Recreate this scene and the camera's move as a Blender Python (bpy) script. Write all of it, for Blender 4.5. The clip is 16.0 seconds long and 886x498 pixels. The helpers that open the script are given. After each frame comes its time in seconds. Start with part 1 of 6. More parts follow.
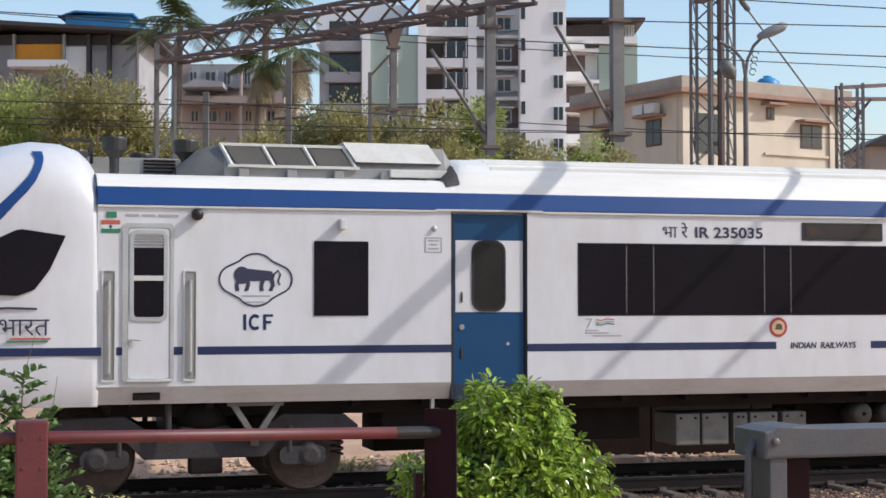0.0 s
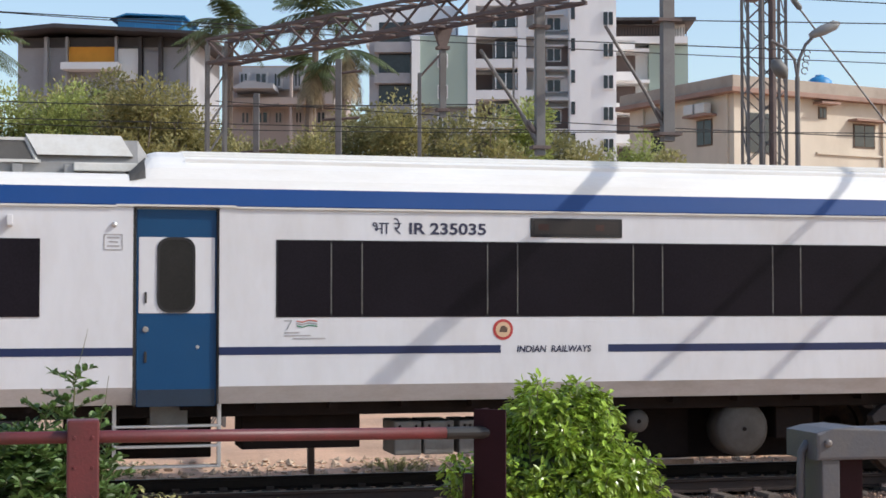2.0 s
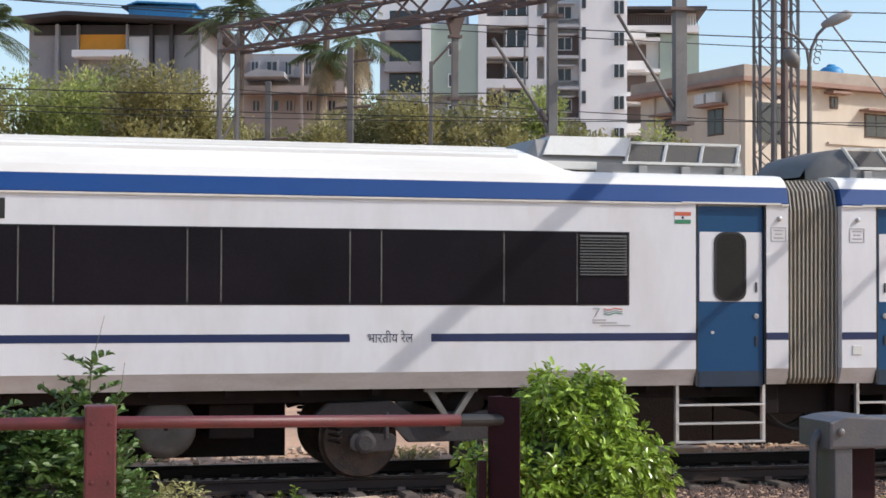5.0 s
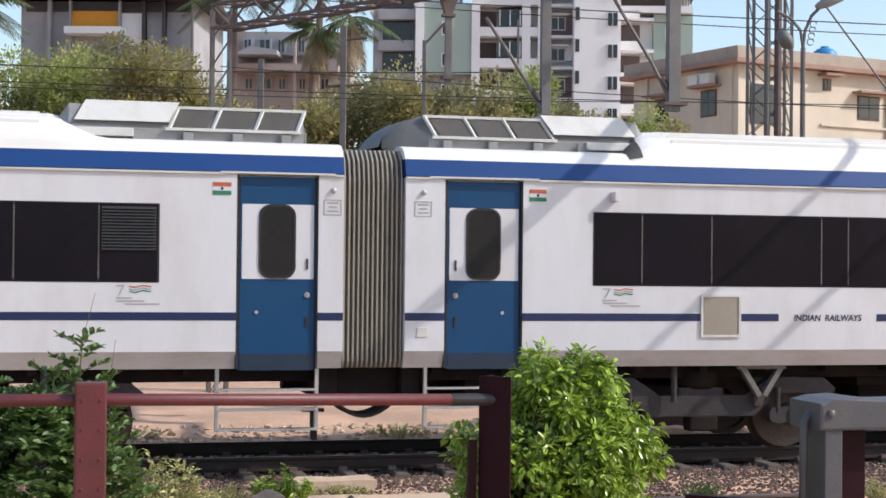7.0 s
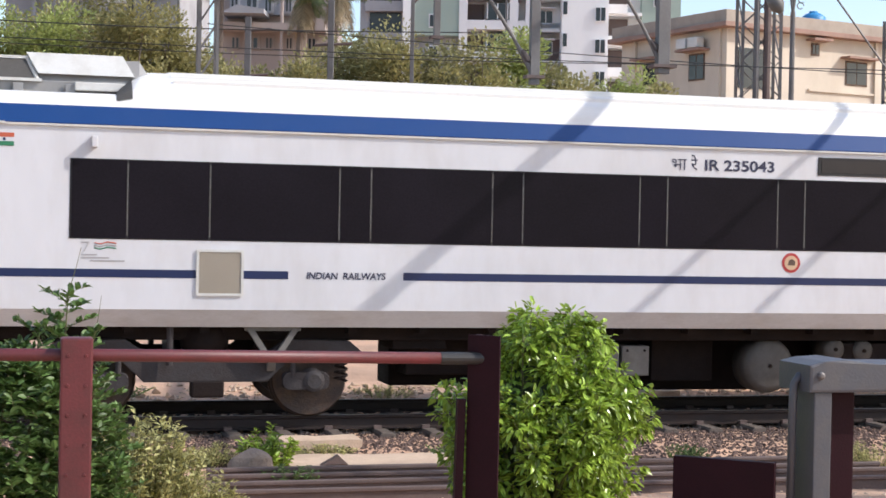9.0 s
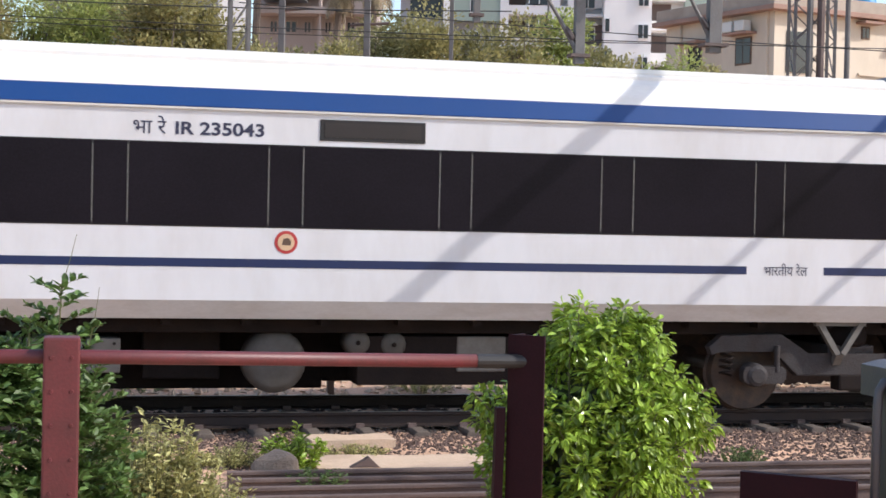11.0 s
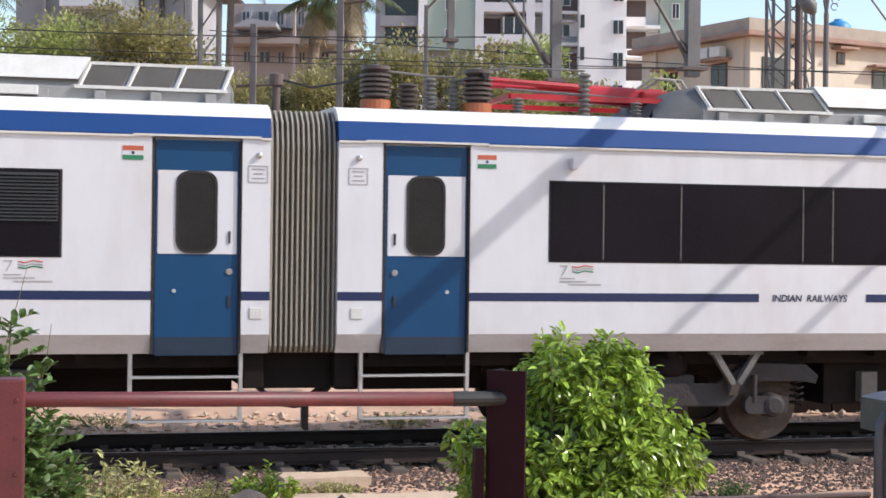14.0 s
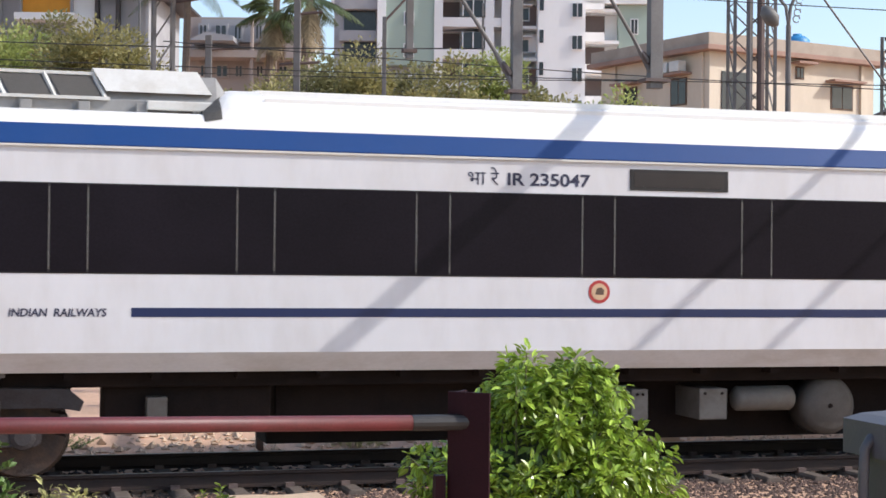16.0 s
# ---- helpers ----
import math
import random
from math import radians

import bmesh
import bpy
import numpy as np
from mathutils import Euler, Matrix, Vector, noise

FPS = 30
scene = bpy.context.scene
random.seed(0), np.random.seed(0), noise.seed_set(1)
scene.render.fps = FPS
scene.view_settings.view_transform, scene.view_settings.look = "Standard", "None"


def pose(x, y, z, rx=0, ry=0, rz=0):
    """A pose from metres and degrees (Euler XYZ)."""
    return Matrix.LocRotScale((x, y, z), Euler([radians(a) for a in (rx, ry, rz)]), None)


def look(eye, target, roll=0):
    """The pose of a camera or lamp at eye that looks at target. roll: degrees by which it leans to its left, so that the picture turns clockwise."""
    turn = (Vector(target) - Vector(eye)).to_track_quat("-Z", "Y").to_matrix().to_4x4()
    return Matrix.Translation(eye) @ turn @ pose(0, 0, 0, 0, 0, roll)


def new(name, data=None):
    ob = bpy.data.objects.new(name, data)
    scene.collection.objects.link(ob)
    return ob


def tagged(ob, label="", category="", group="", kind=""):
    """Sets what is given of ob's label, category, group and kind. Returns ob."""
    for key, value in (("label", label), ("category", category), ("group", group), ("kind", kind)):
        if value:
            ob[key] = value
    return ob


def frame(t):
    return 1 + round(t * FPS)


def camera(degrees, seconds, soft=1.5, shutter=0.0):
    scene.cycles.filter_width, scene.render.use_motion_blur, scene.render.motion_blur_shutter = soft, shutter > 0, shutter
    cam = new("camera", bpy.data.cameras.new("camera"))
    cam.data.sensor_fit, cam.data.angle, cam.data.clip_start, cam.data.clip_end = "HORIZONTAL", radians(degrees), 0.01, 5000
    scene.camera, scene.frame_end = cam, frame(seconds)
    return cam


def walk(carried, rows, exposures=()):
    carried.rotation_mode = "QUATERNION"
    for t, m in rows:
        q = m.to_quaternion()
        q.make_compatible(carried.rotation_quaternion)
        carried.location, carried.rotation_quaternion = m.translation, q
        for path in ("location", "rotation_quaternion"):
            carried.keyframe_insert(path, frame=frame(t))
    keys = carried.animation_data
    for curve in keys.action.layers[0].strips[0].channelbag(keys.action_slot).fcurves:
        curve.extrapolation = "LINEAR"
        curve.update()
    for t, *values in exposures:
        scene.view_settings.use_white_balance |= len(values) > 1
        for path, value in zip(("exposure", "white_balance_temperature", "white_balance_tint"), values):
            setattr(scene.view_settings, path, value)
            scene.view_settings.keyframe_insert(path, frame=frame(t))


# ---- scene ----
cam = camera(31.55, 16.0, soft=1.6, shutter=0.1)

# seconds, eye, bearing, tilt, lean (degrees), metres the train has run
PATH = [
    (0.0, -0.047, -18.751, 2.139, 16.285, 1.899, -0.020, -0.015),
    (0.5, -0.043, -18.748, 2.138, 15.834, 1.913, -0.031, 1.063),
    (1.0, -0.045, -18.757, 2.141, 15.373, 1.912, -0.001, 2.174),
    (1.5, -0.043, -18.753, 2.138, 14.895, 1.921, -0.055, 3.311),
    (2.0, -0.038, -18.738, 2.135, 14.462, 1.928, -0.010, 4.484),
    (2.5, -0.043, -18.740, 2.138, 14.183, 1.916, 0.056, 5.690),
    (3.0, -0.050, -18.735, 2.134, 14.036, 1.929, 0.023, 6.934),
    (5.5, -0.084, -18.776, 2.130, 14.180, 1.344, 0.312, 13.607),
    (6.0, -0.076, -18.760, 2.128, 14.249, 1.178, 0.441, 15.042),
    (6.5, -0.074, -18.753, 2.125, 14.313, 1.001, 0.450, 16.514),
    (7.0, -0.077, -18.756, 2.129, 14.406, 0.766, 0.558, 18.006),
    (7.5, -0.073, -18.747, 2.123, 14.494, 0.499, 0.679, 19.525),
    (8.0, -0.078, -18.725, 2.109, 14.620, 0.189, 0.777, 21.079),
    (8.5, -0.087, -18.716, 2.107, 14.771, -0.193, 0.924, 22.677),
    (9.0, -0.085, -18.671, 2.101, 14.968, -0.605, 1.117, 24.291),
    (11.5, 0.289, -17.383, 2.092, 13.264, -1.118, 1.204, 33.128),
    (12.0, 0.299, -17.344, 2.091, 13.317, -0.809, 1.057, 34.975),
    (12.5, 0.314, -17.290, 2.090, 13.497, -0.577, 0.972, 36.832),
    (13.0, 0.332, -17.222, 2.089, 13.722, -0.408, 0.808, 38.729),
    (13.5, 0.354, -17.140, 2.087, 13.981, -0.236, 0.702, 40.677),
    (14.0, 0.379, -17.045, 2.085, 14.304, 0.000, 0.679, 42.642),
    (14.5, 0.408, -16.937, 2.083, 14.609, 0.220, 0.714, 44.648),
    (15.0, 0.440, -16.817, 2.080, 15.025, 0.426, 0.853, 46.656),
    (15.5, 0.476, -16.685, 2.077, 15.412, 0.601, 0.732, 48.723),
    (16.0, 0.514, -16.542, 2.074, 15.786, 0.585, 0.583, 50.794),
]


def aim(x, y, z, bearing, tilt, lean):
    b, e = radians(bearing), radians(tilt)
    way = Vector((math.sin(b) * math.cos(e), math.cos(b) * math.cos(e), math.sin(e)))
    return look((x, y, z), Vector((x, y, z)) + way * 20, lean)


walk(cam, [(r[0], aim(*r[1:7])) for r in PATH], exposures=[(0.0, -0.40, 6390, 11), (3.0, -0.32, 6390, 11), (7.0, -0.24, 6390, 12), (9.0, -0.06, 6390, 13), (12.5, -0.02, 6390, 13), (16.0, -0.12, 6390, 13)])

# ---- world and sun ----
SUN = Vector((1.134, -0.50, 1.0)).normalized()
world = bpy.data.worlds.new("world")
scene.world = world
world.use_nodes = True
wn = world.node_tree.nodes
wn.clear()
sky = wn.new("ShaderNodeTexSky")
sky.sky_type, sky.sun_disc = "NISHITA", False
sky.sun_elevation = math.asin(SUN.z)
sky.sun_rotation = math.atan2(SUN.x, SUN.y)
sky.altitude, sky.air_density, sky.dust_density, sky.ozone_density = 300, 1.2, 2.0, 1.5
wbg, wout = wn.new("ShaderNodeBackground"), wn.new("ShaderNodeOutputWorld")
wbg.inputs["Strength"].default_value = 0.25
world.node_tree.links.new(sky.outputs[0], wbg.inputs[0])
world.node_tree.links.new(wbg.outputs[0], wout.inputs[0])
sun = new("sun", bpy.data.lights.new("sun", "SUN"))
sun.data.energy, sun.data.angle, sun.data.color = 4.3, radians(0.6), (1.0, 0.95, 0.87)
sun.matrix_world = look(SUN * 60, (0, 0, 0))

# ---- materials ----


def mat(name, color, rough=0.6, metal=0.0, var=0.12, scale=3.0, fine=40.0, bump=0.0, dirt=None, dirt_amount=0.0,
        dirt_scale=1.2, spec=0.5, coat=0.0, stretch=(1, 1, 1), island=0.0, objvar=0.0, trans=0.0):
    """Procedural surface: base colour varied at two scales, stains of a second colour, fine relief."""
    m = bpy.data.materials.new(name)
    m.use_nodes = True
    nt = m.node_tree
    n, lk = nt.nodes, nt.links.new
    b = n["Principled BSDF"]
    b.inputs["Roughness"].default_value, b.inputs["Metallic"].default_value = rough, metal
    b.inputs["Specular IOR Level"].default_value = spec
    b.inputs["Coat Weight"].default_value = coat
    b.inputs["Coat Roughness"].default_value = 0.12
    tc, mp = n.new("ShaderNodeTexCoord"), n.new("ShaderNodeMapping")
    mp.inputs["Scale"].default_value = stretch
    lk(tc.outputs["Object"], mp.inputs[0])
    big, small = n.new("ShaderNodeTexNoise"), n.new("ShaderNodeTexNoise")
    for q, sc, det in ((big, scale, 4), (small, fine, 3)):
        q.inputs["Scale"].default_value, q.inputs["Detail"].default_value = sc, det
        lk(mp.outputs[0], q.inputs["Vector"])
    add = n.new("ShaderNodeMath")
    add.operation = "ADD"
    lk(big.outputs[0], add.inputs[0])
    lk(small.outputs[0], add.inputs[1])
    rng = n.new("ShaderNodeMapRange")
    rng.inputs["From Min"].default_value, rng.inputs["From Max"].default_value = 0.6, 1.4
    rng.inputs["To Min"].default_value, rng.inputs["To Max"].default_value = 1 - var, 1 + var
    lk(add.outputs[0], rng.inputs["Value"])
    val = rng.outputs[0]
    for amount, node, out in ((island, "ShaderNodeNewGeometry", "Random Per Island"), (objvar, "ShaderNodeObjectInfo", "Random")):
        if amount:
            g, r2, mu = n.new(node), n.new("ShaderNodeMapRange"), n.new("ShaderNodeMath")
            r2.inputs["To Min"].default_value, r2.inputs["To Max"].default_value = 1 - amount, 1 + amount
            mu.operation = "MULTIPLY"
            lk(g.outputs[out], r2.inputs["Value"])
            lk(val, mu.inputs[0])
            lk(r2.outputs[0], mu.inputs[1])
            val = mu.outputs[0]
    mul = n.new("ShaderNodeVectorMath")
    mul.operation = "SCALE"
    mul.inputs[0].default_value = color
    lk(val, mul.inputs["Scale"])
    col = mul.outputs[0]
    if dirt:
        dn, ramp, mix = n.new("ShaderNodeTexNoise"), n.new("ShaderNodeMapRange"), n.new("ShaderNodeMix")
        dn.inputs["Scale"].default_value, dn.inputs["Detail"].default_value, dn.inputs["Roughness"].default_value = dirt_scale, 6, 0.65
        lk(mp.outputs[0], dn.inputs["Vector"])
        ramp.inputs["From Min"].default_value, ramp.inputs["From Max"].default_value = 0.42, 0.75
        ramp.inputs["To Max"].default_value = dirt_amount
        lk(dn.outputs[0], ramp.inputs["Value"])
        mix.data_type = "RGBA"
        lk(ramp.outputs[0], mix.inputs[0])
        lk(col, mix.inputs[6])
        mix.inputs[7].default_value = (*dirt, 1)
        col = mix.outputs[2]
    lk(col, b.inputs["Base Color"])
    if bump:
        bp = n.new("ShaderNodeBump")
        bp.inputs["Strength"].default_value, bp.inputs["Distance"].default_value = bump, 0.02
        lk(small.outputs[0], bp.inputs["Height"])
        lk(bp.outputs[0], b.inputs["Normal"])
    if trans:
        tr, mx = n.new("ShaderNodeBsdfTranslucent"), n.new("ShaderNodeMixShader")
        mx.inputs[0].default_value = trans
        lk(col, tr.inputs["Color"])
        lk(b.outputs[0], mx.inputs[1])
        lk(tr.outputs[0], mx.inputs[2])
        lk(mx.outputs[0], n["Material Output"].inputs["Surface"])
    return m


WHITE = mat("white_paint", (0.63, 0.635, 0.66), 0.34, var=0.035, scale=0.8, fine=6, bump=0.07, dirt=(0.47, 0.44, 0.42), dirt_amount=0.5, dirt_scale=1.3, coat=0.25, stretch=(1, 1, 0.35))
ROOF = mat("roof_paint", (0.74, 0.73, 0.70), 0.45, var=0.04, dirt=(0.5, 0.45, 0.38), dirt_amount=0.35, stretch=(0.3, 2, 1))
BLUE = mat("blue_paint", (0.008, 0.050, 0.190), 0.42, var=0.06, scale=1.0, dirt=(0.03, 0.065, 0.18), dirt_amount=0.3, spec=0.3)
NAVY = mat("navy_paint", (0.006, 0.016, 0.072), 0.4, var=0.06)
TEAL = mat("door_blue_paint", (0.004, 0.052, 0.140), 0.42, var=0.08, spec=0.3, dirt=(0.018, 0.062, 0.12), dirt_amount=0.25)
SKIRT = mat("dusty_grey_paint", (0.53, 0.51, 0.50), 0.55, var=0.08, dirt=(0.33, 0.28, 0.23), dirt_amount=0.6, dirt_scale=2.2, stretch=(0.5, 1, 1.4))
GLASS = mat("tinted_glass", (0.010, 0.008, 0.012), 0.25, var=0.4, scale=0.9, spec=0.10)
DOORGLASS = mat("door_glass", (0.022, 0.021, 0.020), 0.3, var=0.2, spec=0.15)
ALU = mat("brushed_aluminium", (0.55, 0.55, 0.55), 0.38, metal=0.7, var=0.1, dirt=(0.3, 0.27, 0.24), dirt_amount=0.4)
SHROUD = mat("dull_dark_grey_paint", (0.15, 0.15, 0.145), 0.6, var=0.1, dirt=(0.10, 0.09, 0.08), dirt_amount=0.6, dirt_scale=3)
GREYPAINT = mat("grey_paint", (0.26, 0.26, 0.255), 0.5, var=0.08, dirt=(0.17, 0.15, 0.13), dirt_amount=0.6, dirt_scale=3)
LIGHTGREY = mat("light_grey_paint", (0.60, 0.60, 0.57), 0.5, var=0.06, dirt=(0.36, 0.33, 0.28), dirt_amount=0.55, dirt_scale=3)
MESHDARK = mat("dark_mesh", (0.07, 0.065, 0.058), 0.7, var=0.25, fine=120, bump=0.4)
RUBBER = mat("black_rubber", (0.016, 0.015, 0.015), 0.7)
BLACK = mat("black_paint", (0.02, 0.019, 0.018), 0.5, var=0.2)
UNDER = mat("near_black_steel", (0.012, 0.009, 0.009), 0.8, spec=0.15, var=0.35, scale=4, bump=0.2, dirt=(0.028, 0.018, 0.014), dirt_amount=0.6)
BOGIE = mat("dusty_bogie_steel", (0.048, 0.044, 0.046), 0.65, spec=0.25, var=0.25, scale=4, bump=0.25, dirt=(0.026, 0.017, 0.014), dirt_amount=0.8, dirt_scale=4)
BOXGREY = mat("dusty_box_paint", (0.15, 0.145, 0.135), 0.6, var=0.1, dirt=(0.08, 0.065, 0.05), dirt_amount=0.7, dirt_scale=4)
DRUM = mat("dark_drum_paint", (0.075, 0.07, 0.066), 0.6, var=0.15, dirt=(0.035, 0.028, 0.022), dirt_amount=0.7, dirt_scale=4)
WHEEL = mat("worn_wheel_steel", (0.045, 0.034, 0.030), 0.55, metal=0.3, var=0.3, bump=0.3, dirt=(0.13, 0.075, 0.045), dirt_amount=0.7, dirt_scale=6)
BELLOWS = mat("bellows_fabric", (0.25, 0.225, 0.185), 0.8, var=0.2, dirt=(0.15, 0.12, 0.09), dirt_amount=0.6, dirt_scale=2)
RIBMETAL = mat("bellows_rib", (0.33, 0.30, 0.25), 0.5, var=0.15, dirt=(0.28, 0.24, 0.18), dirt_amount=0.7, dirt_scale=3)
RED = mat("red_enamel", (0.42, 0.012, 0.018), 0.4, var=0.15, dirt=(0.10, 0.015, 0.015), dirt_amount=0.6)
RESIN = mat("brown_insulator", (0.07, 0.05, 0.045), 0.35, var=0.2)
ORANGE = mat("orange_band", (0.30, 0.085, 0.03), 0.5, var=0.1)
SAFFRON = mat("saffron_paint", (0.46, 0.10, 0.05), 0.5, var=0.04)
GREEN = mat("green_paint", (0.025, 0.18, 0.085), 0.5, var=0.04)
INK = mat("dark_ink", (0.025, 0.027, 0.06), 0.5, var=0.05)
PALEINK = mat("faded_ink", (0.35, 0.34, 0.34), 0.6, var=0.1)
CRIMSON = mat("crimson_ink", (0.38, 0.03, 0.03), 0.5, var=0.05)
GOLD = mat("ochre_ink", (0.58, 0.40, 0.25), 0.5, var=0.08)
LED = mat("led_panel", (0.02, 0.014, 0.013), 0.35, var=0.3, fine=90)
LEDTEXT = mat("amber_led_text", (0.045, 0.016, 0.010), 0.6)
MAROON = mat("maroon_enamel", (0.115, 0.020, 0.022), 0.48, var=0.2, scale=6, fine=70, bump=0.08, dirt=(0.05, 0.018, 0.016), dirt_amount=0.7, dirt_scale=5)
# the maroon again, with the shade on some parts put into its colour
MAROON_SHADED = mat("shaded_maroon_enamel", (0.019, 0.003, 0.006), 0.55, spec=0.15, var=0.2, scale=6, fine=70, bump=0.08)
BARRIER = mat("grey_enamel", (0.070, 0.070, 0.080), 0.45, var=0.1, fine=60, bump=0.1, dirt=(0.11, 0.095, 0.085), dirt_amount=0.6, dirt_scale=5)
MASTGREY = mat("weathered_galvanised_steel", (0.155, 0.145, 0.14), 0.55, metal=0.2, var=0.2, dirt=(0.10, 0.08, 0.07), dirt_amount=0.7)
RUSTY = mat("rust_brown_steel", (0.12, 0.085, 0.075), 0.7, var=0.25, dirt=(0.07, 0.045, 0.04), dirt_amount=0.7)
RAILSTEEL = mat("rail_steel", (0.028, 0.021, 0.020), 0.65, metal=0.1, spec=0.25, var=0.2, dirt=(0.05, 0.03, 0.022), dirt_amount=0.6, dirt_scale=4)
RAILTOP = mat("polished_rail_head", (0.4, 0.38, 0.36), 0.28, metal=0.9, var=0.1, stretch=(0.1, 1, 1))
CONCRETE = mat("weathered_concrete", (0.27, 0.245, 0.21), 0.85, var=0.15, bump=0.4, dirt=(0.22, 0.17, 0.13), dirt_amount=0.7, dirt_scale=3)
SLEEPER = mat("dirty_sleeper_concrete", (0.13, 0.105, 0.088), 0.9, var=0.2, bump=0.4, dirt=(0.06, 0.045, 0.035), dirt_amount=0.7, dirt_scale=3)
# door blue with the shading of the inward-sloping foot put into it
DOORFOOT = mat("shaded_foot_blue_paint", (0.008, 0.022, 0.045), 0.5, var=0.2)
BOULDER = mat("brown_boulder", (0.25, 0.19, 0.145), 0.9, var=0.2, fine=50, bump=0.5, dirt=(0.13, 0.10, 0.08), dirt_amount=0.6)
# near-black, to stand in for the darkness beyond the track
DARKWALL = mat("near_black_wall", (0.024, 0.016, 0.014), 0.9, spec=0.1, var=0.3, fine=30, bump=0.5, dirt=(0.015, 0.012, 0.011), dirt_amount=0.8, dirt_scale=1.5)
SANDSTONE = mat("sandy_stone", (0.58, 0.44, 0.32), 0.9, var=0.15, fine=60, bump=0.5, dirt=(0.30, 0.2, 0.14), dirt_amount=0.6)
GRAVEL = mat("ballast_stone", (0.115, 0.075, 0.060), 0.9, var=0.2, scale=6, bump=0.5, island=0.5)
# oil stains, with the shade under the train put into the colour too
GRAVELDARK = mat("oily_shaded_ballast", (0.04, 0.032, 0.029), 0.85, var=0.2, scale=6, bump=0.5, island=0.5)
GROUND = mat("dusty_earth", (0.57, 0.36, 0.24), 0.95, var=0.2, scale=0.7, fine=25, bump=0.6, dirt=(0.28, 0.19, 0.13), dirt_amount=0.7, dirt_scale=0.6)
LEAF = mat("glossy_leaf", (0.28, 0.39, 0.055), 0.25, var=0.15, island=0.6, trans=0.28)
LEAF2 = mat("dark_leaf", (0.105, 0.175, 0.045), 0.48, var=0.15, island=0.45, trans=0.3)
DRYLEAF = mat("weed_leaf", (0.42, 0.40, 0.16), 0.6, var=0.15, island=0.4, trans=0.3)
TREELEAF = mat("acacia_leaf", (0.33, 0.30, 0.125), 0.6, var=0.2, scale=0.5, island=0.3, trans=0.4)
TREELEAF2 = mat("bright_tree_leaf", (0.36, 0.40, 0.13), 0.55, var=0.2, scale=0.5, island=0.3, trans=0.4)
TREEDARK = mat("dull_tree_leaf", (0.26, 0.245, 0.11), 0.6, var=0.2, scale=0.5, island=0.3, trans=0.4)
PALMLEAF = mat("palm_frond", (0.085, 0.115, 0.04), 0.5, var=0.2, island=0.35, trans=0.25)
DRYPALM = mat("dead_palm_frond", (0.24, 0.18, 0.10), 0.7, var=0.2, island=0.3)
BARK = mat("grey_bark", (0.16, 0.125, 0.10), 0.9, var=0.3, scale=5, bump=0.5)
STEM = mat("green_stem", (0.13, 0.13, 0.05), 0.7, var=0.2)
PLASTER = mat("beige_plaster", (0.60, 0.525, 0.425), 0.85, var=0.06, scale=0.3, dirt=(0.36, 0.29, 0.22), dirt_amount=0.55, dirt_scale=0.35, stretch=(1, 1, 0.4))
CORNICE = mat("terracotta_cornice", (0.33, 0.21, 0.165), 0.85, var=0.12, dirt=(0.2, 0.13, 0.10), dirt_amount=0.6)
WALLWHITE = mat("white_plaster", (0.78, 0.78, 0.78), 0.85, var=0.04, scale=0.2, dirt=(0.52, 0.52, 0.52), dirt_amount=0.5, dirt_scale=0.15, stretch=(1, 1, 0.4))
WALLGREEN = mat("pale_green_plaster", (0.33, 0.41, 0.36), 0.85, var=0.06, scale=0.2)
WALLBROWN = mat("brown_plaster", (0.16, 0.12, 0.11), 0.85, var=0.08)
WALLGREY = mat("grey_plaster", (0.34, 0.34, 0.36), 0.85, var=0.1, scale=0.3, dirt=(0.2, 0.2, 0.2), dirt_amount=0.6, dirt_scale=0.4)
WALLPINK = mat("dull_pink_plaster", (0.33, 0.275, 0.25), 0.85, var=0.1, scale=0.3)
DARKROOF = mat("dark_sheet_roof", (0.045, 0.04, 0.042), 0.6, var=0.2)
BLUESHEET = mat("blue_sheet", (0.03, 0.22, 0.46), 0.5, var=0.12, stretch=(6, 6, 0.5))
ORANGEWALL = mat("orange_wall", (0.70, 0.30, 0.03), 0.7, var=0.08)
WINDARK = mat("dark_window_glass", (0.025, 0.03, 0.035), 0.15, var=0.3)
CABLE = mat("cable_black", (0.03, 0.03, 0.03), 0.6)
SEAT = mat("wood_brown", (0.10, 0.06, 0.04), 0.7, var=0.2)

# ---- mesh helpers ----
ORG = {}


def thing(name, at, label, category, group="", kind=""):
    """An Empty at the base of a thing; its parts are given in world places and stored relative to it."""
    ob = new(name)
    ob.location = at
    ORG[ob.name] = Vector(at)
    return tagged(ob, label, category, group, kind)


def part(name, bm, material, parent=None, label="", smooth=False, at=None):
    """Links a bmesh as one mesh object under a thing or a part. at: an origin of its own."""
    me = bpy.data.meshes.new(name)
    base = ORG[parent.name] if parent else Vector((0, 0, 0))
    org = Vector(at) if at is not None else base
    bmesh.ops.translate(bm, verts=bm.verts, vec=-org)
    if smooth:
        for f in bm.faces:
            f.smooth = True
    bm.to_mesh(me)
    bm.free()
    for m in (material if isinstance(material, (list, tuple)) else (material,)):
        me.materials.append(m)
    ob = new(name, me)
    if parent:
        ob.parent = parent
    ob.location = org - base
    ORG[ob.name] = org
    if label:
        ob["label"] = label
    return ob


def solid(name, bm, material, label, category, group="", kind="", at=None, smooth=False):
    """A thing of one mesh."""
    return tagged(part(name, bm, material, None, "", smooth, at), label, category, group, kind)


def B():
    return bmesh.new()


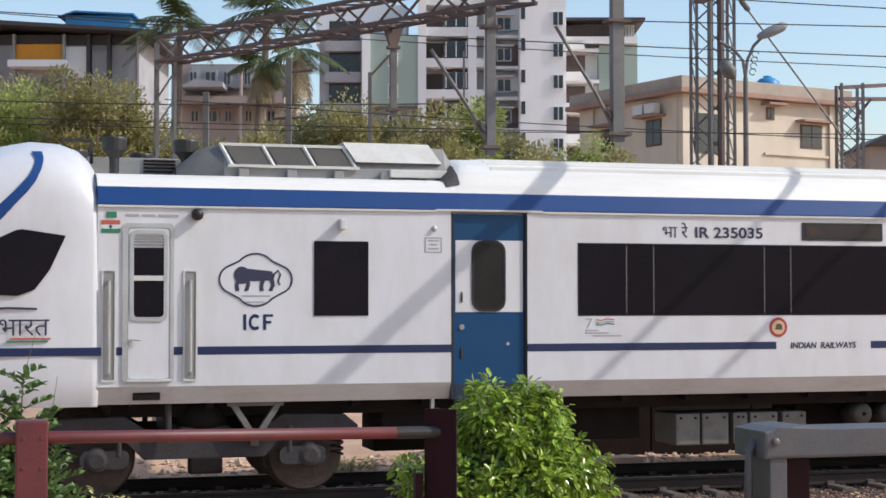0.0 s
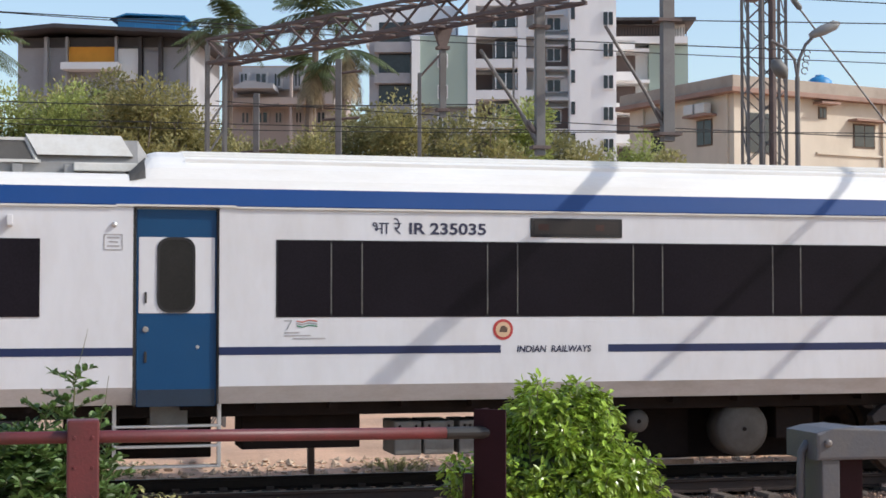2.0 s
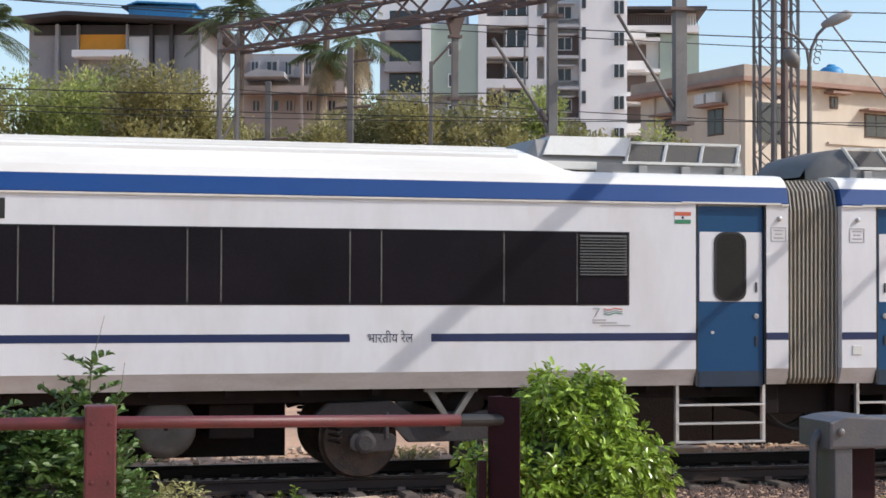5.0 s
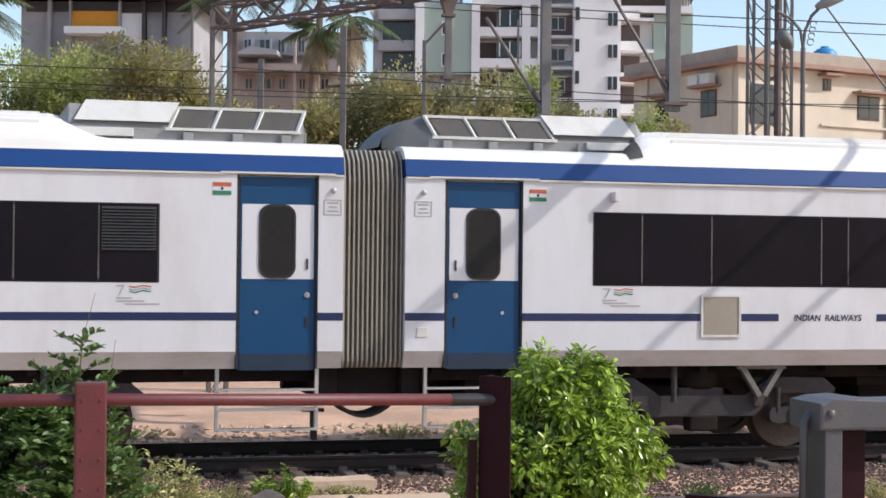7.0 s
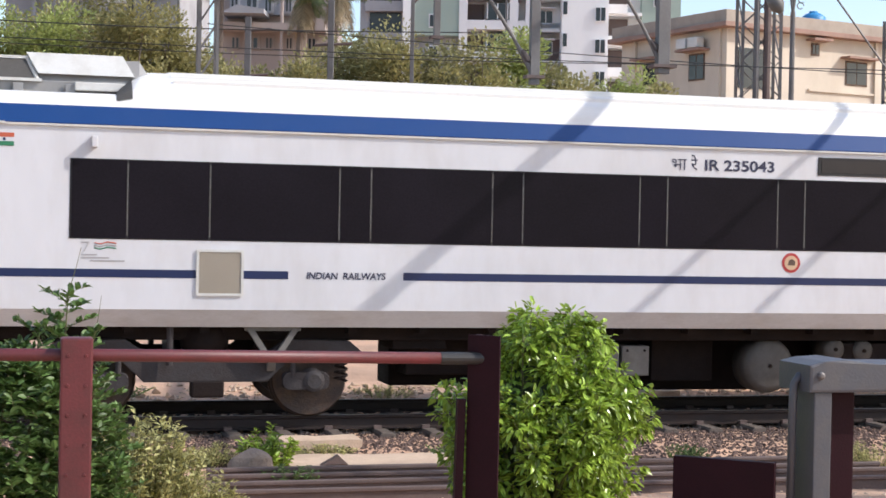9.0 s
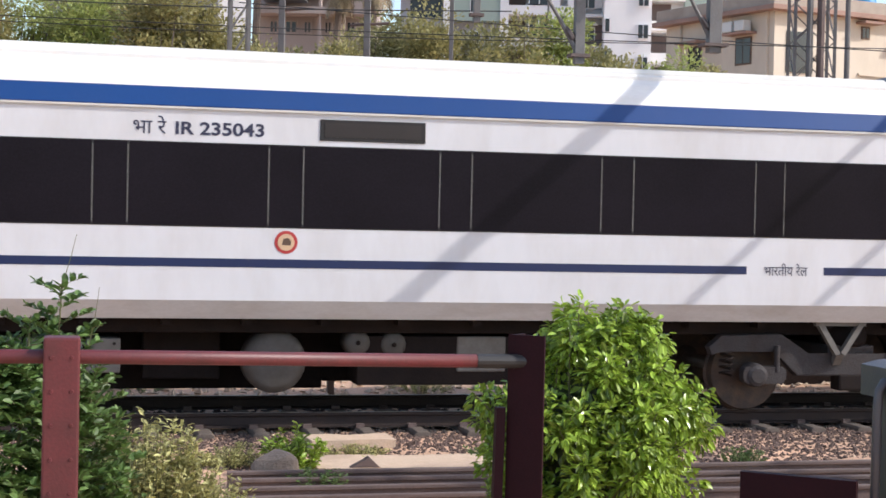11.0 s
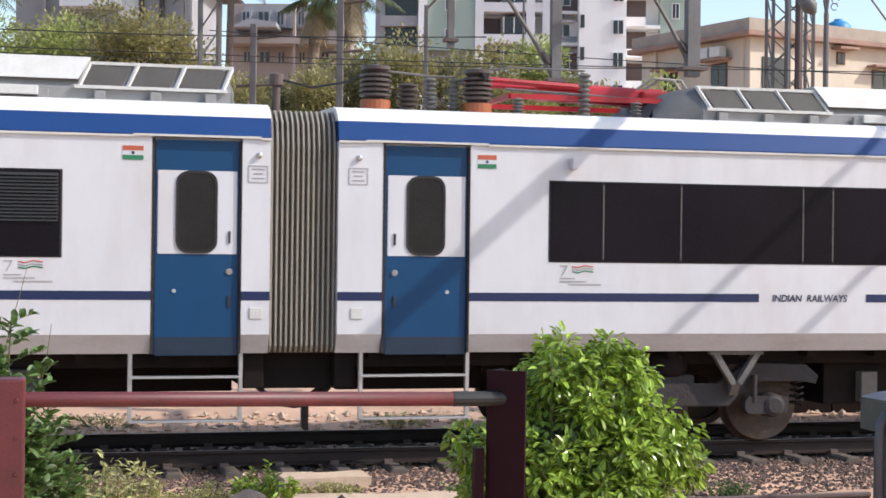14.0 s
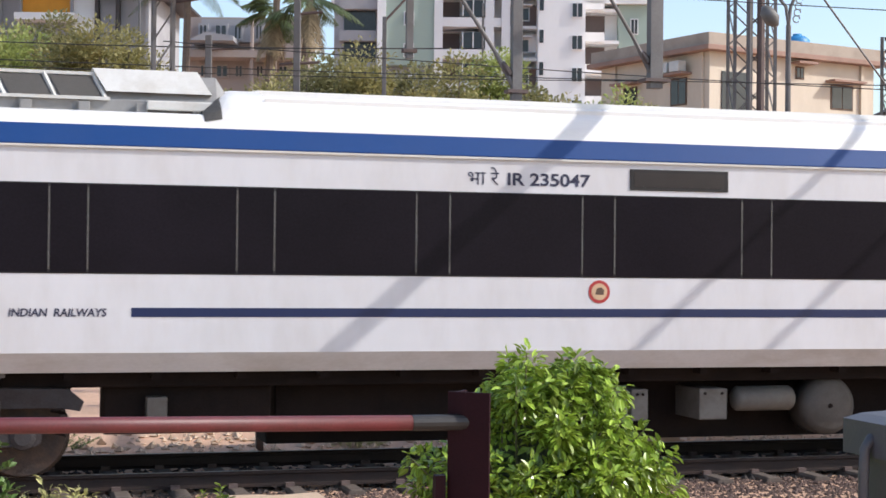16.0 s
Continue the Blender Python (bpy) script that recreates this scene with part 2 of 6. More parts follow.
def box(bm, x0, x1, y0, y1, z0, z1, bevel=0.0):
    vs = [bm.verts.new((x, y, z)) for x in (x0, x1) for y in (y0, y1) for z in (z0, z1)]
    fs = [bm.faces.new([vs[i] for i in q]) for q in ((0, 1, 3, 2), (4, 6, 7, 5), (0, 4, 5, 1), (2, 3, 7, 6), (0, 2, 6, 4), (1, 5, 7, 3))]
    if bevel:
        es = list({e for f in fs for e in f.edges})
        bmesh.ops.bevel(bm, geom=es, offset=bevel, segments=2, profile=0.6, affect="EDGES")
    return bm


def frame_of(d):
    d = Vector(d).normalized()
    a = d.orthogonal().normalized()
    return a, d.cross(a)


def tube(bm, pts, r, seg=8, caps=True):
    """A round bar through points; r is one radius or one for each point."""
    pts = [Vector(p) for p in pts]
    rs = r if isinstance(r, (list, tuple)) else [r] * len(pts)
    rings = []
    a = None
    for i, p in enumerate(pts):
        d = (pts[min(i + 1, len(pts) - 1)] - pts[max(i - 1, 0)]).normalized()
        if a is None:
            a, b = frame_of(d)
        else:
            a = (a - d * a.dot(d)).normalized()
            b = d.cross(a)
        rings.append([bm.verts.new(p + (a * math.cos(t) + b * math.sin(t)) * rs[i]) for t in [2 * math.pi * k / seg for k in range(seg)]])
    for u, v in zip(rings, rings[1:]):
        for k in range(seg):
            bm.faces.new((u[k], u[(k + 1) % seg], v[(k + 1) % seg], v[k]))
    if caps:
        bm.faces.new(rings[0][::-1])
        bm.faces.new(rings[-1])
    return bm


def bar(bm, p, q, w, h=None):
    """A square bar from p to q, w wide and h deep."""
    p, q = Vector(p), Vector(q)
    h = h or w
    d = (q - p).normalized()
    a = d.cross(Vector((0, 0, 1)))
    a = a.normalized() if a.length > 0.05 else Vector((1, 0, 0))
    b = d.cross(a)
    u = [[bm.verts.new(c + a * (sx * w / 2) + b * (sy * h / 2)) for sx, sy in ((-1, -1), (1, -1), (1, 1), (-1, 1))] for c in (p, q)]
    for k in range(4):
        bm.faces.new((u[0][k], u[0][(k + 1) % 4], u[1][(k + 1) % 4], u[1][k]))
    bm.faces.new(u[0][::-1])
    bm.faces.new(u[1])
    return bm


def slab(bm, outline, y0, y1, bevel=0.0):
    """A plate with an outline in x and z, from y0 to y1."""
    u = [bm.verts.new((x, y0, z)) for x, z in outline]
    v = [bm.verts.new((x, y1, z)) for x, z in outline]
    n = len(u)
    fs = [bm.faces.new(u), bm.faces.new(v[::-1])]
    for k in range(n):
        fs.append(bm.faces.new((u[k], v[k], v[(k + 1) % n], u[(k + 1) % n])))
    if bevel:
        bmesh.ops.bevel(bm, geom=list(fs[0].edges), offset=bevel, segments=2, profile=0.6, affect="EDGES")
    return bm


def rounded(x0, x1, z0, z1, r, n=5):
    pts = []
    for cx, cz, a0 in ((x1 - r, z1 - r, 0), (x0 + r, z1 - r, 90), (x0 + r, z0 + r, 180), (x1 - r, z0 + r, 270)):
        for k in range(n + 1):
            a = radians(a0 + 90 * k / n)
            pts.append((cx + r * math.cos(a), cz + r * math.sin(a)))
    return pts


def rimmed(bm, outer, inner, y0, y1):
    """A flat ring between two outlines of as many points, y0 the outer face."""
    n = len(outer)
    a, b, c, d = [[bm.verts.new((x, y, z)) for x, z in o] for o, y in ((outer, y0), (inner, y0), (outer, y1), (inner, y1))]
    for k in range(n):
        j = (k + 1) % n
        bm.faces.new((a[k], a[j], b[j], b[k]))
        bm.faces.new((a[k], c[k], c[j], a[j]))
        bm.faces.new((b[k], b[j], d[j], d[k]))
    return bm


def lathe(bm, axis, prof, seg=20):
    """Turned body about the line from axis[0] along axis[1]; prof: (distance along, radius)."""
    o, d = Vector(axis[0]), Vector(axis[1]).normalized()
    a, b = frame_of(d)
    rings = [[bm.verts.new(o + d * s + (a * math.cos(t) + b * math.sin(t)) * max(r, 1e-4)) for t in [2 * math.pi * k / seg for k in range(seg)]] for s, r in prof]
    for u, v in zip(rings, rings[1:]):
        for k in range(seg):
            bm.faces.new((u[k], u[(k + 1) % seg], v[(k + 1) % seg], v[k]))
    bm.faces.new(rings[0][::-1])
    bm.faces.new(rings[-1])
    return bm


def letters(name, text, x, z, height, width, y, material, parent, slant=0.0):
    """Lettering on the train's side: its left foot at x, z, so high and so wide."""
    cu = bpy.data.curves.new(name, "FONT")
    cu.body, cu.size, cu.extrude = text, 1.0, 0.0
    cu.shear = slant
    cu.offset = 0.024 if text.isascii() else 0.0
    tmp = bpy.data.objects.new(name, cu)
    scene.collection.objects.link(tmp)
    bpy.context.view_layer.update()
    me = bpy.data.meshes.new_from_object(tmp.evaluated_get(bpy.context.evaluated_depsgraph_get()))
    bpy.data.objects.remove(tmp)
    co = np.array([v.co[:] for v in me.vertices]) if len(me.vertices) else np.zeros((1, 3))
    lo, hi = co.min(0), co.max(0)
    sx, sz = width / max(hi[0] - lo[0], 1e-3), height / max(hi[1] - lo[1], 1e-3)
    base = ORG[parent.name]
    for v in me.vertices:
        v.co = Vector((x + (v.co[0] - lo[0]) * sx, y, z + (v.co[1] - lo[1]) * sz)) - base
    me.materials.append(material)
    ob = new(name, me)
    ob.parent = parent
    ORG[ob.name] = base
    return ob


RAIL = -0.22
MID = 1.62

# ---- the train; places along it are those at the clip's start ----
LOWROOF = [(0.05, 3.49), (0.12, 3.58), (0.22, 3.64), (0.40, 3.67), (1.0, 3.69), (MID, 3.70)]
HIGHROOF = [(0.05, 3.49), (0.10, 3.60), (0.20, 3.74), (0.42, 3.88), (0.85, 3.985), (MID, 4.04)]


def both(half):
    """A half profile and its mirror image over the middle of the train, as one line."""
    return half + [(2 * MID - y, z) for y, z in half[::-1] if abs(y - MID) > 1e-6]


def loft(bm, stations, close=False):
    """Skin through profiles: stations of (x, [(y, z), ...]), all as long."""
    rings = [[bm.verts.new((x, y, z)) for y, z in prof] for x, prof in stations]
    n = len(rings[0])
    for u, v in zip(rings, rings[1:]):
        for k in range(n - (0 if close else 1)):
            bm.faces.new((u[k], v[k], v[(k + 1) % n], u[(k + 1) % n]))
    return bm


def mixp(a, b, t):
    return [(p[0] * (1 - t) + q[0] * t, p[1] * (1 - t) + q[1] * t) for p, q in zip(a, b)]


def wall_pieces(coach, x0, x1, inset, z0=1.13, z1=3.26):
    for y, yb in ((inset, 0.30), (2 * MID - inset, 2 * MID - 0.30)):
        part("side_wall", box(B(), x0, x1, min(y, yb), max(y, yb), z0, z1), WHITE, coach)


def plug_door(coach, x0, x1, handle_right):
    """A sliding plug door: blue above and below, a white band with a tall rounded window."""
    door = part("door", slab(B(), rounded(x0 + 0.045, x1 - 0.03, 0.90, 3.23, 0.02, 2), 0.045, 0.12), TEAL, coach, "blue and white sliding plug door")
    # upright strip; the slope's shading is painted in its colour
    part("door_foot", slab(B(), [(x0 + 0.06, 0.905), (x1 - 0.045, 0.905), (x1 - 0.045, 1.10), (x0 + 0.06, 1.10)], 0.040, 0.06), DOORFOOT, door, "lower edge, darkened for its inward slope")
    part("door_band", slab(B(), rounded(x0 + 0.07, x1 - 0.05, 2.00, 2.90, 0.01, 2), 0.040, 0.06), WHITE, door, "white middle panel")
    xc = (x0 + x1) / 2 + 0.0
    out, inn = rounded(xc - 0.225, xc + 0.225, 2.005, 2.90, 0.14), rounded(xc - 0.195, xc + 0.195, 2.035, 2.87, 0.12)
    part("window_seal", rimmed(B(), out, inn, 0.028, 0.05), RUBBER, door)
    part("door_window", slab(B(), inn, 0.034, 0.055), DOORGLASS, door, "dark rounded window")
    hx = x1 - 0.13 if handle_right else x0 + 0.15
    part("lock", lathe(B(), ((hx, 0.045, 1.81), (0, -1, 0)), [(0, 0.036), (0.012, 0.036), (0.016, 0.028)], 16), GREYPAINT, door, "round metal lock")
    part("door_handle", box(B(), hx - 0.012, hx + 0.012, 0.025, 0.05, 2.12, 2.25, 0.004), BLACK, door)
    part("grab_slot", box(B(), hx - 0.015, hx + 0.015, 0.032, 0.05, 1.42, 1.55, 0.004), BLACK, door)
    ox = x0 + 0.25 if handle_right else x1 - 0.25
    part("cover_cap", lathe(B(), ((ox, 0.045, 1.60), (0, -1, 0)), [(0, 0.022), (0.01, 0.022)], 12), ALU, door)
    # rubber edges and sill
    part("door_seal", box(box(B(), x0, x0 + 0.035, 0.01, 0.10, 0.92, 3.24), x1 - 0.025, x1, 0.01, 0.10, 0.92, 3.24), RUBBER, coach)
    thing_step(coach, x0 - 0.2, x1 + 0.02)
    return door


def thing_step(coach, x0, x1):
    bm = B()
    for z in (0.66, 0.42, 0.18):
        box(bm, x0, x1, 0.10, 0.24, z - 0.013, z + 0.013, 0.004)
    for x in (x0, x1):
        box(bm, x - 0.022, x + 0.022, 0.13, 0.20, 0.16, 0.92, 0.005)
    return part("step_ladder", bm, ALU, coach, "three-rung metal step ladder")


def flag(coach, x, z=2.94):
    f = part("flag_sticker", box(B(), x, x + 0.22, -0.003, 0.005, z, z + 0.15), WHITE, coach, "saffron, white and green sticker")
    part("stripe", box(B(), x, x + 0.22, -0.006, 0.0, z + 0.10, z + 0.15), SAFFRON, f)
    part("stripe", box(B(), x, x + 0.22, -0.006, 0.0, z, z + 0.05), GREEN, f)
    part("wheel_mark", lathe(B(), ((x + 0.11, 0, z + 0.075), (0, -1, 0)), [(0, 0.018), (0.006, 0.018)], 10), NAVY, f)


def jubilee_mark(coach, x):
    """Faded anniversary sticker: plain strokes and bars."""
    g = part("anniversary_sticker", box(B(), x, x + 0.09, -0.004, 0.003, 1.90, 1.915), PALEINK, coach, "faded anniversary sticker in saffron and green")
    bar_ = B()
    bar(bar_, (x + 0.09, -0.003, 1.91), (x + 0.03, -0.003, 1.80), 0.014, 0.006)
    part("stroke", bar_, PALEINK, g)
    for k, m in enumerate((SAFFRON, PALEINK, GREEN)):
        part("swoosh", tube(B(), [(x + 0.15, -0.001, 1.905 - k * 0.03), (x + 0.22, -0.001, 1.89 - k * 0.03), (x + 0.30, -0.001, 1.915 - k * 0.03), (x + 0.40, -0.001, 1.90 - k * 0.03)], 0.0075, 5), m, g)
    for k, (a, w) in enumerate(((0.0, 0.18), (0.0, 0.32), (0.10, 0.40))):
        part("bar", box(B(), x + a, x + a + w, -0.004, 0.002, 1.755 - k * 0.035, 1.772 - k * 0.035), PALEINK, g)


def emblem(coach, x, z=1.79):
    e = part("round_emblem", lathe(B(), ((x, 0.002, z), (0, -1, 0)), [(0, 0.13), (0.007, 0.13)], 28), CRIMSON, coach, "round crimson and ochre emblem")
    part("disc", lathe(B(), ((x, 0, z), (0, -1, 0)), [(0, 0.095), (0.008, 0.095)], 24), GOLD, e)
    part("device", slab(B(), [(x - 0.05, z - 0.03), (x + 0.05, z - 0.035), (x + 0.055, z + 0.02), (x + 0.02, z + 0.05), (x - 0.03, z + 0.04)], -0.011, -0.004), SEAT, e)


def notice(coach, x, z=2.74, round_mark=False):
    n = part("notice_plate", rimmed(B(), rounded(x, x + 0.22, z, z + 0.19, 0.01, 2), rounded(x + 0.012, x + 0.208, z + 0.012, z + 0.178, 0.008, 2), -0.005, 0.003), PALEINK, coach, "small outlined notice with illegible lines")
    for k, w in enumerate((0.14, 0.10, 0.14)):
        part("bar", box(B(), x + 0.11 - w / 2, x + 0.11 + w / 2, -0.004, 0.002, z + 0.14 - 0.05 * k, z + 0.158 - 0.05 * k), PALEINK, n)
    part("call_button", lathe(B(), ((x + 0.12, 0, z + 0.30), (0, -1, 0)), [(0, 0.035), (0.03, 0.03), (0.045, 0.012)], 14), ALU, coach, "small round metal button")


def side_lamp(coach, x, z=3.07):
    part("side_camera", box(B(), x - 0.035, x + 0.035, -0.14, 0.0, z - 0.06, z + 0.07, 0.012), WHITE, coach, "small white camera housing on the side")


def window_band(coach, edges, louvre=None):
    """Flush tinted glazing from z 1.96 to 2.87: one pane between two neighbouring edges, with thin pale joints."""
    part("window_backing", box(B(), edges[0] - 0.012, edges[-1] + 0.012, -0.004, 0.02, 1.948, 2.882), RUBBER, coach)
    for a, b in zip(edges, edges[1:]):
        part("window_pane", box(B(), a + 0.012, b - 0.012, -0.010, 0.0, 1.962, 2.870), GLASS, coach)
    for x in edges[1:-1]:
        part("window_joint", box(B(), x - 0.006, x + 0.006, -0.0085, 0.0, 1.99, 2.84), BOXGREY, coach)
    if louvre:
        a, b = louvre
        bm = B()
        for k in range(14):
            z = 2.84 - k * 0.037
            v = [bm.verts.new(c) for c in ((a + 0.03, -0.012, z), (b - 0.03, -0.012, z), (b - 0.03, -0.030, z - 0.03), (a + 0.03, -0.030, z - 0.03))]
            bm.faces.new(v)
        part("louvre", bm, BLACK, coach, "black slatted louvre in the window band")


def waist(coach, runs):
    for a, b in runs:
        part("waist_stripe", box(B(), a, b, -0.004, 0.01, 1.502, 1.598), NAVY, coach)


def intake(coach, x):
    g = part("intake_grille", rimmed(B(), rounded(x, x + 0.56, 1.295, 1.845, 0.02, 2), rounded(x + 0.03, x + 0.53, 1.325, 1.815, 0.01, 2), -0.022, 0.0), LIGHTGREY, coach, "square side grille with vertical slats")
    part("grille_back", box(B(), x + 0.03, x + 0.53, -0.004, 0.0, 1.325, 1.815), BOXGREY, g)
    bm = B()
    for k in range(26):
        xx = x + 0.033 + k * 0.0191
        box(bm, xx, xx + 0.0135, -0.014, -0.004, 1.325, 1.815)
    part("slats", bm, SKIRTLIGHT, g)


SKIRTLIGHT = mat("sandy_slat_paint", (0.40, 0.35, 0.28), 0.6, var=0.1)


def cooling_unit(coach, x0, flip):
    """Roof cooling unit, 3 m long: sloping mesh panels at one end, a smooth cover at the other. x0: its mesh end; flip: mesh towards +x."""
    s = -1 if flip else 1
    X = lambda d: x0 + s * d
    u = part("cooling_unit", B(), GREYPAINT, coach, "grey roof cooling unit with mesh panels")
    prof = lambda yb, zt: [(yb, 3.66), (yb, 3.80), (yb + 0.16, zt), (MID, zt + 0.02), (2 * MID - yb - 0.16, zt), (2 * MID - yb, 3.80), (2 * MID - yb, 3.66)]
    bm = loft(B(), [(X(0.02), prof(0.52, 4.06)), (X(1.75), prof(0.52, 4.08)), (X(2.86), prof(0.50, 4.10))])
    part("casing", bm, GREYPAINT, u)
    # rounded end shroud
    sh = loft(B(), [(X(-0.55), prof(0.72, 3.70)), (X(-0.46), prof(0.68, 3.86)), (X(-0.28), prof(0.62, 4.02)), (X(-0.08), prof(0.56, 4.08)), (X(0.02), prof(0.52, 4.09))])
    if flip:
        sh.free()
        sh = loft(B(), [(X(-0.02), prof(0.56, 3.72)), (X(0.0), prof(0.52, 3.90)), (X(0.02), prof(0.52, 4.06))])
    part("end_shroud", sh, SHROUD, u, "dark grey end shroud", smooth=not flip)
    back = loft(B(), [(X(2.86), prof(0.50, 4.10)), (X(3.02), prof(0.54, 3.86)), (X(3.10), prof(0.60, 3.66))])
    part("end_plate", back, GREYPAINT, u)
    # sloping panels on the near and far flank
    for side in (0, 1):
        Y = (lambda y: y) if side == 0 else (lambda y: 2 * MID - y)
        def quad(bm, a, b, lo, hi, off):
            n = [(X(a + 0.10 * lo), Y(0.50 - off + 0.17 * lo), 3.81 + 0.27 * lo), (X(b + 0.10 * lo), Y(0.50 - off + 0.17 * lo), 3.81 + 0.27 * lo),
                 (X(b - 0.12 * (hi)), Y(0.50 - off + 0.17 * hi), 3.81 + 0.27 * hi), (X(a - 0.12 * hi), Y(0.50 - off + 0.17 * hi), 3.81 + 0.27 * hi)]
            bm.faces.new([bm.verts.new(c) for c in n])
            return bm
        for k in range(3):
            a = 0.14 + k * 0.52
            part("mesh_panel", quad(B(), a + 0.02, a + 0.47, 0.08, 0.92, 0.012), MESHDARK, u, "dark mesh panel")
        fr = B()
        for k in range(4):
            a = 0.10 + k * 0.52
            bar(fr, (X(a + 0.01), Y(0.49), 3.81), (X(a - 0.11), Y(0.655), 4.085), 0.035)
        bar(fr, (X(0.06), Y(0.49), 3.81), (X(1.72), Y(0.49), 3.81), 0.035)
        bar(fr, (X(-0.03), Y(0.655), 4.088), (X(1.58), Y(0.655), 4.088), 0.035)
        part("panel_frame", fr, LIGHTGREY, u, "pale panel frame")
        cv = B()
        pts = [(1.68, 0.485, 3.89), (2.80, 0.485, 3.89), (2.66, 0.64, 4.15), (1.54, 0.64, 4.15)]
        n = [cv.verts.new((X(d), Y(y), z)) for d, y, z in pts]
        m = [cv.verts.new((X(d), Y(y + 0.5), z - (0.06 if z < 4 else 0.0))) for d, y, z in pts]
        for q in ((n[0], n[1], n[2], n[3]), (n[3], n[2], m[2], m[3]), (n[1], m[1], m[2], n[2]), (n[0], n[3], m[3], m[0])):
            cv.faces.new(q)
        part("cover", cv, LIGHTGREY, u, "smooth pale cover")
        for k in range(5):
            part("mounting_foot", box(B(), X(0.25 + k * 0.6) - 0.06, X(0.25 + k * 0.6) + 0.06, Y(0.47) - 0.03, Y(0.47) + 0.03, 3.66, 3.77, 0.01), GREYPAINT, u)
        bx = B()
        xa, xb = sorted((X(2.1), X(2.85)))
        box(bx, xa, xb, min(Y(0.40), Y(0.52)), max(Y(0.40), Y(0.52)), 3.70, 3.80, 0.015)
        part("junction_box", bx, LIGHTGREY, u)


def bogie(coach, xa, xb, strut):
    """Two-axle bogie with cranked side frames, axle boxes, springs and dampers."""
    xm = (xa + xb) / 2
    bg = part("bogie", box(B(), xm - 0.32, xm + 0.32, 0.35, 2 * MID - 0.35, 0.42, 0.62, 0.03), BOGIE, coach, "dusty grey two-axle bogie")
    for side in (0, 1):
        y0, y1 = (0.30, 0.44) if side == 0 else (2 * MID - 0.44, 2 * MID - 0.30)
        L = xb - xa
        top = [(xa - 0.62, 0.60), (xa - 0.45, 0.74), (xa + 0.34, 0.76), (xa + 0.70, 0.50), (xb - 0.70, 0.50), (xb - 0.34, 0.76), (xb + 0.45, 0.74), (xb + 0.62, 0.60)]
        low = [(xb + 0.58, 0.50), (xb + 0.36, 0.56), (xb - 0.26, 0.56), (xb - 0.56, 0.24), (xa + 0.56, 0.24), (xa + 0.26, 0.56), (xa - 0.36, 0.56), (xa - 0.58, 0.50)]
        part("side_frame", slab(B(), (top + low)[::-1], y0, y1, 0.02), BOGIE, bg)
        for x in (xa, xb):
            yo = 0.20 if side == 0 else 2 * MID - 0.20
            d = (0, 1, 0) if side == 0 else (0, -1, 0)
            part("axle_box", lathe(B(), ((x, yo, RAIL + 0.47), d), [(0, 0.085), (0.02, 0.13), (0.10, 0.15), (0.26, 0.15)], 18), BOGIE, bg)
            ys = min(yo, yo + d[1] * 0.16), max(yo, yo + d[1] * 0.16)
            part("box_arm", slab(B(), rounded(x - 0.19 if x == xa else x - 0.38, x + 0.38 if x == xa else x + 0.19, 0.15, 0.36, 0.07), ys[0] + 0.03, ys[1], 0.012), BOGIE, bg)
            sp = B()
            sx = x + (-0.36 if x == xa else 0.36)
            pts = [(sx + 0.075 * math.cos(k * 0.7), (y0 + y1) / 2 + 0.075 * math.sin(k * 0.7), 0.24 + k * 0.0085) for k in range(38)]
            part("coil_spring", tube(sp, pts, 0.016, 5), UNDER, bg)
            part("damper", tube(B(), [(x + (0.26 if x == xa else -0.26), yo + d[1] * 0.05, 0.30), (x + (0.26 if x == xa else -0.26), yo + d[1] * 0.05, 0.62)], 0.035, 10), BOGIE, bg)
        yd = 0.30 if side == 0 else 2 * MID - 0.30
        part("air_spring", lathe(B(), ((xm, yd + (0.28 if side == 0 else -0.28), 0.60), (0, 0, 1)), [(0, 0.26), (0.06, 0.29), (0.16, 0.30), (0.24, 0.27), (0.30, 0.24)], 20), UNDER, bg, smooth=True)
        yk = 0.20 if side == 0 else 2 * MID - 0.20
        v = B()
        xv = xm + strut
        for q in (-0.28, 0.28):
            bar(v, (xv + q, yk, 0.90), (xv + q * 0.12, yk, 0.52), 0.085, 0.07)
        bar(v, (xv - 0.34, yk, 0.895), (xv + 0.34, yk, 0.895), 0.07, 0.05)
        bar(v, (xv, yk, 0.54), (xv, yk + 0.1, 0.40), 0.10, 0.08)
        part("traction_strut", v, BOXGREY, bg, "pale V-shaped strut")
        xd = xm - 0.45 if strut > 0 else xm + 0.75
        part("yaw_damper", tube(B(), [(xd, yk, 0.92), (xd, yk, 0.45)], 0.04, 10), BOGIE, bg)
        part("brake_unit", box(B(), xm - 0.18, xm + 0.22, y0 + 0.0, y1 + 0.1, 0.05, 0.26, 0.03), UNDER, bg)
    out = []
    for x in (xa, xb):
        w = B()
        for yo, d in ((0.60, 1), (2 * MID - 0.60, -1)):
            lathe(w, ((x, yo, RAIL + 0.476), (0, d, 0)), [(0, 0.40), (0.0, 0.455), (0.02, 0.466), (0.115, 0.476), (0.135, 0.50), (0.16, 0.50), (0.165, 0.41), (0.10, 0.40), (0.09, 0.20), (0.14, 0.14), (0.16, 0.10)], 36)
            for k in range(8):
                a = k * math.pi / 4
                lathe(w, ((x + 0.31 * math.cos(a), yo + d * 0.09, RAIL + 0.476 + 0.31 * math.sin(a)), (0, -d, 0)), [(0, 0.025), (0.025, 0.02)], 6)
            lathe(w, ((x, yo + d * 0.015, RAIL + 0.476), (0, d, 0)), [(0.035, 0.12), (0.045, 0.39), (0.08, 0.39), (0.09, 0.1)], 28)
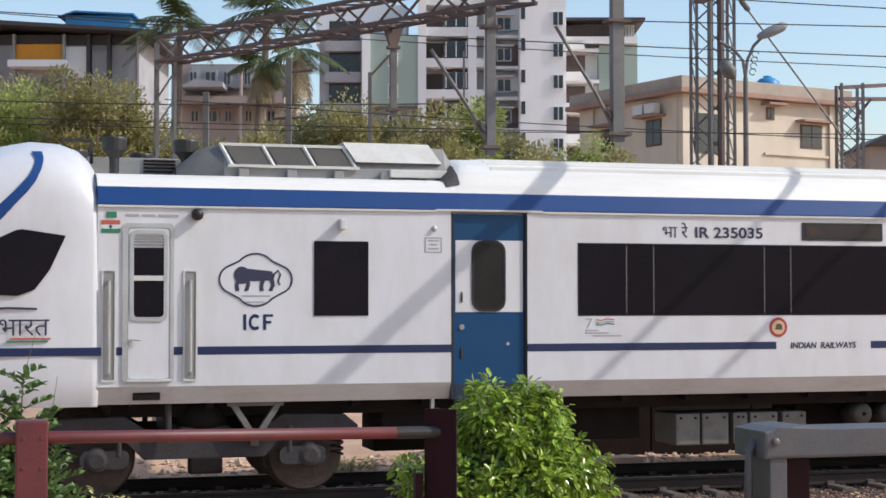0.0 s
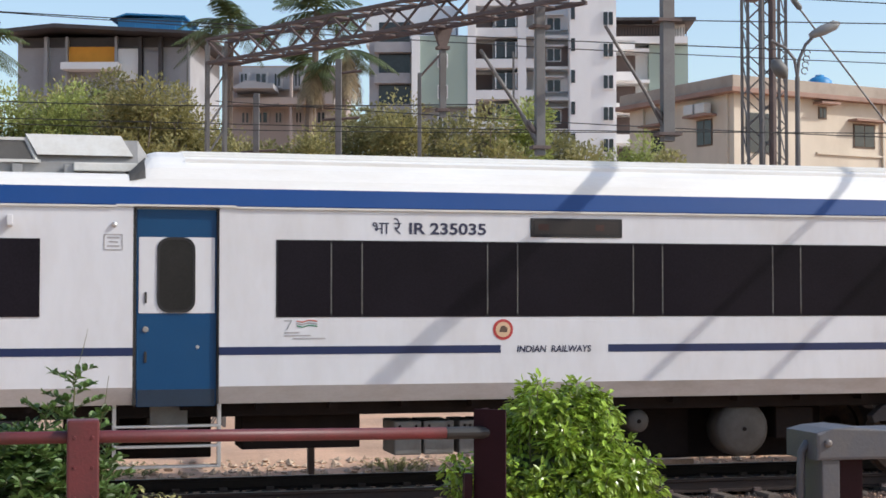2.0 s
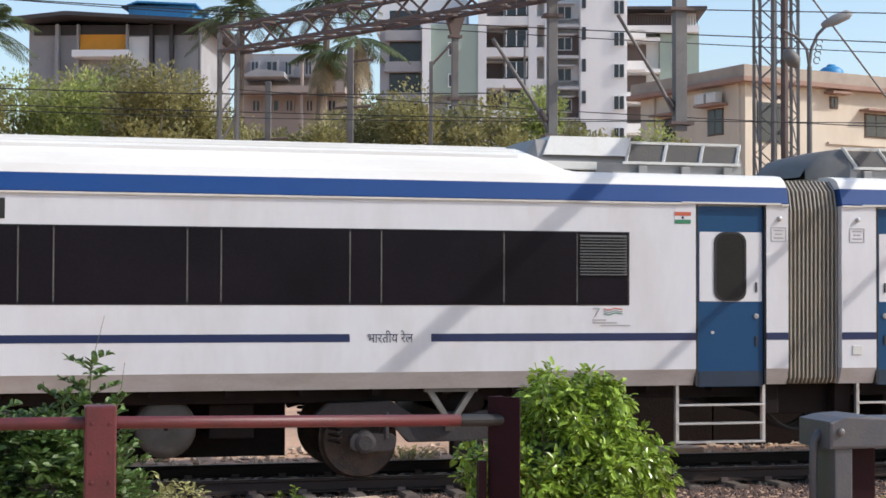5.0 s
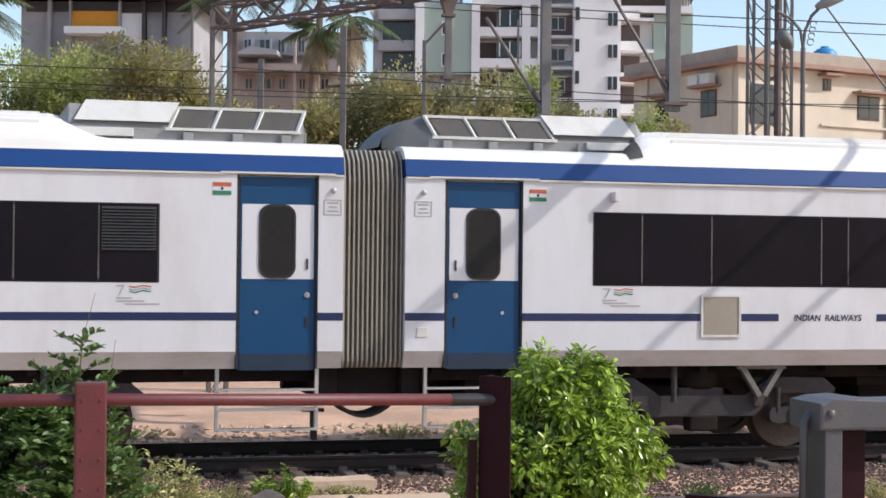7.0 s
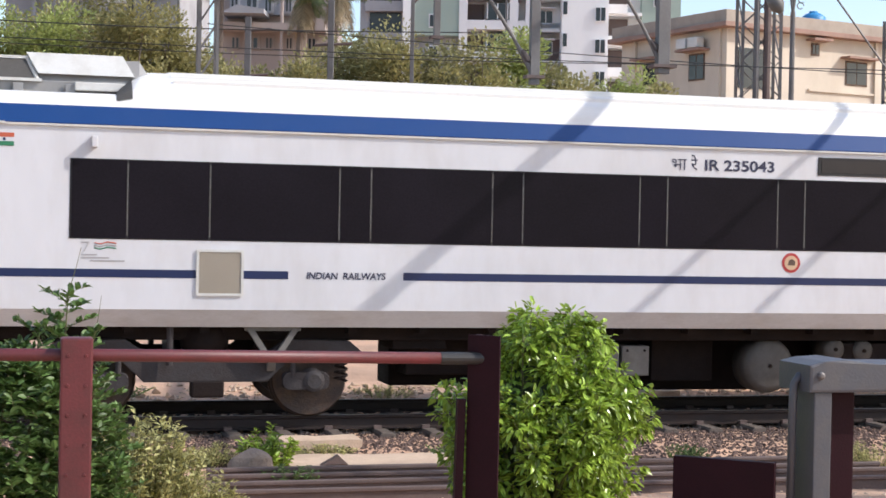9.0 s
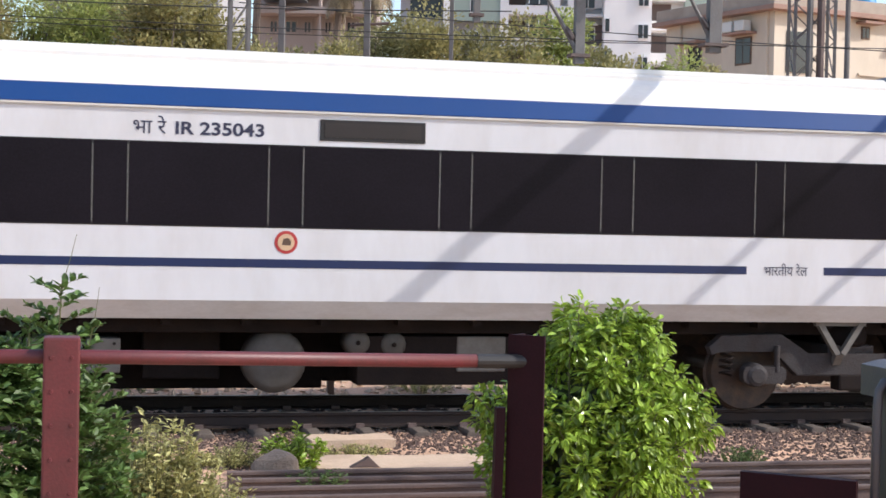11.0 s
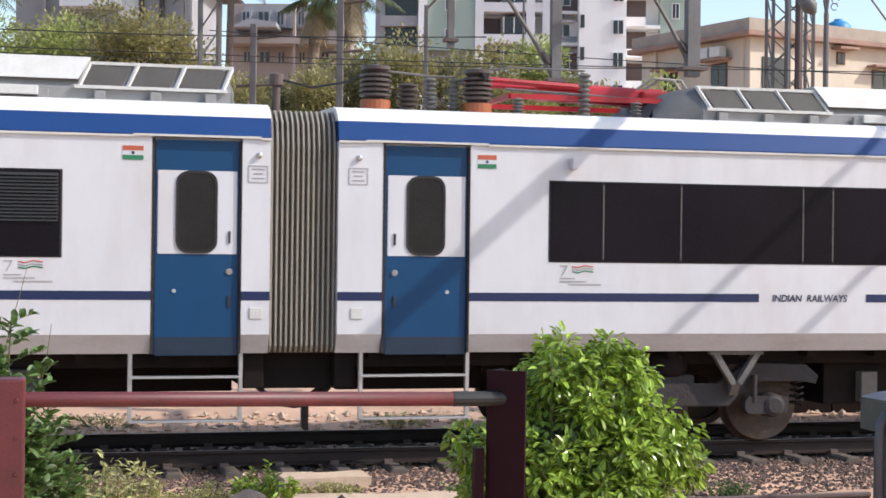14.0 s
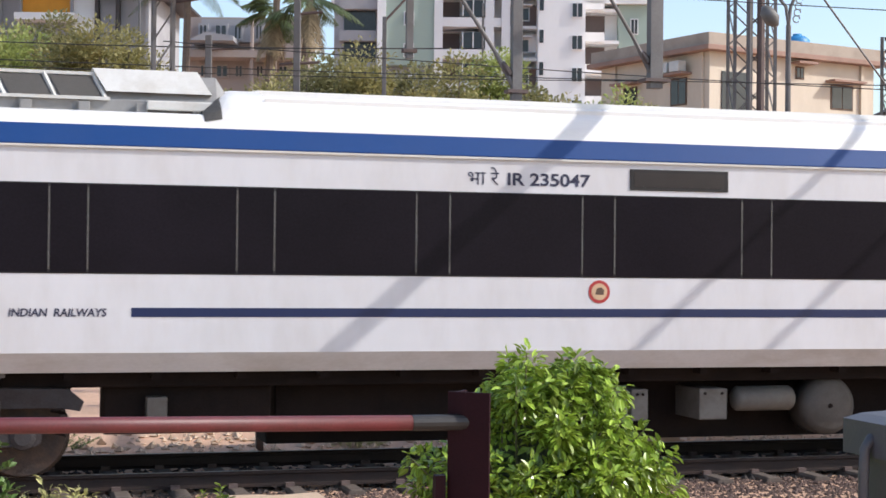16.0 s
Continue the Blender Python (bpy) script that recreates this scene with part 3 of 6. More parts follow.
        tube(w, [(x, 0.32, RAIL + 0.476), (x, 2 * MID - 0.32, RAIL + 0.476)], 0.085, 12)
        ws = part("wheelset", w, WHEEL, bg, "rust-brown steel wheelset", at=(x, MID, RAIL + 0.476))
        out.append(ws)
    return out


# equipment boxes, and in UNDER also plain blocks that fill in shade
def underfloor_box(coach, x0, x1, z0, z1, y=0.42, m=None, knobs=True):
    b = part("underfloor_block", box(B(), x0, x1, y, y + 0.7, z0, z1, 0.02), m or BOXGREY, coach, "underfloor box, dusty grey gear and near-black shade filler")
    if knobs:
        for x in (x0 + 0.07, x1 - 0.07):
            part("latch", lathe(B(), ((x, y, z1 - 0.06), (0, -1, 0)), [(0, 0.018), (0.012, 0.018)], 8), UNDER, b)


def drum(coach, x, z, r, y=0.45, length=0.4, m=None):
    t = part("air_reservoir", lathe(B(), ((x, y, z), (0, 1, 0)), [(0, r * 0.2), (0.005, r * 0.75), (0.04, r * 0.95), (0.09, r), (length, r)], 28), m or DRUM, coach, "round dusty air reservoir", smooth=True)
    part("drain_plug", lathe(B(), ((x, y, z), (0, -1, 0)), [(0, 0.03), (0.02, 0.025)], 8), UNDER, t)


def coach_shell(coach, x0, x1, doors, low0, low1):
    """Body between x0 and x1. doors: (a, b) ranges; low0, low1: where the high roof begins and ends."""
    cur = x0
    for a, b in sorted(doors) + [(x1, x1)]:
        if a > cur:
            wall_pieces(coach, cur, a, 0.0)
        if b > a:
            wall_pieces(coach, a, b, 0.11)
        cur = b
    for x in (x0, x1 - 0.08):
        part("end_wall", box(B(), x, x + 0.08, 0.30, 2 * MID - 0.30, 1.13, 3.26), WHITE, coach)
    sk = B()
    cur = x0
    for a, b in sorted(doors) + [(x1, x1)]:
        for lo, hi, ins in ((cur, a, 0.0), (a, b, 0.13)):
            if hi > lo:
                for f in (lambda y: y, lambda y: 2 * MID - y):
                    n = [(f(ins), 1.13), (f(ins + 0.10), 0.92), (f(ins + 0.5), 0.92), (f(ins + 0.5), 1.13)]
                    loft(sk, [(lo, n), (hi, n)], True)
                    for x in (lo, hi):
                        sk.faces.new([sk.verts.new((x, *q)) for q in n])
        cur = b
    part("skirt", sk, SKIRT, coach, "dusty grey skirt leaning inwards")
    bl = B()
    for f in (lambda y: y, lambda y: 2 * MID - y):
        n = [(f(0.0), 3.26), (f(-0.012), 3.285), (f(0.05), 3.492), (f(0.35), 3.49), (f(0.35), 3.26)]
        loft(bl, [(x0, n), (x1, n)], True)
        for x in (x0, x1):
            bl.faces.new([bl.verts.new((x, *q)) for q in n])
    part("blue_band", bl, BLUE, coach, "glossy blue band under the roof")
    gt = B()
    cuts = sorted({x0, x1, *[q for d in doors for q in (d[0] - 0.2, d[1] + 0.2)]})
    for k, (a, b) in enumerate(zip(cuts, cuts[1:])):
        z = 3.262 if k % 2 == 0 else 3.275
        box(gt, a, b, -0.028, 0.004, z - 0.016, z + 0.008)
        box(gt, a, b, 2 * MID - 0.004, 2 * MID + 0.028, z - 0.016, z + 0.008)
    part("rain_gutter", gt, LIGHTGREY, coach)
    lo, hi = both(LOWROOF), both(HIGHROOF)
    st = [(x0, lo)]
    if low0 > x0:
        st += [(low0 - 0.50, lo)] + [(low0 - 0.50 + 0.34 * t, mixp(lo, hi, 1 - (1 - t) ** 2)) for t in (0.25, 0.5, 0.75, 1.0)]
        face = B()
        for k in range(9):
            u = [(low0 - 0.52 + 0.34 * t + (0.02 if k % 2 else 0.0), mixp(lo, hi, 1 - (1 - t) ** 2)) for t in (0.0, 0.2, 0.4, 0.55)]
            y0, y1 = 0.10 + k * 0.335, 0.10 + (k + 1) * 0.335
            rows = []
            for x, prof in u:
                ys, zs = [p[0] for p in prof], [p[1] + 0.012 for p in prof]
                rows.append([face.verts.new((x, y, float(np.interp(y, ys, zs)))) for y in np.linspace(y0, y1, 5)])
            for a, b in zip(rows, rows[1:]):
                for q in range(4):
                    face.faces.new((a[q], a[q + 1], b[q + 1], b[q]))
        part("roof_end_grille", face, MESHDARK, coach, "dark corrugated step in the roof")
    st += [(low1 + 0.0, hi)] + [(low1 + 0.7 * t, mixp(hi, lo, t * t * (3 - 2 * t))) for t in (0.2, 0.4, 0.6, 0.8, 1.0)] + [(x1, lo)]
    rf = loft(B(), st)
    for x, p in ((x0, lo), (x1, lo)):
        rf.faces.new([rf.verts.new((x, *q)) for q in p])
    part("roof", rf, ROOF, coach, "white curved roof with long ribs", smooth=False)
    rib = B()
    for y, z in ((0.33, 3.845), (0.50, 3.91), (0.68, 3.955), (0.86, 3.99), (1.04, 4.005), (1.25, 4.02), (1.5, 4.035)):
        for f in (y, 2 * MID - y):
            box(rib, low0 + 0.15, low1 - 0.1, f - 0.012, f + 0.012, z - 0.03, z + 0.012)
    part("roof_ribs", rib, ROOF, coach)
    part("underframe", box(B(), x0 + 0.2, x1 - 0.2, 0.42, 2 * MID - 0.42, 0.74, 0.94, 0.02), UNDER, coach, "near-black underframe")
    for k in range(int((x1 - x0) / 0.9)):
        xx = x0 + 0.4 + k * 0.9
        part("cross_member", box(B(), xx, xx + 0.10, 0.20, 2 * MID - 0.20, 0.84, 0.92), UNDER, coach)


def bellows(coach, x0, x1):
    g = part("gangway_bellows", box(B(), x0 + 0.02, x1 - 0.02, 0.32, 2 * MID - 0.32, 1.1, 3.3), BELLOWS, coach, "folded grey gangway bellows with pale ribs")
    def prof(o):
        h = [(0.42 + o, 0.90), (0.16 + o, 0.93), (0.11 + o, 1.0), (0.10 + o, 3.20), (0.16 + o, 3.45 - o), (0.34 + o, 3.60 - o), (MID, 3.62 - o)]
        return both(h)
    n = 13
    st = []
    for k in range(n):
        a = x0 + (x1 - x0) * k / n
        w = (x1 - x0) / n
        st += [(a, prof(0.07)), (a + w * 0.5, prof(0.01))]
    st.append((x1, prof(0.07)))
    part("folds", loft(B(), st), BELLOWS, g)
    for k in range(n):
        a = x0 + (x1 - x0) * (k + 0.5) / n
        w = (x1 - x0) / n * 0.16
        rb = loft(B(), [(a - w, prof(0.012)), (a - w, prof(-0.008)), (a + w, prof(-0.008)), (a + w, prof(0.012))])
        part("rib", rb, RIBMETAL, g)


def coupling(coach, x0, x1):
    c = part("coupler", box(B(), x0 - 0.5, x1 + 0.5, MID - 0.16, MID + 0.16, 0.55, 0.80, 0.03), UNDER, coach, "black coupler with hanging hoses")
    for y in (0.55, 0.75, 1.0):
        part("hose", tube(B(), [(x0 - 0.2 + (x1 - x0 + 0.4) * q / 12, y, 0.75 - 0.46 * math.sin(math.pi * q / 12) ** 0.8) for q in range(13)], 0.026, 7), RUBBER, c)
    part("gangway_tray", box(B(), x0 - 0.02, x1 + 0.02, 0.45, 2 * MID - 0.45, 0.50, 0.94, 0.02), UNDER, c)
    part("end_beam", box(B(), x0 - 0.25, x0 - 0.02, 0.25, 2 * MID - 0.25, 0.52, 0.92, 0.02), UNDER, c)
    part("end_beam", box(B(), x1 + 0.02, x1 + 0.25, 0.25, 2 * MID - 0.25, 0.52, 0.92, 0.02), UNDER, c)


def bars_writing(name, coach, x, z, widths, h, m):
    xx = x
    for w in widths:
        part(name, box(B(), xx, xx + w, -0.005, 0.003, z, z + h), m, coach)
        xx += w + 0.03


def number_line(coach, x, digits):
    letters("coach_number", "IR " + digits, x + 0.46, 2.962, 0.145, 0.98, -0.005, INK, coach)
    letters("hindi_initials", "भा रे", x, 2.962, 0.20, 0.36, -0.005, INK, coach)


def sign_box(coach, x, glow=False):
    s = part("destination_sign", box(B(), x, x + 1.22, -0.012, 0.01, 2.945, 3.185, 0.006), RUBBER, coach, "dark electronic destination sign")
    part("screen", box(B(), x + 0.05, x + 1.17, -0.016, -0.010, 2.985, 3.15), LED, s)
    if glow:
        part("bar", box(B(), x + 0.10, x + 0.24, -0.019, -0.014, 3.03, 3.11), LEDTEXT, s)
        part("bar", box(B(), x + 0.86, x + 0.97, -0.019, -0.014, 3.03, 3.11), LEDTEXT, s)


WHEELS = []
COACHES = []

# --- driving coach ---
ca = thing("train_coach", (9.0, MID, RAIL), "white and blue driving coach with a rounded cab", "train coach", "coaches of the train")
COACHES.append((ca, 9.0))
coach_shell(ca, 1.20, 21.50, [(5.52, 6.53), (20.20, 21.19)], 6.0, 18.0)
plug_door(ca, 5.52, 6.53, False)
plug_door(ca, 20.20, 21.19, True)
window_band(ca, [7.22, 7.88, 8.26, 9.85, 10.24, 11.78, 12.18, 13.72, 14.12, 15.68, 16.07, 17.63, 18.59, 19.28], (18.59, 19.28))
waist(ca, [(0.9, 1.25), (1.42, 1.49), (2.09, 2.20), (2.37, 5.52), (6.53, 10.02), (11.44, 15.68), (16.70, 20.20), (21.19, 21.50)])
letters("operator_name", "INDIAN  RAILWAYS", 10.23, 1.505, 0.085, 0.98, -0.005, INK, ca, 0.12)
letters("hindi_name", "भारतीय रेल", 15.90, 1.49, 0.15, 0.57, -0.005, INK, ca)
number_line(ca, 8.39, "235035")
sign_box(ca, 10.41, True)
emblem(ca, 10.05)
jubilee_mark(ca, 7.31)
jubilee_mark(ca, 18.80)
flag(ca, 1.24)
flag(ca, 19.91, 3.0)
notice(ca, 5.18)
notice(ca, 21.25, 2.78)
side_lamp(ca, 4.12)
cooling_unit(ca, 2.74, False)
cooling_unit(ca, 21.10, True)
# cab side window and door
part("cab_quarter_window", box(B(), 3.78, 4.46, -0.012, 0.0, 1.96, 2.87, 0.004), GLASS, ca, "square dark window")
cd = part("cab_door", slab(B(), rounded(1.56, 2.04, 1.22, 3.00, 0.05), -0.012, 0.02), WHITE, ca, "white crew door with a split window")
part("door_frame", rimmed(B(), rounded(1.49, 2.09, 1.17, 3.06, 0.06), rounded(1.555, 2.045, 1.215, 3.005, 0.05), -0.02, 0.01), ALU, cd)
part("window_frame", rimmed(B(), rounded(1.575, 2.015, 1.90, 2.98, 0.08), rounded(1.62, 1.97, 1.95, 2.93, 0.05), -0.028, -0.008), ALU, cd)
part("window_pane", box(B(), 1.62, 1.97, -0.018, -0.010, 1.95, 2.38), GLASS, cd)
part("window_pane", box(B(), 1.62, 1.97, -0.018, -0.010, 2.44, 2.77), GLASS, cd)
part("window_bar", box(B(), 1.62, 1.97, -0.024, -0.012, 2.38, 2.44), LIGHTGREY, cd)
lv = B()
for k in range(4):
    box(lv, 1.62, 1.97, -0.024, -0.010, 2.79 + k * 0.035, 2.812 + k * 0.035)
part("vent_slats", lv, GREYPAINT, cd)
part("lever_handle", tube(B(), [(1.58, -0.05, 1.69), (1.70, -0.05, 1.68)], 0.012, 8), ALU, cd)
part("lock", lathe(B(), ((1.58, -0.012, 1.66), (0, -1, 0)), [(0, 0.025), (0.03, 0.025)], 10), ALU, cd)
part("door_sill", box(B(), 1.54, 2.06, -0.06, 0.0, 1.19, 1.215, 0.006), LIGHTGREY, cd)
for x in (1.25, 2.20):
    r = part("grab_recess", rimmed(B(), rounded(x, x + 0.17, 1.19, 2.51, 0.02, 2), rounded(x + 0.02, x + 0.15, 1.21, 2.49, 0.02, 2), -0.016, 0.0), LIGHTGREY, ca, "upright grab rail in a grey recess")
    part("recess_back", box(B(), x + 0.02, x + 0.15, -0.006, 0.0, 1.21, 2.49), GREYPAINT, r)
    part("grab_rail", tube(B(), [(x + 0.085, -0.012, 2.38), (x + 0.085, -0.05, 2.36), (x + 0.085, -0.05, 1.30), (x + 0.085, -0.012, 1.28)], 0.017, 8), ALU, r)
part("marker_lamp", lathe(B(), ((2.36, 0.0, 3.17), (0, -1, 0)), [(0, 0.06), (0.05, 0.075), (0.11, 0.065), (0.15, 0.03)], 16), BLACK, ca, "black dome lamp", smooth=True)
part("step_plate", box(B(), 1.62, 1.94, 0.02, 0.10, 0.97, 1.06, 0.008), UNDER, ca)
bars_writing("plate_writing", ca, 1.52, 3.135, [0.16, 0.16, 0.24], 0.03, PALEINK)
part("route_disc", box(B(), 1.30, 1.42, -0.012, 0.0, 3.12, 3.19, 0.005), GREEN, ca)
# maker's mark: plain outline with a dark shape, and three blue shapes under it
ol = []
for cx, cz, rx, rz, a0, a1 in ((3.07, 2.50, 0.24, 0.21, 35, 145), (2.80, 2.40, 0.17, 0.17, 110, 250), (3.07, 2.29, 0.24, 0.21, 215, 325), (3.34, 2.40, 0.17, 0.17, 290, 430)):
    ol += [(cx + rx * math.cos(radians(a)), cz + rz * math.sin(radians(a))) for a in np.linspace(a0, a1, 10)]
mk = part("maker_mark", tube(B(), [(x, -0.001, z) for x, z in ol + ol[:1]], 0.012, 6, False), INK, ca, "dark scalloped outline around a plain dark shape")
part("mane", slab(B(), [(2.90 + 0.098 * math.cos(radians(a)), 2.45 + 0.105 * math.sin(radians(a))) for a in range(0, 360, 24)], -0.007, 0.003), INK, mk)
part("body", slab(B(), [(2.93, 2.39), (3.05, 2.375), (3.17, 2.385), (3.27, 2.38), (3.30, 2.44), (3.26, 2.50), (3.10, 2.515), (2.96, 2.53)], -0.005, 0.002), INK, mk)
for x, d in ((2.87, -0.03), (2.96, 0.02), (3.16, -0.02), (3.25, 0.03)):
    part("leg", slab(B(), [(x - 0.03, 2.42), (x + d - 0.025, 2.33), (x + d * 0.3 - 0.04, 2.26), (x + d * 0.3 + 0.01, 2.26), (x + d + 0.02, 2.33), (x + 0.035, 2.42)], -0.006, 0.003), INK, mk)
part("tail", tube(B(), [(3.28, -0.001, 2.45), (3.34, -0.001, 2.51), (3.37, -0.001, 2.46), (3.34, -0.001, 2.38), (3.36, -0.001, 2.33)], 0.012, 5), INK, mk)
part("bar", box(B(), 2.90, 3.24, -0.004, 0.002, 2.19, 2.21), PALEINK, mk)
part("bar", box(B(), 2.95, 3.18, -0.004, 0.002, 2.12, 2.135), PALEINK, mk)
part("block", box(B(), 2.92, 2.955, -0.005, 0.003, 1.79, 1.98), NAVY, ca)
arc = [(3.06 + r * 0.075 * math.cos(radians(a)), 1.885 + r * 0.098 * math.sin(radians(a))) for r, way in ((1.0, 1), (0.58, -1)) for a in list(range(45, 316, 18))[::way]]
part("block", slab(B(), arc, -0.005, 0.003), NAVY, ca)
part("block", slab(B(), [(3.16, 1.79), (3.195, 1.79), (3.195, 1.87), (3.26, 1.87), (3.26, 1.90), (3.195, 1.90), (3.195, 1.95), (3.28, 1.95), (3.28, 1.98), (3.16, 1.98)], -0.005, 0.003), NAVY, ca)
# rounded cab: profile widths and heights fall towards the nose
cab = []
for x, hw, zt, zb, e in ((1.22, 1.63, 3.76, 0.90, 0.0), (1.14, 1.645, 3.90, 0.90, 0.0), (1.02, 1.65, 4.01, 0.90, 0.0), (0.80, 1.66, 4.09, 0.90, 0.0), (0.45, 1.655, 4.11, 0.90, 0.02), (0.0, 1.64, 4.02, 0.88, 0.05), (-0.6, 1.59, 3.76, 0.85, 0.12), (-1.3, 1.48, 3.25, 0.80, 0.25), (-2.0, 1.28, 2.70, 0.76, 0.40), (-2.6, 0.98, 2.15, 0.74, 0.5), (-3.0, 0.62, 1.75, 0.76, 0.5), (-3.2, 0.20, 1.40, 0.85, 0.5)):
    half = []
    for k in range(15):
        t = k / 14
        if t < 0.12:
            y, z = hw - 0.10 * (1 - t / 0.12), zb + 0.22 * t / 0.12
        elif t < 0.55:
            q = (t - 0.12) / 0.43
            y, z = hw - 0.02 * q, zb + 0.22 + (zt - 0.75 * (zt - zb) / 3.05 - zb - 0.22) * q
        else:
            q = (t - 0.55) / 0.45 * math.pi / 2
            z0 = zt - 0.75 * (zt - zb) / 3.05
            y, z = (hw - 0.02) * math.cos(q) ** 0.75, z0 + (zt - z0) * math.sin(q) ** 0.9
        half.append((MID - y, z))
    half[-1] = (MID, zt)
    cab.append((x, both(half)))
cb = loft(B(), cab)
cb.faces.new([v for v in cb.verts if abs(v.co.x - 1.22) < 1e-4])
cabo = part("cab_shell", cb, WHITE, ca, "smooth white streamlined nose", smooth=True)
part("cab_side_window", slab(B(), [(-0.75, 2.24), (0.30, 2.20), (0.49, 2.27), (0.66, 2.50), (0.84, 2.90), (0.35, 2.97), (0.28, 2.96), (-0.1, 2.78)], -0.050, 0.0, 0.012), GLASS, cabo, "dark swept cab side window")


def shell_y(x, z):
    """Where the near flank of the nose lies at x and z."""
    st = sorted(cab, key=lambda c: c[0])
    def at(prof):
        half = prof[:15]
        return float(np.interp(z, [p[1] for p in half], [p[0] for p in half]))
    for (xa, pa), (xb, pb) in zip(st, st[1:]):
        if xa <= x <= xb:
            t = (x - xa) / (xb - xa)
            return at(pa) * (1 - t) + at(pb) * t
    return 0.0


sw = B()
outer = [(0.575, 3.90), (0.590, 3.80), (0.565, 3.68), (0.50, 3.53), (0.408, 3.40), (0.294, 3.277), (0.08, 3.037), (-0.25, 2.73), (-0.6, 2.42), (-1.0, 2.10), (-1.5, 1.75)]
inner = [(0.455, 3.90), (0.495, 3.80), (0.475, 3.70), (0.435, 3.61), (0.364, 3.523), (0.27, 3.417), (0.08, 3.23), (-0.25, 2.95), (-0.6, 2.63), (-1.0, 2.30), (-1.5, 1.93)]
for f in (lambda y: y, lambda y: 2 * MID - y):
    prev = None
    for (xo, zo), (xi, zi) in zip(outer, inner):
        row = []
        for k in range(5):
            t = k / 4
            x, z = xo * (1 - t) + xi * t, zo * (1 - t) + zi * t
            row.append(sw.verts.new((x, f(shell_y(x, z) - 0.022), z + 0.012)))
        if prev:
            for k in range(4):
                sw.faces.new((prev[k], prev[k + 1], row[k + 1], row[k]))
        prev = row
part("nose_stripe", sw, BLUE, cabo, "curved blue stripe up to the roof", smooth=True)
ws_ = B()
rr = []
for x, z, hw in ((0.30, 3.93, 0.70), (-0.1, 3.86, 1.0), (-0.7, 3.62, 1.12), (-1.4, 3.18, 1.05), (-1.95, 2.76, 0.9)):
    rr.append([ws_.verts.new((x, MID + hw * q, z + 0.02 - 0.35 * (abs(q) ** 2.5) * 0.6)) for q in (-1, -0.6, -0.2, 0.2, 0.6, 1)])
for u, v in zip(rr, rr[1:]):
    for k in range(5):
        ws_.faces.new((u[k], u[k + 1], v[k + 1], v[k]))
part("windscreen", ws_, GLASS, cabo, "dark curved windscreen", smooth=True)
part("waist_stripe", box(B(), -0.9, 1.25, -0.045, 0.02, 1.502, 1.598), NAVY, cabo)
part("underline", tube(B(), [(-0.4, -0.035, 2.03), (0.2, -0.035, 2.06), (0.52, -0.035, 2.05)], 0.012, 6), INK, cabo)
letters("train_name", "भारत", 0.10, 1.74, 0.19, 0.56, -0.050, INK, cabo)
part("underline", box(B(), 0.22, 0.68, -0.05, -0.03, 1.70, 1.715), SAFFRON, cabo)
part("underline", box(B(), 0.18, 0.64, -0.05, -0.03, 1.665, 1.68), GREEN, cabo)
# roof gear behind the cab
for x, zt, y in ((1.46, 4.16, 0.95), (2.34, 4.15, 0.95), (1.88, 4.05, 1.9), (1.05, 4.08, 1.9)):
    part("roof_horn", lathe(B(), ((x, y, 3.66), (0, 0, 1)), [(0, 0.06), (zt - 3.66 - 0.26, 0.062), (zt - 3.66 - 0.20, 0.10), (zt - 3.66 - 0.155, 0.148), (zt - 3.66 - 0.02, 0.158), (zt - 3.66, 0.15), (zt - 3.66, 0.06)], 18), BLACK, ca, "black funnel-shaped roof horn")
vb = part("vent_box", box(B(), 1.15, 2.36, 1.30, 2.2, 3.66, 3.95, 0.02), GREYPAINT, ca, "grey roof vent box with louvres")
lv = B()
for k in range(5):
    box(lv, 1.85, 2.25, 1.28, 1.31, 3.72 + 0.045 * k, 3.745 + 0.045 * k)
part("louvres", lv, UNDER, vb)
part("aerial_bar", tube(B(), [(0.85, 1.2, 3.93), (0.85, 1.2, 4.14), (1.2, 1.2, 4.14), (1.2, 1.2, 3.85)], 0.025, 8), BLACK, ca)
WHEELS += [*bogie(ca, 1.22, 3.79, 0.6), *bogie(ca, 15.93, 18.55, -0.24)]
for a, b in ((8.76, 9.11), (9.14, 9.53), (9.60, 9.81), (9.85, 10.26), (10.33, 10.69)):
    underfloor_box(ca, a, b, 0.22, 0.64)
underfloor_box(ca, 6.9, 8.4, 0.30, 0.80, 0.8, UNDER, False)
underfloor_box(ca, 10.9, 13.0, 0.05, 0.74, 1.1, UNDER, False)
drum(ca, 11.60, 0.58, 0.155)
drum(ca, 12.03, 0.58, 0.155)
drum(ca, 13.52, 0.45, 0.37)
underfloor_box(ca, 14.05, 14.6, 0.30, 0.72, 0.6, UNDER, False)
underfloor_box(ca, 4.75, 5.4, 0.40, 0.85, 0.5, UNDER, False)
underfloor_box(ca, 5.75, 6.2, 0.55, 0.90, 0.4, BOXGREY, False)
# near-black blocks added in place of the shade under the coach
underfloor_box(ca, 12.3, 15.1, 0.0, 0.74, 1.35, UNDER, False)
underfloor_box(ca, 4.9, 6.6, 0.15, 0.74, 1.5, UNDER, False)
bellows(ca, 21.50, 22.27)
coupling(ca, 21.50, 22.27)


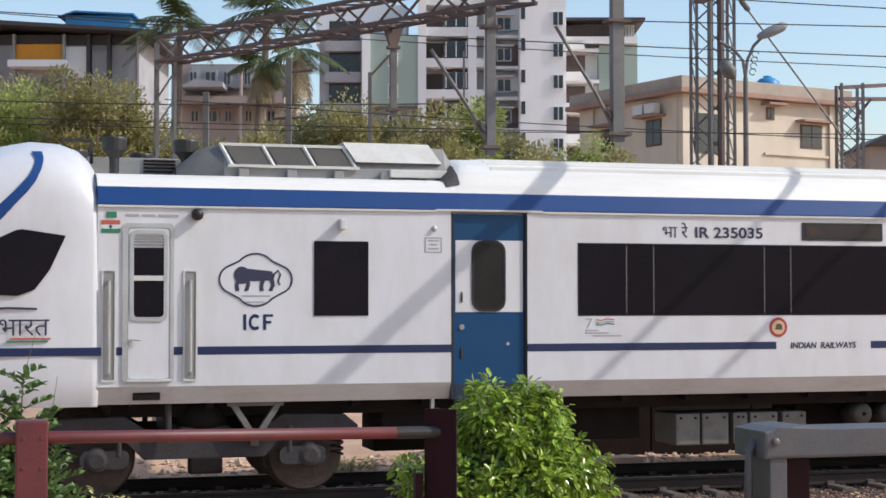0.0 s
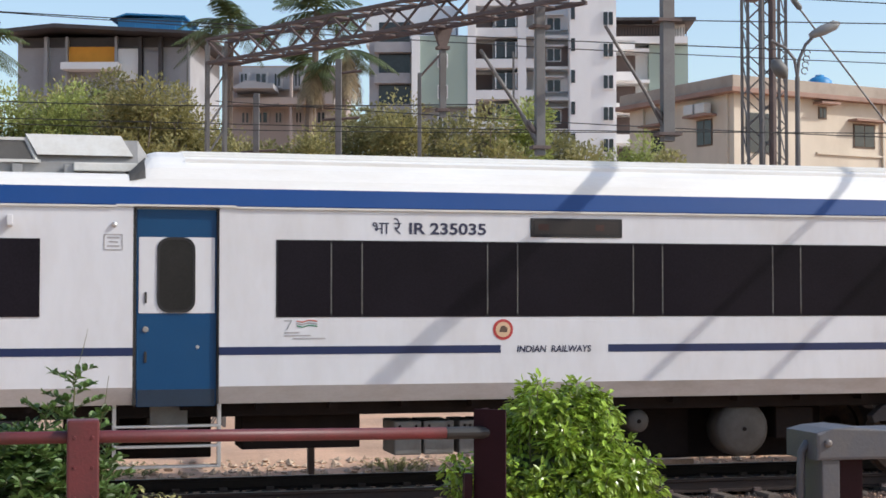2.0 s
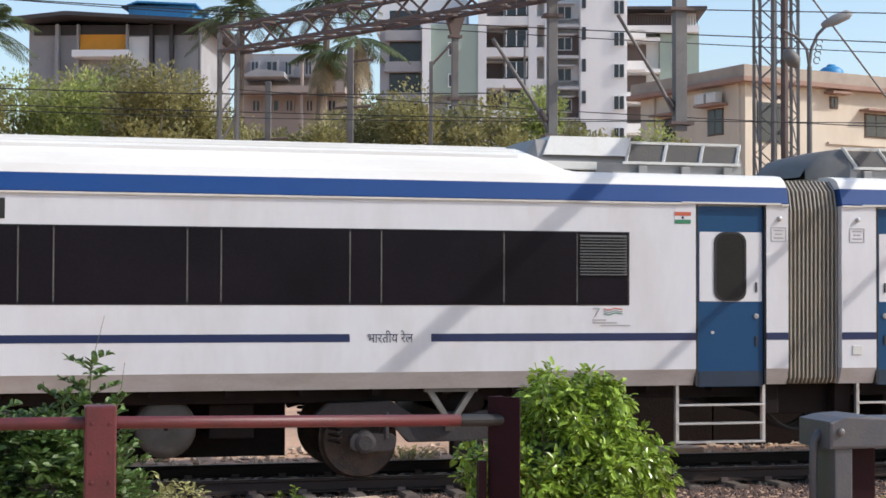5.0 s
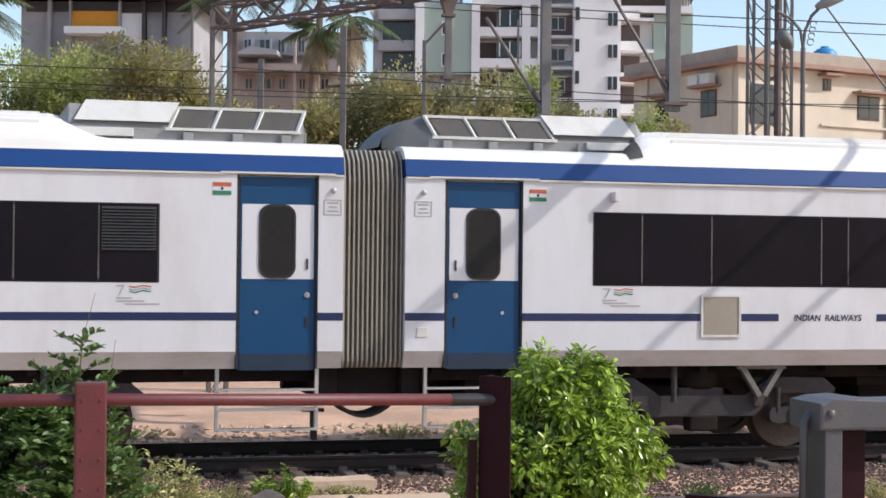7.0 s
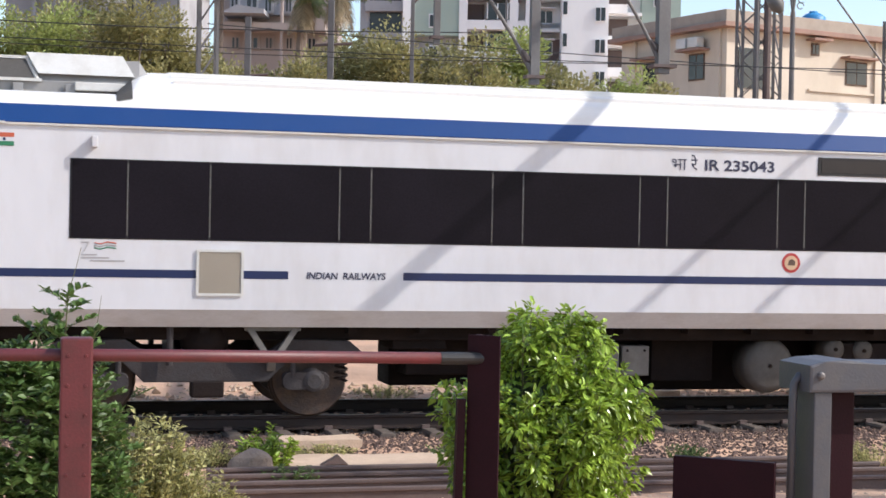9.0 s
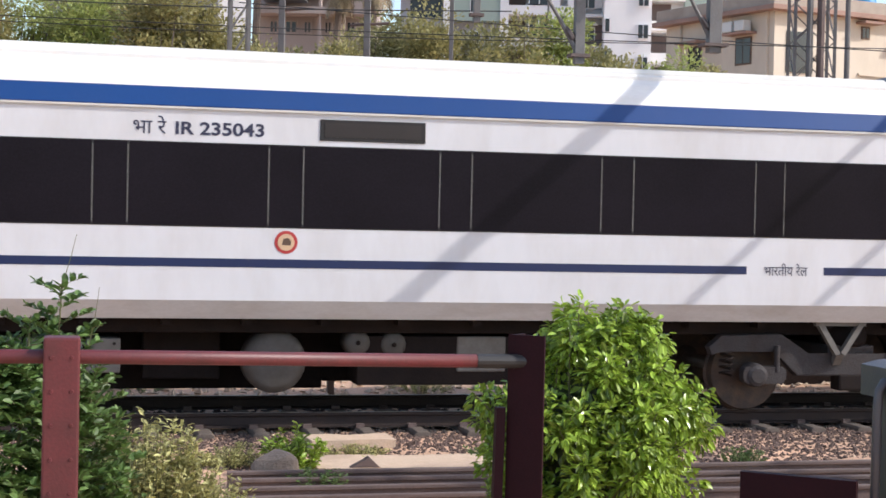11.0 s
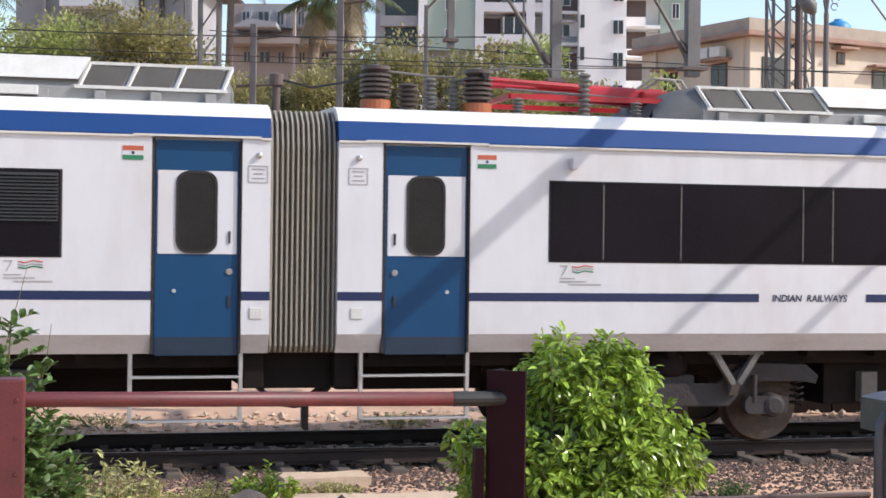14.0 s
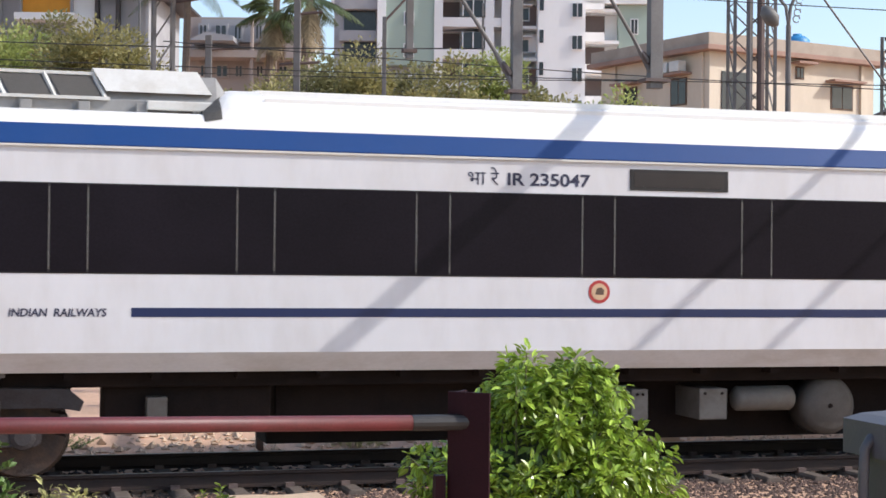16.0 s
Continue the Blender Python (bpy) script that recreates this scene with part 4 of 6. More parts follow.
def trailer(x0, number, end_grilles, panto, number_at=32.40):
    """A passenger coach; x0: its leading end."""
    c = thing("train_coach", (x0 + 11.6, MID, RAIL), "white and blue passenger coach with a dark window band", "train coach", "coaches of the train")
    COACHES.append((c, x0 + 11.6))
    d = x0 - 22.27
    X = lambda v: v + d
    lowstart = 25.75 if not panto else 30.0
    coach_shell(c, X(22.27), X(45.42), [(X(22.77), X(23.78)), (X(44.14), X(45.11))], X(lowstart), X(41.85))
    plug_door(c, X(22.77), X(23.78), False)
    plug_door(c, X(44.14), X(45.11), True)
    e = [24.72, 25.37, 26.33, 27.89, 28.28, 29.82, 30.22, 31.78, 32.16, 33.71, 34.10, 35.68, 36.06, 37.64, 38.04, 39.60, 39.98, 41.55, 42.53, 43.20]
    window_band(c, [X(v) for v in e], (X(42.53), X(43.20)))
    if end_grilles:
        runs = [(22.27, 22.77), (23.78, 26.18), (26.74, 27.28), (28.70, 39.51), (40.53, 41.86), (42.42, 44.14), (45.11, 45.42)]
        intake(c, X(26.18))
        intake(c, X(41.86))
    else:
        runs = [(22.27, 22.77), (23.78, 27.33), (28.73, 39.51), (40.53, 44.14), (45.11, 45.42)]
    waist(c, [(X(a), X(b)) for a, b in runs])
    letters("operator_name", "INDIAN  RAILWAYS", X(27.50), 1.505, 0.085, 0.98, -0.005, INK, c, 0.12)
    letters("hindi_name", "भारतीय रेल", X(39.74), 1.49, 0.15, 0.57, -0.005, INK, c)
    number_line(c, X(number_at), number)
    sign_box(c, X(34.28))
    emblem(c, X(33.92))
    jubilee_mark(c, X(24.85))
    jubilee_mark(c, X(42.62))
    flag(c, X(23.86), 3.0)
    flag(c, X(43.83), 3.0)
    notice(c, X(22.38), 2.78)
    notice(c, X(45.17), 2.78)
    side_lamp(c, X(24.98))
    part("socket_cover", box(B(), X(22.42), X(22.56), -0.012, 0.0, 1.30, 1.42, 0.005), LIGHTGREY, c)
    part("socket_cover", box(B(), X(45.20), X(45.34), -0.012, 0.0, 1.30, 1.42, 0.005), LIGHTGREY, c)
    if panto:
        cooling_unit(c, X(26.80), False)
    else:
        cooling_unit(c, X(22.66), False)
    cooling_unit(c, X(45.05), True)
    WHEELS.extend([*bogie(c, X(25.05), X(27.66), 0.78), *bogie(c, X(39.80), X(42.42), -0.24)])
    # added dark blocks: the shade below the floor is built as boxes
    underfloor_box(c, X(22.5), X(24.3), 0.40, 0.76, 1.3, UNDER, False)
    underfloor_box(c, X(43.0), X(45.2), 0.38, 0.76, 1.5, UNDER, False)
    underfloor_box(c, X(30.4), X(34.6), -0.02, 0.74, 1.5, UNDER, False)
    bellows(c, X(45.42), X(46.17))
    coupling(c, X(45.42), X(46.17))
    return c, X


cb2, X2 = trailer(22.27, "235043", True, False, 32.21)
drum(cb2, 33.88, 0.40, 0.37)
drum(cb2, 34.85, 0.62, 0.155)
drum(cb2, 35.28, 0.60, 0.155)
underfloor_box(cb2, 34.85, 37.05, 0.12, 0.70, 0.5, UNDER, False)
underfloor_box(cb2, 36.05, 36.65, 0.28, 0.70, 0.48, BOXGREY, False)
for a, b in ((30.22, 30.58), (30.62, 31.05), (31.08, 31.26), (31.30, 31.71), (31.75, 32.13)):
    underfloor_box(cb2, a, b, 0.28, 0.67)
# near-black backing, added so the gaps behind the gear look shaded
underfloor_box(cb2, 28.9, 35.0, 0.06, 0.74, 1.55, UNDER, False)
underfloor_box(cb2, 35.0, 39.2, 0.34, 0.74, 1.55, UNDER, False)
underfloor_box(cb2, 29.0, 31.3, 0.25, 0.74, 1.0, UNDER, False)
underfloor_box(cb2, 32.4, 33.3, 0.15, 0.74, 1.0, UNDER, False)
underfloor_box(cb2, 28.7, 29.4, 0.62, 0.90, 0.5, UNDER, False)
underfloor_box(cb2, 37.4, 38.4, 0.40, 0.80, 0.9, UNDER, False)
underfloor_box(cb2, 23.2, 23.9, 0.40, 0.85, 0.6, UNDER, False)

cc, X3 = trailer(46.17, "235047", False, True, 32.36)
for a, b in ((58.15, 58.36), (58.40, 58.61), (59.26, 59.62)):
    underfloor_box(cc, a, b, 0.28, 0.65)
part("air_reservoir", lathe(B(), ((59.77, 0.62, 0.51), (1, 0, 0)), [(0, 0.06), (0.03, 0.12), (0.07, 0.15), (0.75, 0.15), (0.79, 0.12), (0.82, 0.06)], 20), BOXGREY, cc, smooth=True)
underfloor_box(cc, 52.4, 54.2, 0.22, 0.80, 0.6, UNDER, False)
underfloor_box(cc, 54.3, 57.9, 0.25, 0.74, 0.9, UNDER, False)
underfloor_box(cc, 52.84, 53.06, 0.25, 0.63, 0.45, BOXGREY, False)
drum(cc, 61.0, 0.42, 0.36)
# one more added block standing in for shade
underfloor_box(cc, 58.0, 62.4, 0.0, 0.74, 1.1, UNDER, False)


# pantograph and insulators on the roof of the last coach seen
def insulator(coach, x, y, z0, z1, r, m=None, n=7):
    pf = [(0, r * 0.5)]
    h = z1 - z0
    for k in range(n):
        a = h * (k + 0.1) / n
        pf += [(a, r * 0.55), (a + h / n * 0.35, r), (a + h / n * 0.55, r), (a + h / n * 0.8, r * 0.55)]
    pf.append((h, r * 0.5))
    return part("insulator", lathe(B(), ((x, y, z0), (0, 0, 1)), pf, 16), m or RESIN, coach, "ribbed insulator")


for x in (46.78, 48.02):
    pf = [(0, 0.17), (0.13, 0.17), (0.14, 0.13)]
    for k in range(5):
        pf += [(0.16 + k * 0.058, 0.12), (0.175 + k * 0.058, 0.185), (0.20 + k * 0.058, 0.185), (0.21 + k * 0.058, 0.12)]
    a = part("surge_arrester", lathe(B(), ((x, 1.0, 3.69), (0, 0, 1)), pf + [(0.46, 0.13), (0.49, 0.17), (0.53, 0.17), (0.55, 0.05)], 20), RESIN, cc, "dark ribbed arrester with an orange band")
    part("band", lathe(B(), ((x, 1.0, 3.705), (0, 0, 1)), [(0, 0.178), (0.115, 0.178)], 20), ORANGE, a)
vp = part("vent_post", lathe(B(), ((45.70, 1.62, 3.60), (0, 0, 1)), [(0, 0.10), (0.05, 0.10), (0.06, 0.05), (0.40, 0.05), (0.42, 0.085), (0.55, 0.085), (0.57, 0.03)], 14), RUSTY, cc, "rusty post with a cap")
part("cable", tube(B(), [(45.72, 1.62, 4.10), (46.1, 1.45, 3.99), (46.5, 1.2, 4.05), (46.78, 1.0, 4.22)], 0.014, 6), CABLE, vp)
insulator(cc, 47.17, 1.0, 3.69, 4.03, 0.13, RESIN, 6)
for x in (47.47, 47.76):
    insulator(cc, x, 1.1, 3.69, 4.12, 0.075, BOXGREY, 8)
pg = part("pantograph", B(), RED, cc, "folded red pantograph")
part("base_frame", bar(bar(bar(bar(B(), (48.4, 0.9, 3.92), (50.7, 0.9, 3.92), 0.06), (48.4, 2.3, 3.92), (50.7, 2.3, 3.92), 0.06), (48.4, 0.9, 3.92), (48.4, 2.3, 3.92), 0.06), (50.6, 0.9, 3.92), (50.6, 2.3, 3.92), 0.06), RED, pg)
for x, y in ((48.5, 0.9), (50.0, 0.9), (50.62, 0.9), (48.5, 2.3), (50.62, 2.3)):
    insulator(pg, x, y, 3.69, 3.90, 0.075, BOXGREY, 5)
insulator(pg, 49.32, 0.85, 3.69, 4.22, 0.075, BOXGREY, 9)
part("lower_arm", bar(B(), (50.4, 1.5, 3.98), (48.9, 1.5, 4.02), 0.17, 0.16), RED, pg)
part("upper_arm", tube(tube(B(), [(48.1, 1.3, 4.16), (50.5, 1.45, 4.06)], [0.03, 0.06], 8), [(48.1, 1.9, 4.16), (50.5, 1.7, 4.06)], [0.03, 0.06], 8), RED, pg)
part("arm_knuckle", box(B(), 50.2, 50.75, 1.2, 2.0, 3.93, 4.08, 0.03), RED, pg)
part("arm_casing", tube(B(), [(49.5, 1.35, 4.03), (50.5, 1.35, 4.01)], [0.09, 0.11], 10), RED, pg)
part("contact_strip", tube(B(), [(48.05, 0.7, 4.10), (48.05, 0.95, 4.18), (48.05, 2.3, 4.18), (48.05, 2.55, 4.10)], 0.03, 8), BLACK, pg)
part("control_rod", tube(B(), [(48.4, 1.1, 4.02), (50.3, 1.1, 3.95)], 0.018, 6), MASTGREY, pg)
for q in (0, 0.1):
    part("cable_loop", tube(B(), [(50.1 + q, 1.15, 4.08), (50.3 + q, 1.1, 4.22), (50.55 + q, 1.05, 4.20), (50.7 + q, 1.0, 3.95)], 0.02, 6), RIBMETAL, pg)
part("busbar", tube(B(), [(46.9, 1.0, 4.17), (47.47, 1.1, 4.14), (47.76, 1.1, 4.14)], 0.014, 6), BOXGREY, cc)
part("busbar", tube(B(), [(49.32, 0.85, 4.25), (48.4, 0.9, 4.26), (48.0, 1.0, 4.20)], 0.012, 6), BOXGREY, cc)

# ---- the site: ground, track, fence, plants ----


def ground_height(x, y):
    pts = ((-60, 0.50), (-12.5, 0.50), (-9, 0.30), (-5.5, -0.50), (-1.4, -0.53), (-0.6, -0.47), (0.0, -0.455), (3.3, -0.455), (3.9, -0.50), (5.0, -0.44), (7.0, -0.30), (14, -0.28), (400, -0.28))
    z = float(np.interp(y, [p[0] for p in pts], [p[1] for p in pts]))
    rough = 0.035 if -6 < y < -0.8 or y > 3.6 else 0.008
    return z + noise.noise((x * 0.9, y * 0.9, 0)) * rough + noise.noise((x * 4, y * 4, 3)) * rough * 0.35


gv, gf = [], []
gx = list(np.arange(-30, -2, 2.0)) + list(np.arange(-2, 14, 0.16)) + list(np.arange(14, 40, 2.0)) + [45, 60, 90, 140, 260, 420, 700]
gx = [-700, -400, -200, -100, -60, -40] + gx
gy = [-300, -120, -60, -30, -22, -18, -15, -13, -11, -9, -7.5, -6.5, -5.5] + list(np.arange(-5, 0.4, 0.14)) + [0.6, 1.6, 2.8, 3.3] + list(np.arange(3.6, 12, 0.4)) + [13, 16, 20, 30, 50, 90, 160, 300, 500, 900]
for y in gy:
    for x in gx:
        gv.append((x, y, ground_height(x, y)))
nx = len(gx)
for j in range(len(gy) - 1):
    for i in range(nx - 1):
        gf.append((j * nx + i, j * nx + i + 1, (j + 1) * nx + i + 1, (j + 1) * nx + i))
me = bpy.data.meshes.new("ground")
me.from_pydata(gv, [], gf)
me.materials.append(GROUND)
tagged(new("ground", me), "dry reddish earth with dust and thin weeds beside the track", "ground", kind="structure")


def rail_profile(y, z):
    """Half-open outline of a flat-bottomed rail, foot at z."""
    return [(y - 0.068, z), (y - 0.068, z + 0.012), (y - 0.012, z + 0.030), (y - 0.010, z + 0.125), (y - 0.036, z + 0.138), (y - 0.036, z + 0.164), (y - 0.028, z + 0.172),
            (y + 0.028, z + 0.172), (y + 0.036, z + 0.164), (y + 0.036, z + 0.138), (y + 0.010, z + 0.125), (y + 0.012, z + 0.030), (y + 0.068, z + 0.012), (y + 0.068, z)]


def rail_mesh(x0, x1, y, z):
    bm = loft(B(), [(x0, rail_profile(y, z)), (x1, rail_profile(y, z))], True)
    for x in (x0, x1):
        bm.faces.new([bm.verts.new((x, *q)) for q in rail_profile(y, z)])
    return bm


track = thing("railway_track", (5, MID, -0.40), "broad-gauge steel rails on concrete sleepers in dusty ballast", "railway track", kind="structure")
for y in (MID - 0.875, MID + 0.875):
    rl = part("rail", rail_mesh(-60, 90, y, RAIL - 0.174), RAILSTEEL, track)
    part("rail_head", box(B(), -60, 90, y - 0.026, y + 0.026, RAIL - 0.004, RAIL), RAILTOP, rl)
sb = B()
slab(sb, [(-0.11, -0.52), (0.11, -0.52), (0.10, -0.42), (0.07, -0.395), (-0.07, -0.395), (-0.10, -0.42)], 0.22, 3.02, 0.012)
sl = part("sleeper", sb, SLEEPER, track, "dirty concrete sleeper")
sl.location.x = -14.0 - 5
for k in range(1, 84):
    o = sl.copy()
    scene.collection.objects.link(o)
    o.location.x = -14.0 + k * 0.63 - 5
cl = B()
for k in range(84):
    for y in (MID - 0.875, MID + 0.875):
        for d in (-0.085, 0.085):
            box(cl, -14.0 + k * 0.63 - 0.05, -14.0 + k * 0.63 + 0.05, y + d - 0.03, y + d + 0.03, -0.40, -0.35)
tagged(part("rail_clips", cl, RUSTY, track), kind="stuff")


def stones(name, n, xr, yr, size, material, label, seed, lift=0.0):
    """Scattered broken stones, each an uneven eight-sided lump."""
    rnd = np.random.RandomState(seed)
    base = np.array([(1, 0, 0), (-1, 0, 0), (0, 1, 0), (0, -1, 0), (0, 0, 1), (0, 0, -1)], float)
    tri = [(0, 2, 4), (2, 1, 4), (1, 3, 4), (3, 0, 4), (2, 0, 5), (1, 2, 5), (3, 1, 5), (0, 3, 5)]
    vs, fs = [], []
    for k in range(n):
        x, y = rnd.uniform(*xr), rnd.uniform(*yr)
        r = rnd.uniform(*size)
        a = rnd.uniform(0, 6.28)
        p = base * (r * rnd.uniform(0.6, 1.25, (6, 1))) * np.array([1, rnd.uniform(0.6, 1), rnd.uniform(0.5, 0.8)]) + rnd.uniform(-0.2, 0.2, (6, 3)) * r
        c, s = math.cos(a), math.sin(a)
        p = p @ np.array([[c, s, 0], [-s, c, 0], [0, 0, 1]])
        z = ground_height(x, y) + r * 0.15 + lift
        o = len(vs)
        vs += [(q[0] + x, q[1] + y, q[2] + z) for q in p]
        fs += [tuple(o + i for i in t) for t in tri]
    m = bpy.data.meshes.new(name)
    m.from_pydata(vs, [], fs)
    m.materials.append(material)
    return tagged(new(name, m), label, "ballast", kind="stuff")


stones("ballast", 13000, (-1.5, 14), (-1.45, 0.55), (0.018, 0.038), GRAVEL, "broken reddish-grey ballast stones along the track", 3)
stones("ballast", 3600, (-1.5, 14), (0.45, 3.2), (0.03, 0.055), GRAVELDARK, "oil-stained ballast stones between the rails, darkened for the train's shade", 4)
stones("rubble", 1500, (-1, 14), (3.2, 6.0), (0.03, 0.09), SANDSTONE, "loose sandy rubble behind the track", 5)
stones("rubble", 1400, (0, 13), (-5.0, -1.3), (0.012, 0.04), SANDSTONE, "scattered small stones on dusty earth", 6)


def rough_slab(name, x0, x1, y0, y1, z0, z1, material, label, category, seed, turn=0.0):
    bm = B()
    box(bm, x0, x1, y0, y1, z0, z1)
    bmesh.ops.subdivide_edges(bm, edges=bm.edges[:], cuts=5, use_grid_fill=True)
    for v in bm.verts:
        v.co += Vector(noise.noise_vector(v.co * 3.1 + Vector((seed, 0, 0)))) * 0.035
        v.co.z = max(min(v.co.z, z1), z0)
    bmesh.ops.rotate(bm, verts=bm.verts, cent=((x0 + x1) / 2, (y0 + y1) / 2, z0), matrix=Matrix.Rotation(radians(turn), 3, "Z"))
    return solid(name, bm, material, label, category, at=((x0 + x1) / 2, (y0 + y1) / 2, z0))


rough_slab("stone_slab", 2.86, 3.82, -0.62, -0.10, -0.52, -0.36, SANDSTONE, "flat broken sandy stone slab lying beside the rails", "stone slab", 1, 4)
rough_slab("stone_slab", 2.75, 4.7, -2.05, -1.15, -0.60, -0.44, SANDSTONE, "wide pale paving slab half sunk in earth", "stone slab", 2, -3)
rough_slab("stone_slab", 6.0, 7.4, -3.2, -2.4, -0.60, -0.47, SANDSTONE, "pale sandy slab half sunk in earth", "stone slab", 5, 8)
rough_slab("stone_slab", 9.3, 9.95, 4.3, 4.8, -0.52, -0.33, SANDSTONE, "pale broken stone lying behind the track", "stone slab", 9, 12)
rock = B()
bmesh.ops.create_icosphere(rock, subdivisions=3, radius=0.24)
for v in rock.verts:
    v.co += Vector(noise.noise_vector(v.co * 5)) * 0.06
    v.co = Vector((v.co.x * 1.05 + 2.25, v.co.y * 0.8 - 2.25, v.co.z * 0.8 - 0.42))
solid("boulder", rock, BOULDER, "rounded brown boulder on the ground", "rock", at=(2.25, -2.25, -0.55))
ir = slab(B(), [(3.05, -0.44), (3.22, -0.43), (3.36, -0.44), (3.24, -0.33), (3.20, -0.36)], -2.02, -1.92, 0.006)
solid("scrap_iron", ir, RUSTY, "bent piece of rusty scrap iron on a slab", "scrap", at=(3.2, -1.97, -0.44))
for k, (x0, x1, y, z, t) in enumerate(((1.75, 8.6, -2.62, -0.52, 0.6), (1.75, 9.2, -2.98, -0.54, -0.4), (1.7, 9.6, -3.40, -0.54, 0.3), (1.6, 9.0, -3.85, -0.55, -0.2))):
    bm = rail_mesh(x0, x1, y, z)
    bmesh.ops.rotate(bm, verts=bm.verts, cent=((x0 + x1) / 2, y, z), matrix=Matrix.Rotation(radians(t), 3, "Z"))
    solid("old_rail", bm, RUSTY, "discarded rust-brown rail lying on the ground", "rail", "old rails beside the track", at=((x0 + x1) / 2, y, z))
pt = thing("lineside_post", (3.9, 4.4, -0.47), "short rusty lineside post with a flat cap", "post")
part("post", box(B(), 3.85, 3.95, 4.35, 4.45, -0.5, 0.0, 0.01), RUSTY, pt)
part("cap", box(B(), 3.72, 4.05, 4.32, 4.48, 0.0, 0.05, 0.01), RUSTY, pt)

# low near-black wall, added to darken the view under the train; coping broken into lengths
wall = thing("dark_backing_wall", (20, 5.5, -0.45), "added near-black low wall behind the track", "wall", kind="structure")
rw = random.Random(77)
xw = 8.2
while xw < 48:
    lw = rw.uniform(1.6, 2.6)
    part("wall_length", box(B(), xw, xw + lw - 0.02, 5.35, 5.62, -0.55, 0.92, 0.015), DARKWALL, wall)
    part("coping", box(B(), xw + 0.01, xw + lw - 0.03, 5.30, 5.67, 0.92, 1.0 + rw.uniform(-0.02, 0.02), 0.02), DARKWALL, wall)
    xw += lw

# fence of maroon posts and a pipe rail
FY = -9.45


def plate(bm, c, u, w, v, h, z0, z1):
    """An upright plate about c: w wide along u, h thick along v."""
    p = [c + u * (a * w / 2) + v * (b * h / 2) for a, b in ((-1, -1), (1, -1), (1, 1), (-1, 1))]
    lo, hi = [bm.verts.new((q.x, q.y, z0)) for q in p], [bm.verts.new((q.x, q.y, z1)) for q in p]
    for k in range(4):
        bm.faces.new((lo[k], lo[(k + 1) % 4], hi[(k + 1) % 4], hi[k]))
    bm.faces.new(hi)
    bm.faces.new(lo[::-1])


fence = thing("fence", (1.3, FY, 0.3), "maroon painted steel fence with posts and a pipe rail", "fence")
for xp in (0.217, -2.03):
    ps = part("post", box(B(), xp - 0.09, xp + 0.09, FY - 0.09, FY + 0.07, 0.2, 1.46, 0.012), MAROON, fence, "riveted maroon post")
    rv = B()
    for k in range(7):
        for dx in (-0.05, 0.05):
            lathe(rv, ((xp + dx, FY - 0.09, 1.36 - k * 0.17), (0, -1, 0)), [(0, 0.012), (0.006, 0.009)], 6)
    tagged(part("rivets", rv, MAROON, ps), kind="stuff")
# second post: its shade is put into the darker maroon
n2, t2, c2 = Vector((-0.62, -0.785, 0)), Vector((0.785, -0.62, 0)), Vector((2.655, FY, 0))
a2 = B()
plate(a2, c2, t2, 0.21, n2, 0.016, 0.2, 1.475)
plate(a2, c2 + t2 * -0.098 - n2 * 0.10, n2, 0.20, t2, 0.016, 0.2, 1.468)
part("post", a2, MAROON_SHADED, fence, "maroon angle-iron post, shade in its colour")
part("post_stay", bar(B(), (2.515, FY + 0.06, 0.2), (2.53, FY + 0.06, 1.08), 0.05), MAROON_SHADED, fence, "dark stay behind the post")
part("pipe_rail", tube(B(), [(-6.2, FY, 1.372), (0.22, FY, 1.358), (2.42, FY + 0.02, 1.333)], 0.037, 14), MAROON, fence, "maroon pipe rail", smooth=True)
part("pipe_sleeve", tube(B(), [(2.38, FY + 0.02, 1.333), (2.66, FY + 0.03, 1.331)], 0.039, 14), BLACK, fence)
# low plate, coloured as if standing in shade
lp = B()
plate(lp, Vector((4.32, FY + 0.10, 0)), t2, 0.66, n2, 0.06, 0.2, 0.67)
part("low_plate", lp, MAROON_SHADED, fence, "low maroon plate, shade in its colour")

gate = thing("road_barrier", (5.5, FY, 0.3), "grey steel level-crossing barrier on a leg", "barrier")
bm = B()
# folded top: a shallow hump near the end, then level
slab(bm, [(4.755, 1.125), (9.6, 1.125), (9.6, 1.305), (5.25, 1.305), (5.02, 1.335), (4.86, 1.325), (4.755, 1.30)], FY - 0.21, FY + 0.21, 0.02)
part("beam", bm, BARRIER, gate, "grey folded-steel beam")
part("bolt", lathe(B(), ((4.83, FY - 0.21, 1.235), (0, -1, 0)), [(0, 0.027), (0.016, 0.025), (0.025, 0.012)], 8), MASTGREY, gate)
part("leg", box(B(), 4.80, 4.925, FY - 0.19, FY + 0.08, 0.2, 1.13, 0.01), BARRIER, gate, "grey leg")
# the beam's shadow on the rear leg is put into its colour
part("rear_leg", box(B(), 4.93, 5.16, FY - 0.06, FY + 0.15, 0.2, 1.125, 0.01), MAROON_SHADED, gate, "maroon rear leg, shade in its colour")
part("pipe_guard", tube(B(), [(4.83, FY - 0.04, 1.225), (4.755, FY - 0.06, 1.22), (4.722, FY - 0.06, 1.17), (4.716, FY - 0.06, 1.04), (4.712, FY - 0.06, 0.2)], 0.028, 10), BARRIER, gate, "bent grey pipe guard", smooth=True)


